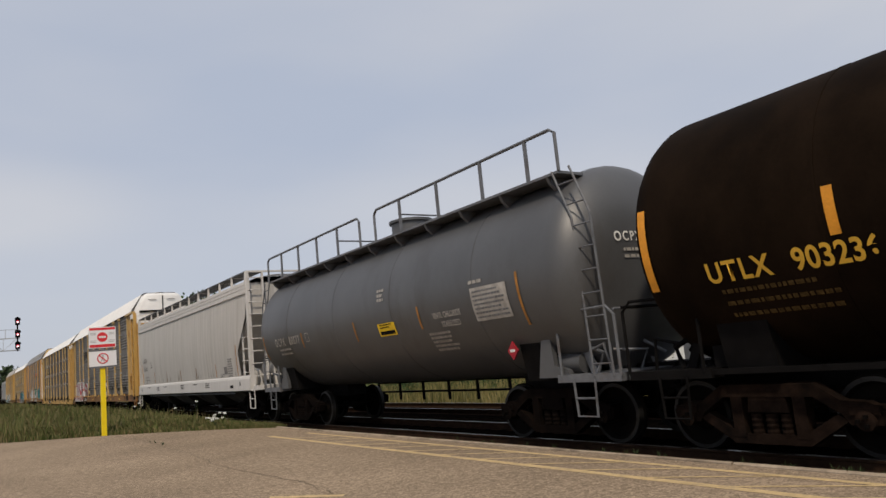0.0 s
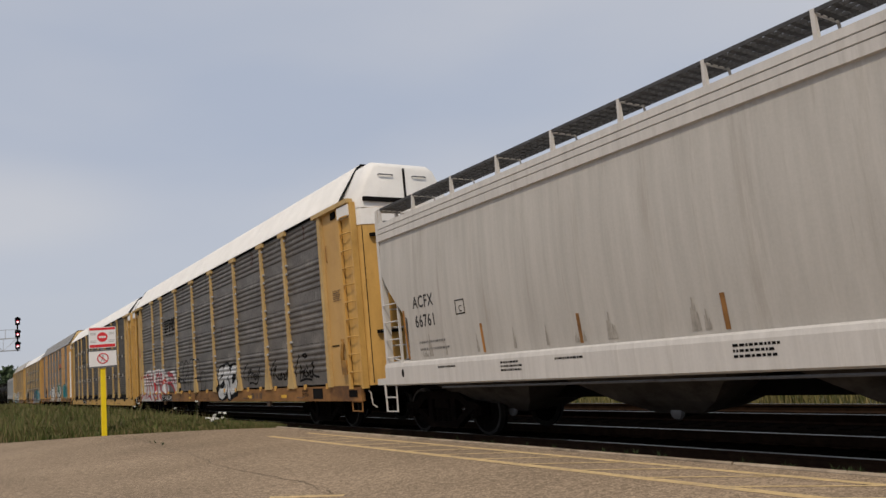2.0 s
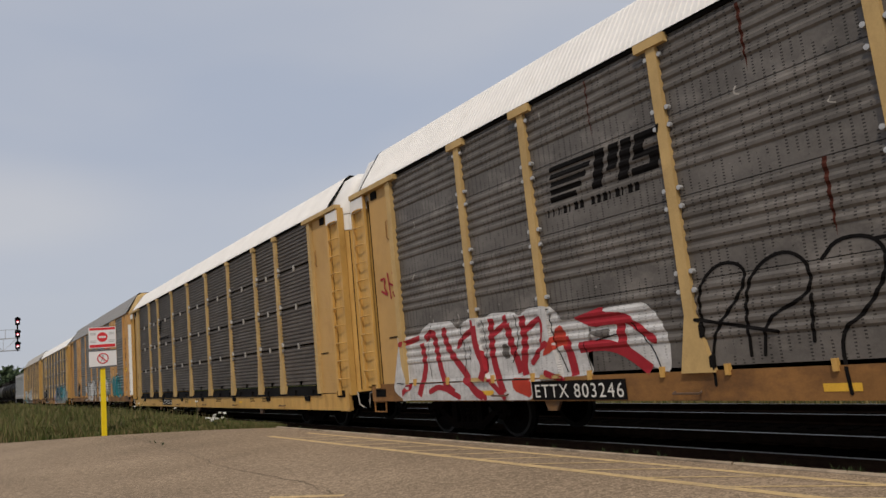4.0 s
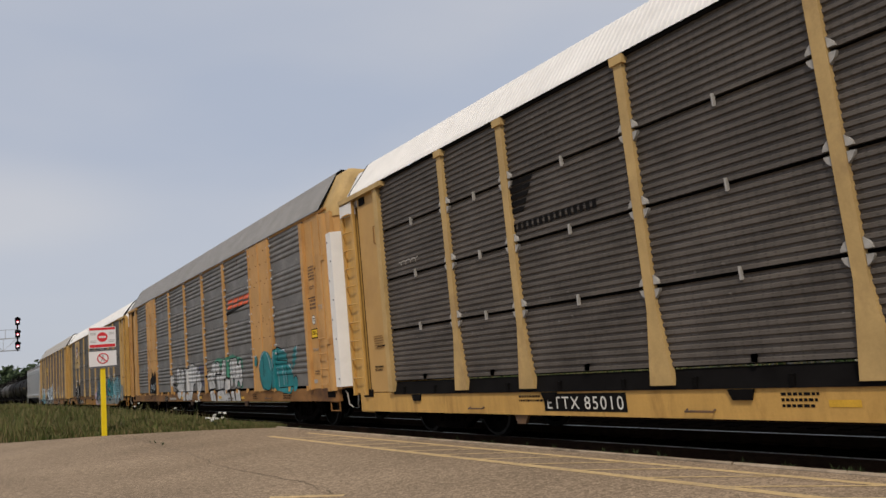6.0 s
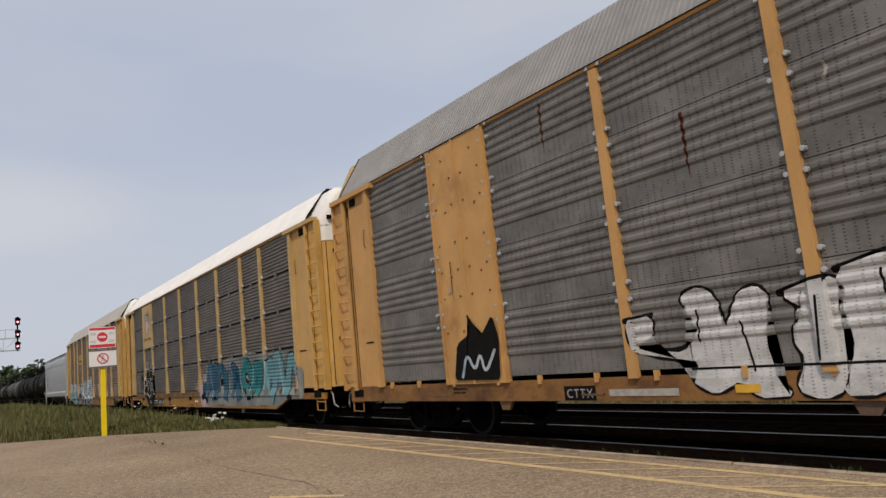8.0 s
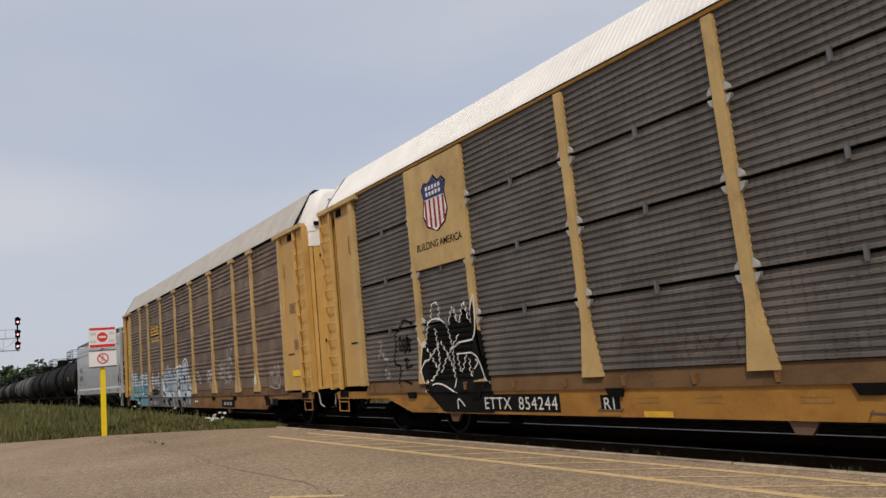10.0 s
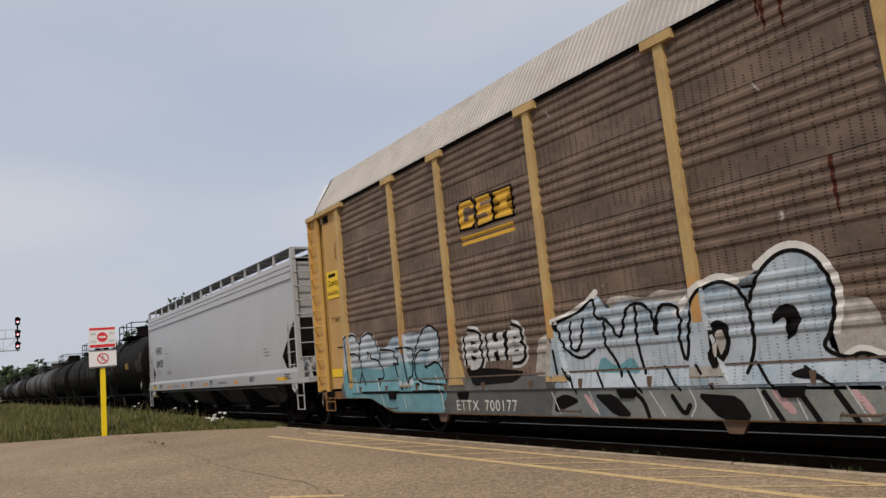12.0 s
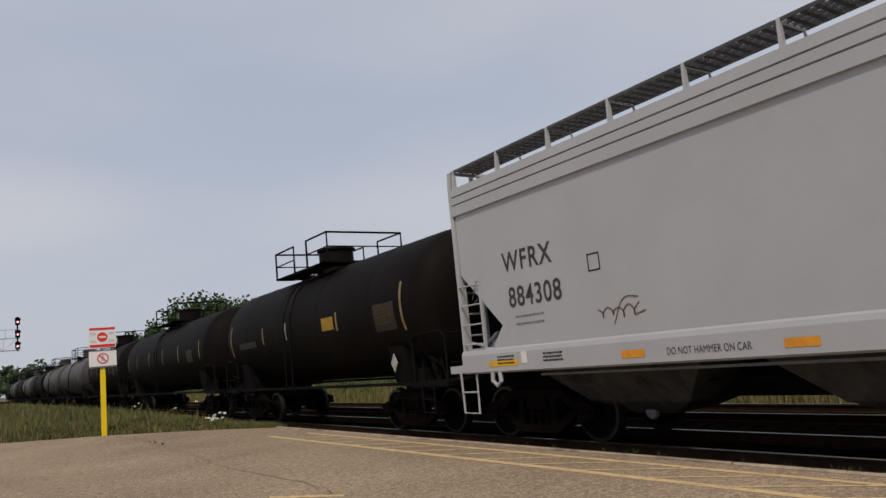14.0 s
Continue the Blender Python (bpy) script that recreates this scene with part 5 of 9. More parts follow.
def sprayed(car, mat, x, w, lines_, lab):
    """Spray-can strokes, each a mark of its own: thin ones with round ends."""
    for i, l in enumerate(lines_):
        p = smooth(l)
        xi = x - i * .0003
        sh = Shape().ribbon(p, w, xi)
        for y, z in (p[0], p[-1]) if w < .16 else ():       # broad marks end square
            sh.add([(xi - .00005, y + math.cos(k * .524) * w / 2, z + math.sin(k * .524) * w / 2) for k in range(12)], [tuple(range(12))])
        sh.v = [(a, *q) for a, q in zip([v[0] for v in sh.v], above_sill(car, [v[1:] for v in sh.v]))]
        part("graffiti", drape(car, sh), mat, car, lab)


def scrawl(car, lines_, mat, w, x=-1.568, lab="thin spray-painted tag", name="graffiti"):
    for i, l in enumerate(lines_):
        part(name, Shape().ribbon(smooth(l), w, x - i * .0004), mat, car, lab)


def loops(y0, y1, z0, z1, n, seed):
    """A looping hand-written line between two ends."""
    rnd = random.Random(seed)
    p = []
    for i in range(n * 4 + 1):
        f = i / (n * 4)
        a = i * math.pi / 2
        p.append((y0 + (y1 - y0) * f + math.sin(a) * (y1 - y0) / n * .32, (z0 + z1) / 2 + math.cos(a) * (z1 - z0) * .5 * rnd.uniform(.45, 1)))
    return p


def blob(y, z, ry, rz, seed, n=18, jag=.18):
    rnd = random.Random(seed)
    return [(y + math.cos(2 * math.pi * k / n) * ry * rnd.uniform(1 - jag, 1), z + math.sin(2 * math.pi * k / n) * rz * rnd.uniform(1 - jag, 1)) for k in range(n)]


def number_board(car, y0, z0, z1, text, mat=GRIMY_WHITE, back=INK, x=-1.505, gap=1.12):
    size = z1 - z0
    y = y0
    for k, word in enumerate(text.split()):
        ob = lettering(word, size, y, z0, x - .004, mat, car, "car_number" if k else "reporting_mark", gap=gap, label="white lettering on the sill")
        end = min(v.co.y for v in ob.data.vertices) / K
        y = end - size * (.9 if "  " in text else .55)
    if back:
        part("number_board", rect(y0 + .06, end - .06, z0 - .04, z1 + .04, x), back, car, "black number panel")


def frame_of(y0, y1, z0, z1, t, wrap):
    """A thin stencilled box on a curved wall."""
    sh = Shape()
    for a, b, c, d in ((y0, y1, z0, z0 + t), (y0, y1, z1 - t, z1), (y0, y0 - t, z0 + t, z1 - t), (y1 + t, y1, z0 + t, z1 - t)):
        q = rect(a, b, c, d, 0, wrap)
        sh.add(q.v, q.f)
    return sh


def sill_marks(car, x, z, seed, half):
    rnd = random.Random(seed)
    for k in range(7):
        y = -half + 2 * half * (k + rnd.uniform(.2, .8)) / 7
        if 3.2 < y < 7.2:
            continue            # the car number stands here
        part("stencil", lines(rnd.choice((2, 3)), rnd.uniform(.4, .8), .035, y, z, x, None, seed + k), INK if seed % 2 else GRIMY_WHITE, car, "small stencilled print on the sill")
        if k % 2:
            part("reflector", rect(y + 1.2, y + .85, z - .13, z - .05, x), STENCIL_YELLOW, car, "yellow reflector patch")


def sill_fittings(car, base, low, seed, mat):
    """Panel tabs above the sill, pockets in it and brackets below it."""
    rnd = random.Random(seed)
    tab = Shape().box(-1.54, -1.47, -.03, .03, base - .04, base + .10).mesh("panel_tab", mat)
    for k in range(19):
        part("panel_tab", tab, mat, car, at=(0, -11.2 + k * 1.24 + rnd.uniform(-.15, .15), 0))
    for k in range(7):
        y = -10.5 + k * 3.4 + rnd.uniform(-.7, .7)
        if base < 1.05:
            part("sill_pocket", Shape().prism([(y, base - .07), (y + .36, base - .07), (y + .30, base - .20), (y + .04, base - .20)], -1.535, -1.49, "x"), BLACK, car, "dark stake pocket in the sill")
        if k % 2:
            part("sill_bracket", Shape().prism([(y + .8, low + .02), (y + 1.2, low + .02), (y + 1.12, low - .16), (y + .92, low - .16)], -1.46, -1.40, "x"), SILL_DARK, car, "small bracket under the sill")
    for k in range(5):
        y = -9 + k * 4.4 + rnd.uniform(-.8, .8)
        part("grab_iron", Shape().tube([(-1.50, y, low + .12), (-1.56, y, low + .10), (-1.56, y + .42, low + .10), (-1.50, y + .42, low + .12)], .016, 5), SILL_DARK, car)


for car_, base_, low_, seed_, mat_ in ((A1, 1.10, .74, 1, YELLOW), (A2, .95, .51, 2, BLACK), (A3, 1.06, .74, 3, YELLOW_OLD), (A4, 1.0, .51, 4, SILL_RUST), (A5, .98, .49, 5, SILL_DARK)):
    sill_fittings(car_, base_, low_, seed_, mat_)


def weather(car, seed, rust, scuffs):
    """Rust runs below the roof edge and pale scuffs on the screens."""
    rnd = random.Random(seed)
    for k in range(rust):
        y, z, w = rnd.uniform(-11.4, 11.4), rnd.choice((5.6, 5.6, 4.54, 3.42)), rnd.uniform(.012, .035)
        ln = rnd.uniform(.25, .95)
        part("rust_run", drape(car, Shape().fill([(y - w, z), (y + w, z), (y + w * .8, z - ln * .6), (y + w * .2, z - ln), (y - w * .5, z - ln * .8)], -1.558)), RUST_RUN, car, "dark red rust run")
    for k in range(scuffs):
        y, z = rnd.uniform(-11.4, 11.4), rnd.uniform(2.3, 5.5)
        part("scuff", drape(car, Shape().ribbon(smooth([(y, z), (y + rnd.uniform(-.06, .06), z - rnd.uniform(.03, .14)), (y + rnd.uniform(-.1, .1), z - rnd.uniform(.1, .2))]), rnd.uniform(.015, .04), -1.557)), GRIMY_WHITE, car, "pale scuff mark")


weather(A1, 3, 9, 16)
weather(A3, 5, 7, 6)
weather(A5, 8, 10, 7)


def paint_first_autorack():
    c = A1
    # railroad emblem: striped wing, two bold blocks and a row of print
    # slanted stripes, two bold slanted blocks with slits, and a row of small print bars
    def slab(y0, y1, z0, z1, lean=.26, x=-1.562):
        a, b = lean * (z0 - 3.9), lean * (z1 - 3.9)
        return Shape().add([(x, y0 - a, z0), (x, y1 - a, z0), (x, y1 - b, z1), (x, y0 - b, z1)], [(0, 1, 2, 3)])
    for k in range(5):
        z = 3.90 + k * .125
        part("emblem", drape(c, slab(6.55, 5.95 - k * .10, z, z + .085, .12)), INK, c, "black stripe of the emblem")
    for y, z0, z1 in ((5.62, 3.90, 4.48), (5.34, 4.10, 4.48), (5.10, 3.90, 4.48)):
        part("emblem", drape(c, slab(y, y - .20, z0, z1)), INK, c, "bold black emblem block")
    for y0, y1, z0, z1 in ((4.84, 4.36, 4.36, 4.48), (4.84, 4.66, 4.20, 4.36), (4.84, 4.36, 4.12, 4.22), (4.54, 4.36, 4.00, 4.14), (4.84, 4.36, 3.90, 4.01)):
        part("emblem", drape(c, slab(y0, y1, z0, z1, .26, -1.564)), INK, c, "bold black emblem block")
    rnd = random.Random(2)
    for k in range(16):
        if k != 7:
            y = 6.62 - k * .122
            part("emblem_bar", drape(c, slab(y, y - rnd.choice((.03, .075, .085)), 3.68, 3.80, .2)), INK, c, "small black bar under the emblem")
    number_board(c, 7.45, .80, 1.02, "ETTX 803246", WHITE, x=-1.516, gap=1.16)
    part("placard", rect(-10.35, -11.0, .80, 1.08, -1.506), INK, c, "black inspection placard")
    part("stencil", lines(5, .5, .02, -9.6, 1.03, -1.506, None, 5), INK, c, "small stencilled print on the sill")
    [part("sill_mark", rect(-5.35 - k * .36, -5.62 - k * .36, .82, 1.0, -1.506), SILL_DARK, c, "rust-brown block on the sill") for k in range(3)]
    for y in (-4.95, -8.0, 2.6, 9.0):
        part("reflector", rect(y, y - .42, .84, .93, -1.506), STENCIL_YELLOW, c, "yellow reflector patch")
    part("stencil_frame", lines(6, .42, .026, -12.05, 3.5, -1.506, None, 6), SILL_DARK, c, "brown stencilled data on the corner panel")
    sw = Shape().tube([(-1.55, -12.45, 1.5), (-1.62, -12.55, 1.9), (-1.6, -12.6, 2.15), (-1.56, -12.5, 2.25)], .05).box(-1.62, -1.5, -12.75, -12.5, 1.4, 1.75)
    part("brake_wheel_box", sw, YELLOW_DIRTY, c, "grimy hand-brake box")


def paint_second_autorack():
    c = A2
    for k in range(5):
        part("emblem", Shape().add([(-1.50, 7.0, 4.5 - k * .12), (-1.50, 6.3 + k * .07, 4.5 - k * .12), (-1.50, 6.35 + k * .07, 4.42 - k * .12), (-1.50, 7.0, 4.42 - k * .12)], [(0, 1, 2, 3)]), INK, c, "black striped emblem")
    for k in range(15):
        part("emblem_bar", rect(6.95 - k * .135, 6.95 - k * .135 - .085, 3.62, 3.75, -1.50), INK, c, "small black bar under the emblem")
    number_board(c, 6.6, .62, .82, "ETTX 85010", WHITE, gap=1.2)
    sill_marks(c, -1.506, .80, 15, 9)
    part("stencil", lines(6, .42, .028, 12.3, 2.2, -1.506, None, 6), YELLOW_DIRTY, c, "faint stencilled data")
    part("stencil", lines(2, .45, .035, 12.35, 1.5, -1.506, None, 7), INK, c)
    scrawl(c, [loops(10.9, 10.1, 3.62, 3.78, 4, 14)], GRIMY_WHITE, .03, -1.50, "small pale chalk tag")
    # latches in the middle of each bay
    for a, b in zip((-RACK_END,) + POSTS, POSTS + (RACK_END,)):
        for z in (2.29, 3.41, 4.52):
            part("panel_latch", Shape().box(-1.53, -1.47, (a + b) / 2 - .014, (a + b) / 2 + .014, z - .09, z + .08), CLIP, c)
            part("panel_latch", Shape().box(-1.53, -1.47, (a + b) / 2 - .03, (a + b) / 2 + .03, 1.20, 1.30), GREY_STEEL, c)


def paint_third_autorack():
    c = A3
    # slanted orange emblem with a black swoosh under it
    for k in range(4):
        y = -4.5 - k * .58
        for z0, z1 in ((3.98, 4.08), (4.14, 4.30)) if k % 2 else ((3.98, 4.12), (4.18, 4.30)):
            l0, l1 = (z0 - 3.98) * .38, (z1 - 3.98) * .38
            part("emblem", drape(c, Shape().add([(-1.564, y - l0, z0), (-1.564, y - l1, z1), (-1.564, y - l1 - .48, z1), (-1.564, y - l0 - .48, z0)], [(0, 1, 2, 3)])), ORANGE, c, "slanted orange emblem block")
    part("emblem_swoosh", drape(c, Shape().fill([(-4.35, 3.78), (-4.4, 3.92), (-5.0, 3.94), (-6.6, 3.98), (-5.2, 3.84)], -1.566)), INK, c, "tapering black swoosh")
    number_board(c, 5.6, .79, .93, "CTTX", gap=1.2)
    part("number_bar", rect(4.7, 3.45, .81, .91, -1.512), GRIMY_WHITE, c, "faded number bar")
    sill_marks(c, -1.506, .95, 17, 11)
    part("stencil", lines(5, .46, .05, -11.80, 4.35, -1.496, None, 9, 1.7), SILL_DARK, c, "brown stencilled data on the corner panel")
    part("stencil", lines(2, .3, .03, -11.80, 3.82, -1.496, None, 19), SILL_DARK, c)
    part("panel_rib", Shape().box(-1.50, -1.49, -12.18, -11.68, 3.52, 3.545), SILL_DARK, c, "dark rule across the corner panel")
    part("stencil", lines(3, .42, .055, -11.76, 3.42, -1.496, None, 10, 1.8), SILL_DARK, c)
    for mat, r, x in ((INK, .135, -1.4965), (WHITE, .12, -1.498)):
        part("round_sticker", Shape().fill([(-11.96 + r * .8 * math.cos(k * .3927), 2.92 + r * math.sin(k * .3927)) for k in range(16)], x), mat, c, "round white sticker with a dark rim")
    part("sticker_print", lines(2, .12, .03, -11.90, 2.94, -1.5, None, 4), INK, c)
    part("sticker", rect(-11.76, -12.17, 2.42, 2.68, -1.4965), INK, c, "black rim of the warning sticker")
    part("sticker", rect(-11.79, -12.14, 2.45, 2.65, -1.499), BRIGHT_YELLOW, c, "yellow warning sticker")
    part("sticker_print", lines(2, .28, .03, -11.83, 2.58, -1.502, None, 3), INK, c)
    lettering("TRI", .17, -12.30, 3.12, -1.497, GRIMY_WHITE, c, "level_lettering", label="pale stencilled letters on the corner panel")
    scrawl(c, [loops(-11.80, -12.14, 2.02, 2.18, 3, 7)], GRIMY_WHITE, .02, -1.497, "faint pale tag")
    part("stencil", lines(2, .34, .035, -11.82, 1.52, -1.496, None, 11), SILL_DARK, c)
    part("sticker", rect(-11.72, -11.94, 1.22, 1.32, -1.497), GRIMY_WHITE, c, "small pale label")
    # rivet rows and pale weathered door edge
    for y0, y1 in ((-8.93, -7.0), (7.0, 8.93)):
        rv = Shape()
        for k, z in enumerate((1.45, 2.05, 2.72, 3.12, 3.24, 3.78, 4.40, 4.52, 5.05, 5.45)):
            for u in ((.12, .40, .60, .88) if k % 3 else (.22, .72)):
                rv.lathe([(-1.56, .01), (-1.556, .020), (-1.53, .024)], 6, (0, y0 + (y1 - y0) * u, z), "x")
        tagged(part("rivets", rv, SILL_RUST, c, "dark rivet heads"), kind="stuff")
    sh = Shape().box(-1.56, -1.44, -13.50, -13.22, 1.1, 5.05).prism([(-1.56, -13.50), (-1.30, -13.66), (-1.24, -13.60), (-1.44, -13.46)], 1.1, 5.05, "z")
    guard = part("door_edge_guard", sh, ROOF_WHITE, c, "white bolted door-edge guard")
    bolt = Shape().lathe([(-1.575, .012), (-1.57, .024), (-1.555, .026)], 8, (0, 0, 0), "x").mesh("bolt", GREY_STEEL)
    for k in range(8):
        part("bolt", bolt, GREY_STEEL, guard, at=(0, -13.28 if k % 2 else -13.42, 1.3 + k * .5))


def paint_fourth_autorack():
    c = A4
    x = -1.548
    pan = Shape().box(-1.545, -1.46, 7.06, 8.86, 3.42, 5.60)
    part("emblem_panel", pan, YELLOW_PALE, c, "yellow panel with a striped shield")
    yc = 7.93
    outline = [(yc + .42, 5.02), (yc + .30, 5.14), (yc + .14, 5.10), (yc, 5.24), (yc - .14, 5.10), (yc - .30, 5.14), (yc - .42, 5.02), (yc - .36, 4.80), (yc - .42, 4.50), (yc - .30, 4.26), (yc, 4.12), (yc + .30, 4.26), (yc + .42, 4.50), (yc + .36, 4.80)]
    part("shield", Shape().fill([(y + (.035 if y > yc else -.035), z + (.03 if z > 4.6 else -.03)) for y, z in outline], x), INK, c, "dark rim of the shield")
    part("shield", Shape().fill(outline, x - .004), WHITE, c, "white field of the shield")
    part("shield", Shape().fill([o for o in outline if o[1] > 4.79], x - .008), BLUE, c, "navy upper half of the shield")
    for k in range(5):
        y = yc + .32 - k * .16
        part("shield_stripe", Shape().fill([(y + .035, 4.28 - .0 if abs(k - 2) == 2 else 4.18), (y - .035, 4.28 if abs(k - 2) == 2 else 4.18), (y - .035, 4.78), (y + .035, 4.78)], x - .008), RED, c, "red stripe of the shield")
    for z in (4.98, 4.86):
        [part("shield_bar", rect(yc + .27 - k * .115, yc + .27 - k * .115 - .075, z, z + .08, x - .012), WHITE, c, "white bar on the shield") for k in range(5)]
    lettering("BUILDING AMERICA", .15, 8.74, 3.80, x, INK, c, "slogan", gap=.97, squeeze=.9, bold=.003, label="black slogan on the yellow panel")
    # a long blue and turquoise piece towards the leading end, its letters past reading
    daub(c, SILL_PALE, -1.563, [(-2.3, .56), (-2.2, 2.0), (-3.2, 2.25), (-4.2, 2.15), (-5.2, 2.3), (-6.4, 2.15), (-7.4, 2.35), (-8.8, 2.2), (-9.8, 2.3), (-11.0, 2.1), (-11.9, 1.6), (-11.8, .6)], "pale ground of the blue letters")
    rnd = random.Random(23)
    y, k = -2.5, 0
    while y > -11.4:
        mat = DEEP_BLUE if y > -6 else TEAL if y > -9 else PALE_BLUE
        tilt, top = rnd.uniform(-.35, .35), rnd.uniform(1.75, 2.1)
        mark = [(y + tilt, rnd.uniform(.75, 1.0)), (y + rnd.uniform(-.2, .2), 1.35), (y - tilt * .4, top)]
        if k % 3 != 1:
            mark += [(y - tilt * .4 - rnd.uniform(.3, .6), top - rnd.uniform(-.05, .35)), (y - rnd.uniform(.3, .7), 1.3)]
        sprayed(c, INK, -1.567 - (k % 7) * .001, .50, [mark], "black outline of the blue letters")
        sprayed(c, mat, -1.5765 - (k % 7) * .001, .40, [mark], "fat blue and turquoise letter stroke")
        if k % 2:
            sprayed(c, WHITE, -1.586, .028, [[(a + .1, b + .1) for a, b in mark[:3]]], "white highlight")
        y -= rnd.uniform(.45, .75)
        k += 1
    number_board(c, 7.0, .60, .82, "ETTX  854244", WHITE, gap=1.1)
    part("code_plate", rect(4.1, 3.72, .59, .83, -1.505), INK, c, "black code plate")
    lettering("R1", .18, 4.05, .62, -1.510, WHITE, c, "car_code")
    for y in (3.4, 2.4, 1.0, -3.0, -6.0):
        part("stencil", lines(2, .5, .035, y, .78, -1.506, None, 8), YELLOW_DIRTY, c, "small print on the rusty sill")
    part("reflector", rect(3.3, 2.8, .52, .60, -1.506), STENCIL_YELLOW, c, "yellow reflector patch")
    for a, b in zip((-RACK_END,) + POSTS, POSTS + (RACK_END,)):
        for z in (2.29, 3.41, 4.52):
            part("panel_latch", Shape().box(-1.53, -1.47, (a + b) / 2 - .022, (a + b) / 2 + .022, z - .10, z + .09), GREY_STEEL, c)


def paint_fifth_autorack():
    c = A5
    scrawl(c, strokes("MOB", -10.25, -11.2, 1.25, 1.85, 0, .08, 4) + [[(-10.2, 1.2), (-10.8, 1.12), (-11.1, 1.16)]], GRIMY_WHITE, .035, lab="white hand-painted letters")
    part("sticker", Shape().fill(blob(-8.95, 1.42, .12, .17, 3, 14, .02), -1.572), WHITE, c, "white round sticker")
    # three bold yellow marks with black rims over two rules
    def mark(outline, lab="bold yellow emblem shape"):
        mid = (sum(y for y, _ in outline) / len(outline), sum(z for _, z in outline) / len(outline))
        part("emblem", drape(c, Shape().fill([(y + (.045 if y > mid[0] else -.045), z + (.045 if z > mid[1] else -.045)) for y, z in outline], -1.562)), INK, c, "black rim of the emblem shape")
        part("emblem", drape(c, Shape().fill(outline, -1.568)), STENCIL_YELLOW, c, lab)

    def notch(outline):
        part("emblem", drape(c, Shape().fill(outline, -1.573)), RACK_BROWN, c, "dark notch in the emblem shape")
    mark([(6.38, 3.98), (6.42, 4.10), (6.42, 4.38), (6.32, 4.48), (6.02, 4.48), (5.94, 4.40), (5.94, 4.06), (6.02, 3.96)])
    notch([(6.26, 4.10), (6.26, 4.36), (6.10, 4.36), (6.10, 4.28), (5.92, 4.28), (5.92, 4.18), (6.10, 4.18), (6.10, 4.10)])
    mark([(5.84, 3.94), (5.84, 4.46), (5.42, 4.46), (5.40, 3.96)])
    notch([(5.72, 4.28), (5.72, 4.36), (5.40, 4.36), (5.40, 4.28)])
    notch([(5.85, 4.06), (5.85, 4.14), (5.54, 4.14), (5.54, 4.06)])
    mark([(5.32, 3.96), (5.16, 4.2), (5.32, 4.44), (4.82, 4.44), (4.98, 4.2), (4.82, 3.94)])
    for z in (3.80, 3.70):
        part("emblem_rule", drape(c, rect(6.42, 4.84, z - .045, z + .02, -1.562)), STENCIL_YELLOW, c, "yellow rule under the emblem")
    part("emblem_panel", rect(12.55, 11.85, 3.35, 4.05, -1.506), BRIGHT_YELLOW, c, "bright yellow notice panel")
    lettering("Quality", .15, 12.48, 3.68, -1.512, INK, c, "notice_lettering")
    lettering("Auto Rack", .12, 12.50, 3.44, -1.512, INK, c, "notice_lettering", gap=.85)
    lettering("T 9407", .15, 12.40, 2.72, -1.497, INK, c, "panel_lettering", gap=1.1, squeeze=.7, label="small black stencil on the corner panel")
    part("notice_bar", rect(12.4, 12.0, 3.90, 3.98, -1.512), INK, c)
    number_board(c, 7.1, .57, .77, "ETTX  700177", WHITE, None, gap=1.15, x=-1.514)
    [part("sill_mark", rect(-5.28 - k * .33, -5.5 - k * .33, .61, .72, -1.508), GRIMY_WHITE, c, "white block on the sill") for k in range(3)]
    part("sill_panel", rect(-5.0, -6.5, .53, .80, -1.504), INK, c)
    for y, z in ((-9.6, .6), (-10.2, .62)):
        part("placard", rect(y, y - .45, z, z + .2, -1.506), INK, c, "small black placard with a white rim")
    part("stencil_frame", lines(6, .42, .026, -12.05, 3.5, -1.508, None, 6), SILL_DARK, c, "brown stencilled data on the corner panel")
    part("stencil", lines(6, .34, .026, -12.25, 2.45, -1.508, None, 16), SILL_DARK, c)
    part("sticker", rect(-12.0, -12.55, 1.45, 1.62, -1.508), BRIGHT_YELLOW, c, "yellow warning sticker")
    part("sticker", rect(12.6, 12.0, 1.35, 1.55, -1.508), BRIGHT_YELLOW, c, "yellow warning sticker")
    for p in POSTS:
        part("post_patch", rect(p + .075, p - .075, 1.75, 2.35, -1.563), YELLOW_OLD, c, "fresh yellow reflector on the post")


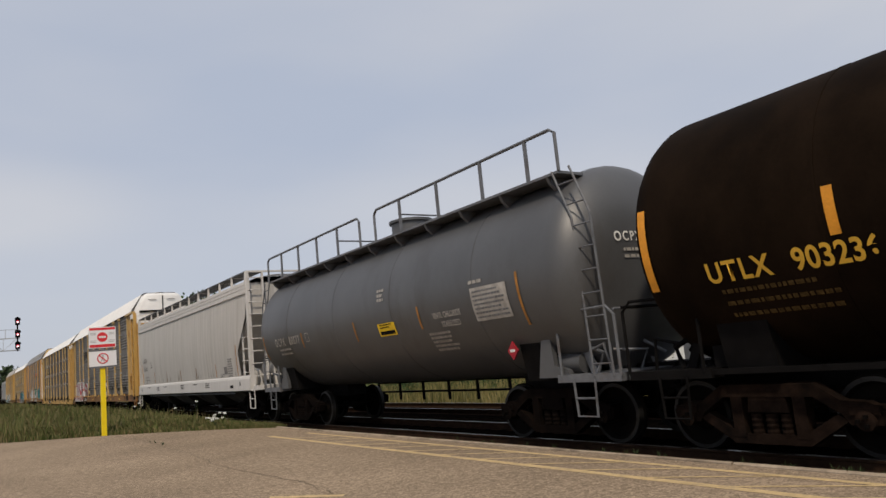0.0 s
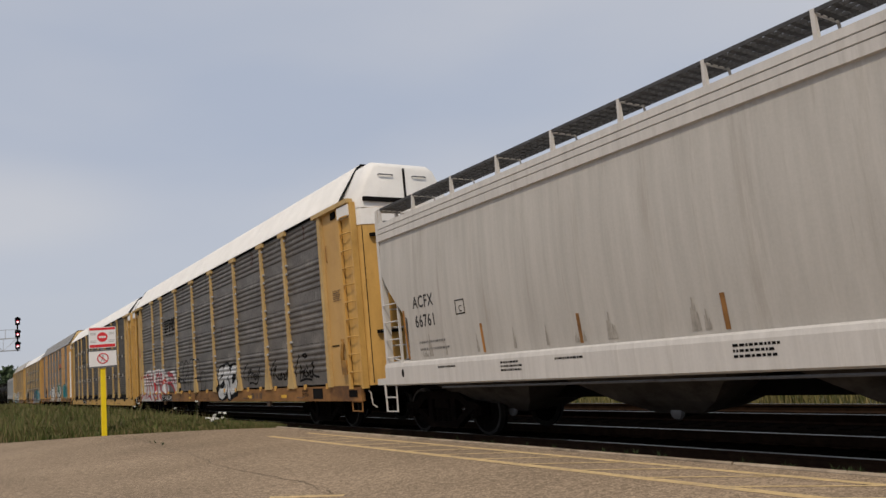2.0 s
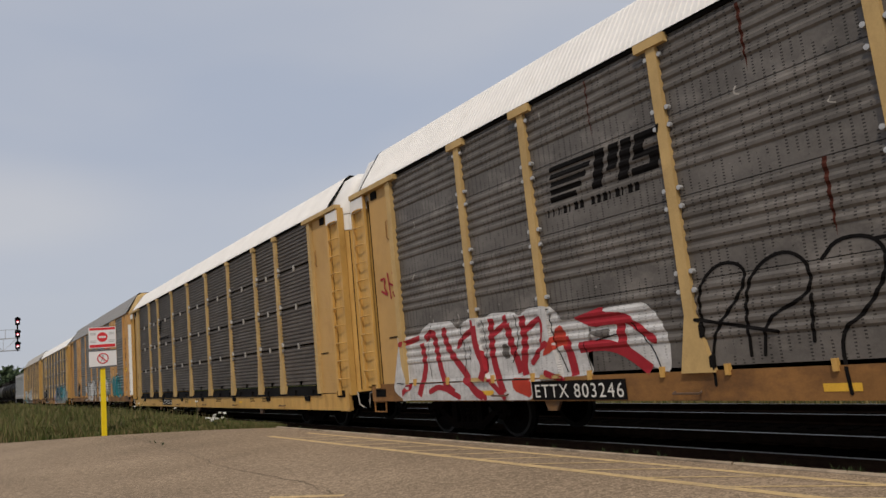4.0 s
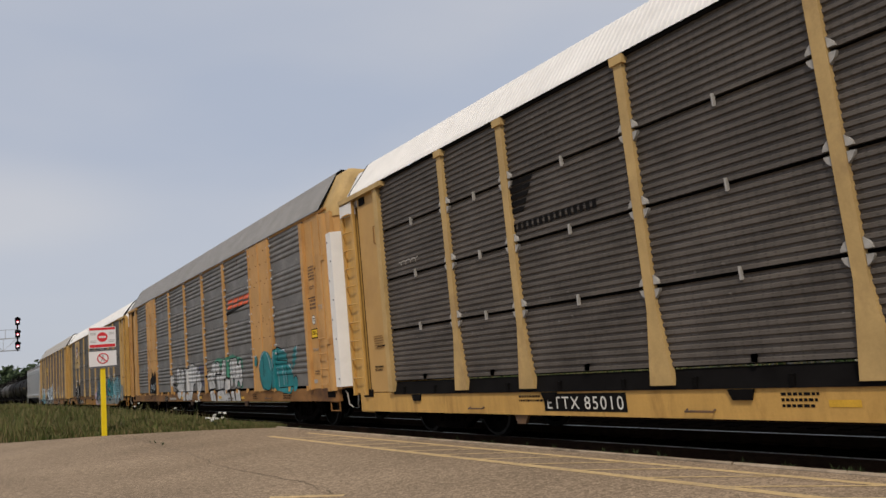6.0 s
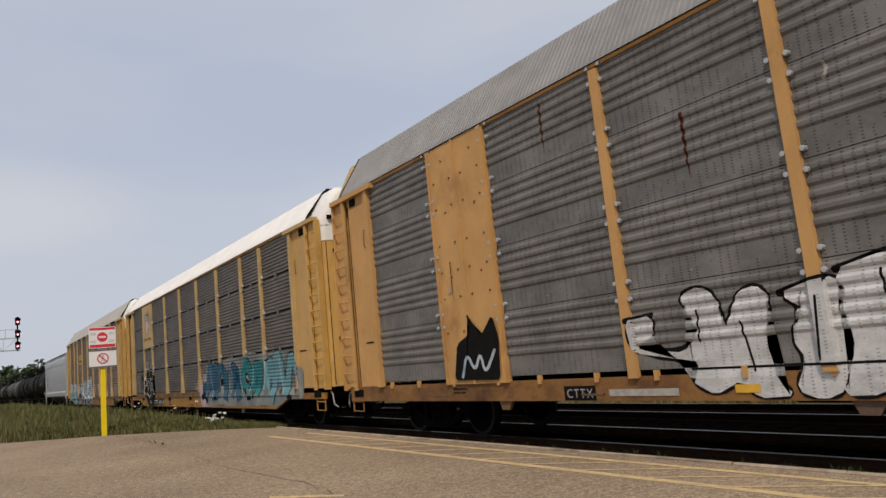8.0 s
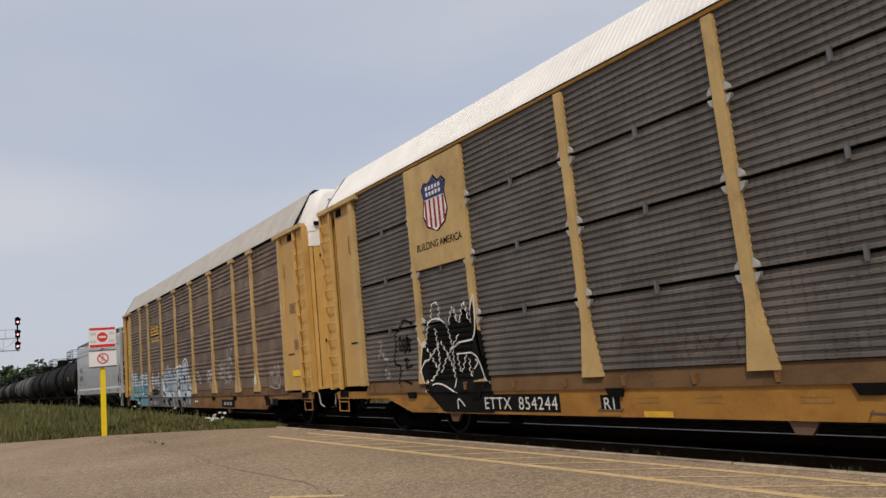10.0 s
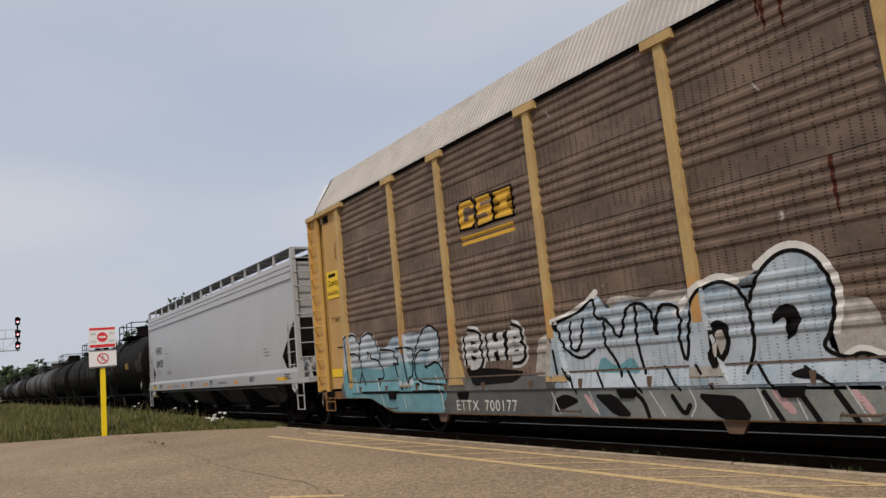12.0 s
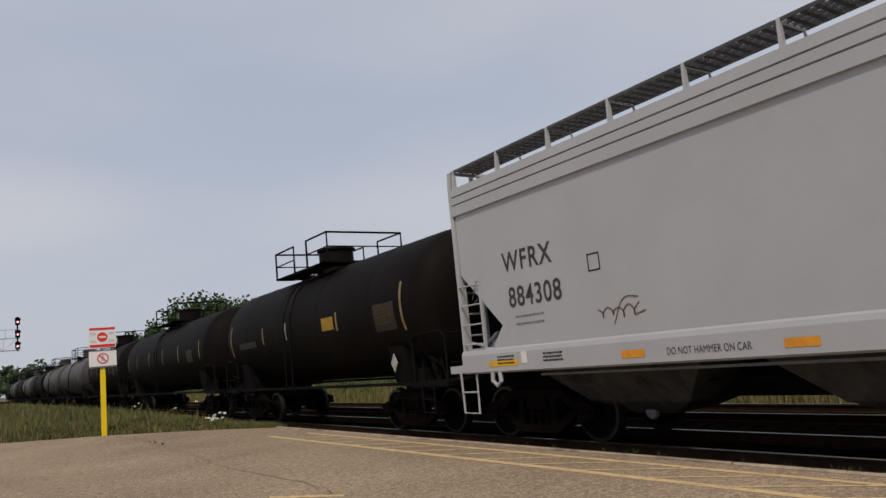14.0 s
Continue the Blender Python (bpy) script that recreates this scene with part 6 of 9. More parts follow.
def paint_hoppers():
    shift = -.25

    def put(*a, **k):
        ob = part(*a, **k)
        ob.location.y += shift * K
        return ob

    def letter(*a, **k):
        ob = lettering(*a, **k)
        ob.location.y += shift * K
        return ob

    c, w = H1, lambda z: WALL1(z) - .006
    letter("ACFX", .25, 7.72, 2.66, 0, STENCIL_BLACK, c, "reporting_mark", w, 1.15, squeeze=.8, bold=.006, label="worn black reporting mark")
    letter("66761", .25, 7.70, 2.26, 0, STENCIL_BLACK, c, "car_number", w, 1.15, squeeze=.8, bold=.006, label="worn black car number")
    put("stencil_box", frame_of(6.2, 5.9, 2.38, 2.66, .02, w), INK, c, "black stencilled box with a letter")
    letter("C", .12, 6.1, 2.43, w(2.48), INK, c, "box_letter")
    put("stencil", lines(2, 1.2, .04, 7.65, 1.92, 0, w, 3, 3.6), DIM_INK, c, "faint stencilled capacity data")
    for y, z0, z1 in ((8.13, 1.62, 2.66), (5.48, 1.62, 2.15), (-7.3, 1.62, 2.68), (-4.78, 1.62, 2.1)):
        put("reflector", rect(y + .035, y - .035, z0, z1, 0, w), RUST_AMBER, c, "amber reflector strip")
    for y in (-2.06, .45, 3.0):
        put("rust_streak", rect(y + .035, y - .035, 1.62, 2.08, 0, w), SILL_RUST, c, "rust-brown strip above the sill")
    put("stencil", lines(8, .55, .04, -6.25, 2.2, 0, w, 5, 2.1), DIM_INK, c, "block of stencilled data")
    put("placard", rect(-5.78, -6.15, 1.70, 1.97, 0, w), DIM_INK, c, "black inspection placard")
    put("stencil", lines(2, .5, .04, -5.3, 1.68, 0, w, 6), DIM_INK, c)
    for k, y in enumerate((7.0, 5.0, 3.6, .4, -1.6, -3.4)):
        put("stencil", lines(3 if k % 2 else 1, .6, .035, y, 1.40, -1.594, None, 20 + k), INK, c, "small print on the sill")
    rnd = random.Random(31)
    for k in range(22):
        y, ln, wd = rnd.uniform(-7.2, 7.6), rnd.uniform(.12, .45), rnd.uniform(.03, .09)
        run = Shape()
        for o, f in ((-.5, .55), (.1, 1.0), (.55, .7)):
            run.add([(w(1.64) - .0005 * f, y + o * wd - wd * .4, 1.64), (w(1.64) - .0005 * f, y + o * wd + wd * .4, 1.64), (w(1.64 + ln * f) - .0005 * f, y + o * wd + wd * .12, 1.64 + ln * f), (w(1.64 + ln * f) - .0005 * f, y + o * wd - wd * .12, 1.64 + ln * f)], [(0, 1, 2, 3)])
        put("grime_run", run, GRIME, c, "grey-brown grime run above the sill")
    put("sill_slot", rect(-6.5, -6.85, 1.2, 1.3, -1.594), INK, c, "dark slot in the sill")
    put("sill_hole", Shape().fill(blob(8.38, 1.34, .05, .09, 1, 12, .01), -1.594), INK, c)
    put("sill_hole", Shape().fill(blob(-7.6, 1.34, .05, .09, 1, 12, .01), -1.594), INK, c)
    shift = -.33
    c, w = H2, lambda z: WALL2(z) - .006
    letter("WFRX", .35, 8.55, 2.97, 0, STENCIL_BLACK, c, "reporting_mark", w, 1.15, label="black reporting mark", squeeze=.85, bold=.008)
    letter("884308", .35, 8.48, 2.35, 0, STENCIL_BLACK, c, "car_number", w, 1.1, label="black car number", squeeze=.85, bold=.008)
    put("stencil_box", frame_of(6.52, 6.27, 2.68, 2.95, .02, w), INK, c, "black stencilled box")
    put("stencil", lines(2, .9, .035, 8.35, 2.15, 0, w, 4, 3.6), DIM_INK, c, "small capacity print")
    put("stencil", lines(3, .5, .03, -6.5, 2.35, 0, w, 14, 3.6), DIM_INK, c, "small capacity print")
    scrawl(c, [loops(6.1, 5.3, 1.9, 2.15, 4, 3), [(5.8, 1.85), (5.6, 2.25), (5.3, 2.2)], [(5.4, 1.95), (5.2, 2.0)]], SILL_DARK, .018, w(2.0) - .002, "thin reddish hand-drawn tag")
    scrawl(c, [[(9.2, 2.6), (9.05, 2.95), (8.95, 2.9), (9.0, 2.6), (9.15, 2.55)]], GREY_STEEL, .015, w(2.7) - .002, "thin pencil-like loop")
    for y, ln in ((9.15, .8), (6.03, .42), (3.56, .42), (-7.65, .85), (-3.6, .42), (0.2, .42)):
        put("reflector", rect(y, y - ln, 1.35, 1.46, -1.596), AMBER if ln < .5 else STENCIL_YELLOW, c, "amber reflector patch on the sill")
    letter("DO NOT HAMMER ON CAR", .10, 5.23, 1.36, -1.596, STENCIL_BLACK, c, "sill_lettering", gap=1.05, squeeze=.7, label="black warning words on the sill")
    letter("DO NOT HAMMER ON CAR", .10, -1.6, 1.36, -1.596, STENCIL_BLACK, c, "sill_lettering", gap=1.05, squeeze=.7)
    for k, y in enumerate((7.7, 8.9, 2.2, -.6, -5.2, -8.3)):
        put("stencil", lines(3, .5, .03, y, 1.50, -1.596, None, 40 + k), INK, c, "small print on the sill")
    put("label_plate", rect(8.25, 8.1, 1.38, 1.58, -1.596), WHITE, c, "small white label plate")
    for y in (9.0, -9.0):
        put("jacking_pad", Shape().tube([(-1.57, y - .1, 1.26), (-1.57, y - .12, 1.1), (-1.57, y, 1.02), (-1.57, y + .12, 1.1), (-1.57, y + .1, 1.26)], .04, 6), HOPPER_NEW, c, "pale towing loop")


def paint_tanks():
    c, w = T0, WRAP0
    lettering("UTLX", .25, 6.42, 2.20, 0, STENCIL_YELLOW, c, "reporting_mark", w, 1.15, label="yellow reporting mark", squeeze=.9, bold=.008)
    lettering("903236", .25, 5.30, 2.20, 0, STENCIL_YELLOW, c, "car_number", w, 1.05, label="yellow car number", squeeze=.88, bold=.008)
    part("stencil", lines(3, 1.5, .05, 6.3, 2.05, 0, w, 7, 2.9), FADED_PRINT, c, "faded yellow capacity print")
    for y, z0, z1 in ((4.75, 2.50, 3.03), (7.25, 2.2, 3.3), (.5, 2.5, 3.03), (-3, 2.5, 3.03), (-7.2, 2.2, 3.3)):
        part("reflector", rect(y + .06, y - .06, z0, z1, 0, w), AMBER, c, "amber reflector strip")
    c, w = T1, WRAP1
    lettering("OCPX", .23, 5.5, 2.34, 0, GRIMY_WHITE, c, "reporting_mark", w, 1.3, label="worn white reporting mark", squeeze=.74, bold=.006)
    lettering("80077", .23, 4.42, 2.34, 0, GRIMY_WHITE, c, "car_number", w, 1.3, label="worn white car number", squeeze=.74, bold=.006)
    part("stencil", lines(2, 1.0, .05, 5.3, 2.2, 0, w, 8, 2.4), GRIMY_WHITE, c)
    part("stencil_box", frame_of(3.26, 3.04, 2.34, 2.58, .02, w), GRIMY_WHITE, c)
    part("stencil", lines(3, .34, .06, -.92, 3.14, 0, w, 9, 1.7), GRIMY_WHITE, c, "small white print")
    part("sticker", rect(-.78, -1.53, 2.17, 2.45, 0, w), BRIGHT_YELLOW, c, "yellow emergency sticker")
    part("sticker_print", lines(2, .55, .03, -.88, 2.40, 0, lambda z: w(z) - .004, 10), INK, c)
    part("sticker_bar", rect(-.84, -1.47, 2.20, 2.28, 0, lambda z: w(z) - .004), INK, c, "black bar")
    lettering("VINYL CHLORIDE", .11, -3.05, 2.36, 0, GRIMY_WHITE, c, "cargo_lettering", lambda z: w(z), 1.0, label="white cargo name", squeeze=.8, bold=.004)
    lettering("STABILIZED", .11, -3.28, 2.18, 0, GRIMY_WHITE, c, "cargo_lettering", lambda z: w(z), 1.0, label="white cargo name", squeeze=.8, bold=.004)
    part("stencil", lines(5, .8, .045, -2.7, 2.05, 0, w, 12, 1.8), GRIMY_WHITE, c, "dim white print")
    part("data_panel", rect(-4.42, -5.45, 2.18, 2.78, 0, w), GRIMY_WHITE, c, "pale data panel")
    part("data_panel_print", lines(7, .95, .035, -4.48, 2.69, 0, lambda z: w(z) - .004, 13, 2.2), GREY_STEEL, c)
    part("stencil", lines(1, .4, .06, -4.4, 2.86, 0, w, 14), GRIMY_WHITE, c)
    for y, z0, z1 in ((.34, 2.14, 2.6), (-2.55, 2.2, 2.66), (3.5, 2.2, 2.6), (-5.75, 2.0, 2.9), (6.4, 2.0, 2.7)):
        part("reflector", rect(y + .03, y - .03, z0, z1, 0, w), RUST_AMBER, c, "thin amber reflector strip")
    part("placard_holder", Shape().prism([(-5.1, 1.44), (-5.24, 1.60), (-5.1, 1.76), (-4.96, 1.60)], -1.50, -1.47, "x"), RED, c, "red diamond placard in its holder")
    part("placard_print", rect(-5.03, -5.17, 1.575, 1.625, -1.503), WHITE, c)
    for s in (-1, 1):
        br = Shape().prism([(s * 5.75, 1.75), (s * 5.95, 1.85), (s * 6.0, 1.3), (s * 6.3, 1.22), (s * 6.35, 1.1), (s * 5.6, 1.1)], -1.40, -1.30, "x")
        part("bolster_bracket", br, TANK_GREY, c, "grey bolster bracket under the tank")
        part("air_reservoir", Shape().lathe([(-.45, .05), (-.43, .17), (.43, .17), (.45, .05)], 12, (-1.1, s * 6.0, 1.3)), TANK_GREY, c, "small grey cylinder on the platform", True)
    for s in (-1, 1):
        sr = Shape().tube([(1.42, -5.2, .95), (1.42, 5.2, .95)], .03, 5).tube([(1.42, -5.2, .68), (1.42, 5.2, .68)], .03, 5)
        for k in range(9):
            sr.box(1.39, 1.45, -5.2 + k * 1.3 - .03, -5.2 + k * 1.3 + .03, .45, 1.25)
    part("side_guard", sr, BLACK, c, "dark pipe guard on the far side")
    for ob in (lettering("OCPX", .16, 0, 3.17, 0, WHITE, c, "head_lettering", gap=1.3, squeeze=.8, bold=.005, label="white reporting mark on the tank head"),
               part("stencil", lines(2, .5, .05, -.15, 3.00, 0, None, 15, 2.2), GRIMY_WHITE, c)):
        for v in ob.data.vertices:
            x, z = -.87 - v.co.y / K, v.co.z / K
            q = math.asin(min(1, (math.hypot(x, z - 2.84) / 1.79) ** (1 / .72)))
            v.co = Vector((x, -7.2 + .75 * (1 - math.cos(q)) - .02, z)) * K
    c, w = B1, WRAPB
    for y, z0, z1 in ((-5.85, 2.25, 3.3), (-2.63, 2.5, 2.97), (.78, 2.5, 3.0), (2.7, 2.5, 3.0), (5.85, 2.25, 3.3)):
        part("reflector", rect(y + .045, y - .045, z0, z1, 0, w), GRIMY_WHITE if abs(y) < 1 else DULL_AMBER, c, "faded amber reflector strip")
    part("data_panel", rect(-4.6, -5.55, 2.3, 2.92, 0, w), SOOTY_PANEL, c, "dim data panel")
    part("data_panel_print", lines(6, .85, .035, -4.66, 2.84, 0, lambda z: w(z) - .004, 13, 2.2), FADED_PRINT, c)
    part("sticker", rect(-1.75, -2.45, 2.55, 2.88, 0, w), DULL_STICKER, c, "yellow emergency sticker")
    part("number_bar", rect(5.0, 3.4, 2.45, 2.65, 0, w), SOOTY_PANEL, c, "dim car number bar")
    part("placard_holder", Shape().prism([(-5.06, 1.78), (-5.2, 1.57), (-5.06, 1.36), (-4.92, 1.57)], -1.44, -1.42, "x"), GRIMY_WHITE, c, "pale diamond placard")


def art_first_autorack():
    c = A1
    daub(c, CHROME_PAINT, -1.562, [(11.75, 2.1), (10.94, 2.11), (10.59, 2.31), (9.74, 2.29), (9.49, 2.07), (9.23, 2.28), (8.59, 2.25), (8.46, 2.31), (7.84, 2.27), (7.62, 2.17), (7.48, 2.29), (6.93, 2.28), (6.73, 2.17), (6.67, 2.01), (6.39, 2.0), (6.08, 2.04), (5.69, 2.11), (4.92, 2.11), (4.72, 1.89), (4.59, 1.6), (4.62, 1.2), (4.68, 1.11), (5.07, 1.26), (5.38, 1.38), (5.8, 1.5), (6.18, 1.47), (6.04, 1.15), (6.44, 1.11), (6.87, 1.08), (7.49, 1.06), (7.55, 0.72), (11.68, 0.72), (12.17, 0.97)], "white ground of the red letters")
    sprayed(c, RED, -1.566, 0.17, [[(10.84, 1.92), (10.77, 1.49), (10.92, 1.17), (11.11, 0.85)], [(10.71, 2.0), (10.38, 2.15), (10.28, 1.67), (10.25, 1.36), (10.1, 1.05), (9.82, 0.89)], [(10.02, 2.17), (9.95, 1.86), (9.71, 1.54), (9.37, 1.23), (9.19, 0.93), (8.91, 0.82)], [(8.95, 2.12), (8.91, 1.69), (8.71, 1.39), (8.86, 1.12)], [(8.45, 2.21), (8.49, 1.75), (8.5, 1.38), (8.28, 0.88)], [(8.03, 2.08), (7.93, 1.71), (7.81, 1.35), (7.77, 1.22)], [(7.6, 2.17), (7.56, 1.68), (7.68, 1.34), (7.65, 1.17)], [(6.59, 1.74), (6.5, 1.37), (6.46, 1.13)], [(5.41, 1.91), (5.42, 1.6), (5.37, 1.42)], [(6.31, 1.55), (5.97, 1.57), (5.65, 1.55), (5.33, 1.42), (4.97, 1.16)]], "red strokes of the letters")
    sprayed(c, RED, -1.572, 0.11, [[(9.54, 1.78), (9.4, 1.92), (8.99, 2.08), (9.0, 2.19)], [(8.43, 1.91), (8.07, 2.08), (8.05, 2.19)], [(7.52, 1.92), (7.13, 2.12), (7.06, 1.98), (7.14, 1.72)], [(7.44, 1.38), (7.16, 1.61), (7.01, 1.66)], [(5.33, 1.92), (5.06, 1.75), (4.84, 1.57)], [(11.63, 1.95), (11.26, 1.99), (10.96, 2.04)], [(10.68, 0.93), (10.3, 1.05), (9.67, 0.82)], [(9.46, 1.13), (9.11, 0.95), (8.84, 0.8)], [(8.65, 1.09), (8.29, 0.81)], [(11.42, 1.07), (11.76, 0.86)], [(7.07, 1.19), (6.76, 1.08)]], "thin red strokes of the letters")
    daub(c, BRIGHT_RED, -1.570, [(7.13, 1.47), (6.73, 1.95), (6.59, 1.89), (6.54, 1.59), (6.72, 1.62), (6.96, 1.49)], "orange-red wedge of the letters")
    daub(c, RED, -1.570, [(6.39, 2.01), (5.73, 2.14), (5.73, 2.05), (5.35, 2.01), (5.14, 1.89), (5.3, 1.84), (5.74, 1.85), (5.93, 1.83)], "broad red arrow of the letters")
    daub(c, BRIGHT_RED, -1.570, [(8.04, 1.14), (7.54, 1.12), (7.54, 0.78), (8.01, 0.92)], "orange-red block under the letters")
    daub(c, RACK_GREY, -1.566, [(6.1, 1.78), (5.62, 1.80), (5.66, 1.66), (5.9, 1.68)], "bare panel left open in the letters")
    daub(c, RACK_GREY, -1.566, [(8.22, 1.72), (8.04, 1.74), (8.0, 1.48), (8.2, 1.46)], "bare panel left open in the letters")
    sprayed(c, INK, -1.577, 0.018, [[(10.46, 2.26), (10.66, 1.7), (10.6, 1.22)], [(9.44, 2.14), (9.3, 1.6), (9.42, 1.3)], [(8.72, 2.2), (8.64, 1.78), (8.7, 1.26)], [(7.78, 2.2), (7.7, 1.78), (7.96, 1.4)], [(6.9, 2.22), (6.86, 1.72), (6.62, 1.2)], [(12.0, 1.12), (10.9, 1.10), (9.6, 1.11)], [(8.4, 1.11), (7.6, 1.10)], [(5.95, 1.64), (5.5, 1.7)], [(6.2, 1.62), (6.1, 1.2)], [(5.2, 1.84), (4.9, 1.5), (4.8, 1.2)], [(9.15, 1.75), (9.2, 1.45)]], "thin dark edges of the letters")
    sprayed(c, RED, -1.508, 0.05, [[(12.34, 3.46), (12.12, 3.48), (12.24, 3.28), (12.02, 3.06), (12.34, 3.2)], [(12.02, 3.56), (11.94, 3.0)], [(11.8, 3.56), (11.66, 3.2), (11.98, 3.34)], [(11.84, 3.12), (11.66, 3.02)]], "small red tag on the corner panel")
    daub(c, INK, -1.566, [(-1.65, 1.8), (-1.85, 2.0), (-2.15, 2.05), (-2.35, 2.05), (-2.5, 2.1), (-2.8, 2.15), (-3.05, 2.1), (-3.2, 2.0), (-3.35, 2.05), (-3.65, 2.1), (-4.05, 2.0), (-3.95, 1.75), (-3.85, 1.55), (-3.95, 1.55), (-4.2, 1.45), (-4.0, 1.2), (-3.9, 0.9), (-3.65, 0.9), (-3.05, 0.75), (-2.85, 0.75), (-2.7, 0.9), (-2.55, 0.8), (-2.1, 0.75), (-1.65, 0.8), (-1.55, 1.1), (-1.65, 1.25), (-1.6, 1.45)], "black outline and shadow of the bubble letters")
    daub(c, CHROME_PAINT, -1.571, [(-1.7, 1.75), (-1.95, 1.95), (-2.25, 2.0), (-2.35, 1.95), (-2.3, 1.8), (-2.35, 1.7), (-2.6, 1.55), (-2.7, 1.4), (-2.7, 1.15), (-2.55, 0.95), (-2.1, 0.8), (-1.7, 0.9), (-1.65, 1.1), (-1.8, 1.2), (-1.65, 1.45)], "white bubble letter")
    daub(c, CHROME_PAINT, -1.571, [(-2.4, 1.95), (-2.8, 2.05), (-3.05, 2.0), (-3.15, 1.8), (-3.15, 1.6), (-3.0, 1.45), (-2.9, 1.4), (-2.95, 1.25), (-3.1, 0.9), (-3.0, 0.8), (-2.85, 0.85), (-2.75, 1.1), (-2.75, 1.4), (-2.6, 1.55), (-2.4, 1.7), (-2.35, 1.8)], "white bubble letter")
    daub(c, CHROME_PAINT, -1.571, [(-3.25, 1.85), (-3.45, 2.0), (-3.7, 2.0), (-3.95, 1.95), (-3.85, 1.7), (-3.8, 1.55), (-3.85, 1.5), (-4.15, 1.45), (-3.95, 1.15), (-3.55, 1.05), (-3.2, 0.95), (-3.05, 1.15), (-2.95, 1.35), (-3.05, 1.45), (-3.2, 1.6)], "white bubble letter")
    daub(c, INK, -1.575, [(-1.9, 1.52), (-2.0, 1.66), (-2.18, 1.72), (-2.34, 1.7), (-2.24, 1.62), (-2.08, 1.58)], "black gap of the letter")
    daub(c, INK, -1.575, [(-1.76, 1.34), (-2.1, 1.4), (-2.3, 1.52), (-2.4, 1.46), (-2.42, 1.32), (-2.28, 1.22), (-1.98, 1.2), (-1.78, 1.22)], "black gap of the letter")
    daub(c, INK, -1.575, [(-2.78, 1.54), (-2.9, 1.64), (-3.02, 1.6), (-2.94, 1.5), (-2.82, 1.44)], "black gap of the letter")
    daub(c, INK, -1.575, [(-3.26, 1.38), (-3.36, 1.62), (-3.54, 1.72), (-3.74, 1.68), (-3.82, 1.54), (-3.6, 1.46), (-3.38, 1.34)], "black gap of the letter")
    sprayed(c, INK, -1.576, 0.03, [[(-2.44, 1.34), (-2.5, 1.24), (-2.4, 1.24)], [(-2.3, 1.02), (-2.32, 0.94)], [(-2.42, 1.06), (-2.4, 0.96), (-2.52, 1.0)], [(-2.58, 1.06), (-2.54, 0.98)]], "black inner lines")
    sprayed(c, INK, -1.568, 0.045, [[(4.04, 1.56), (4.04, 2.2), (3.68, 2.48), (3.32, 2.38), (3.38, 2.08), (3.94, 1.56), (3.96, 0.94)], [(3.42, 1.28), (3.38, 2.04), (3.14, 2.38), (2.76, 2.48), (2.52, 2.26), (2.56, 1.92), (3.16, 1.72), (3.24, 1.28)], [(2.38, 2.3), (2.18, 2.5), (1.78, 2.46), (1.68, 2.14), (2.0, 1.66), (2.34, 1.48), (2.3, 0.82)], [(1.78, 2.42), (0.74, 2.44), (0.78, 2.02), (0.72, 1.58)], [(1.32, 1.66), (0.84, 1.68), (0.62, 1.4), (0.76, 0.82)], [(0.66, 1.58), (0.56, 1.86), (0.34, 1.94), (0.04, 1.82), (-0.02, 1.46), (0.16, 1.18)], [(2.56, 1.92), (2.62, 1.4)], [(1.54, 1.22), (1.56, 0.74), (1.2, 1.22), (1.14, 0.74)], [(4.1, 1.78), (3.02, 1.54)]], "large thin black outline tag")
    sprayed(c, INK, -1.568, 0.055, [[(-5.06, 1.96), (-4.6, 1.72), (-4.7, 1.44)], [(-5.02, 1.42), (-5.18, 1.78), (-5.44, 1.78), (-5.14, 1.6)], [(-5.44, 1.78), (-5.38, 1.46)], [(-5.4, 1.62), (-5.6, 1.66), (-5.58, 1.48)], [(-5.7, 1.6), (-5.64, 1.44), (-5.82, 1.44), (-5.82, 1.62), (-5.7, 1.6)], [(-5.9, 1.44), (-5.94, 1.7), (-6.08, 1.44), (-6.2, 1.82)], [(-6.24, 1.78), (-5.92, 1.24), (-5.46, 1.36), (-5.16, 1.32)]], "black hand-style tag")
    sprayed(c, INK, -1.568, 0.06, [[(-7.64, 1.96), (-7.26, 1.72), (-7.28, 1.52)], [(-7.4, 1.42), (-7.54, 1.78), (-7.76, 1.78), (-7.5, 1.6), (-7.82, 1.38)], [(-7.88, 1.54), (-7.76, 1.38), (-7.96, 1.4), (-8.0, 1.56)], [(-8.16, 1.56), (-8.02, 1.52), (-8.18, 1.44), (-7.98, 1.38)], [(-8.26, 1.44), (-8.4, 1.5), (-8.28, 1.56), (-8.22, 1.38), (-8.38, 1.38)], [(-8.44, 1.38), (-8.52, 1.64), (-8.72, 1.64), (-8.5, 1.5), (-8.68, 1.36)]], "black hand-style tag")
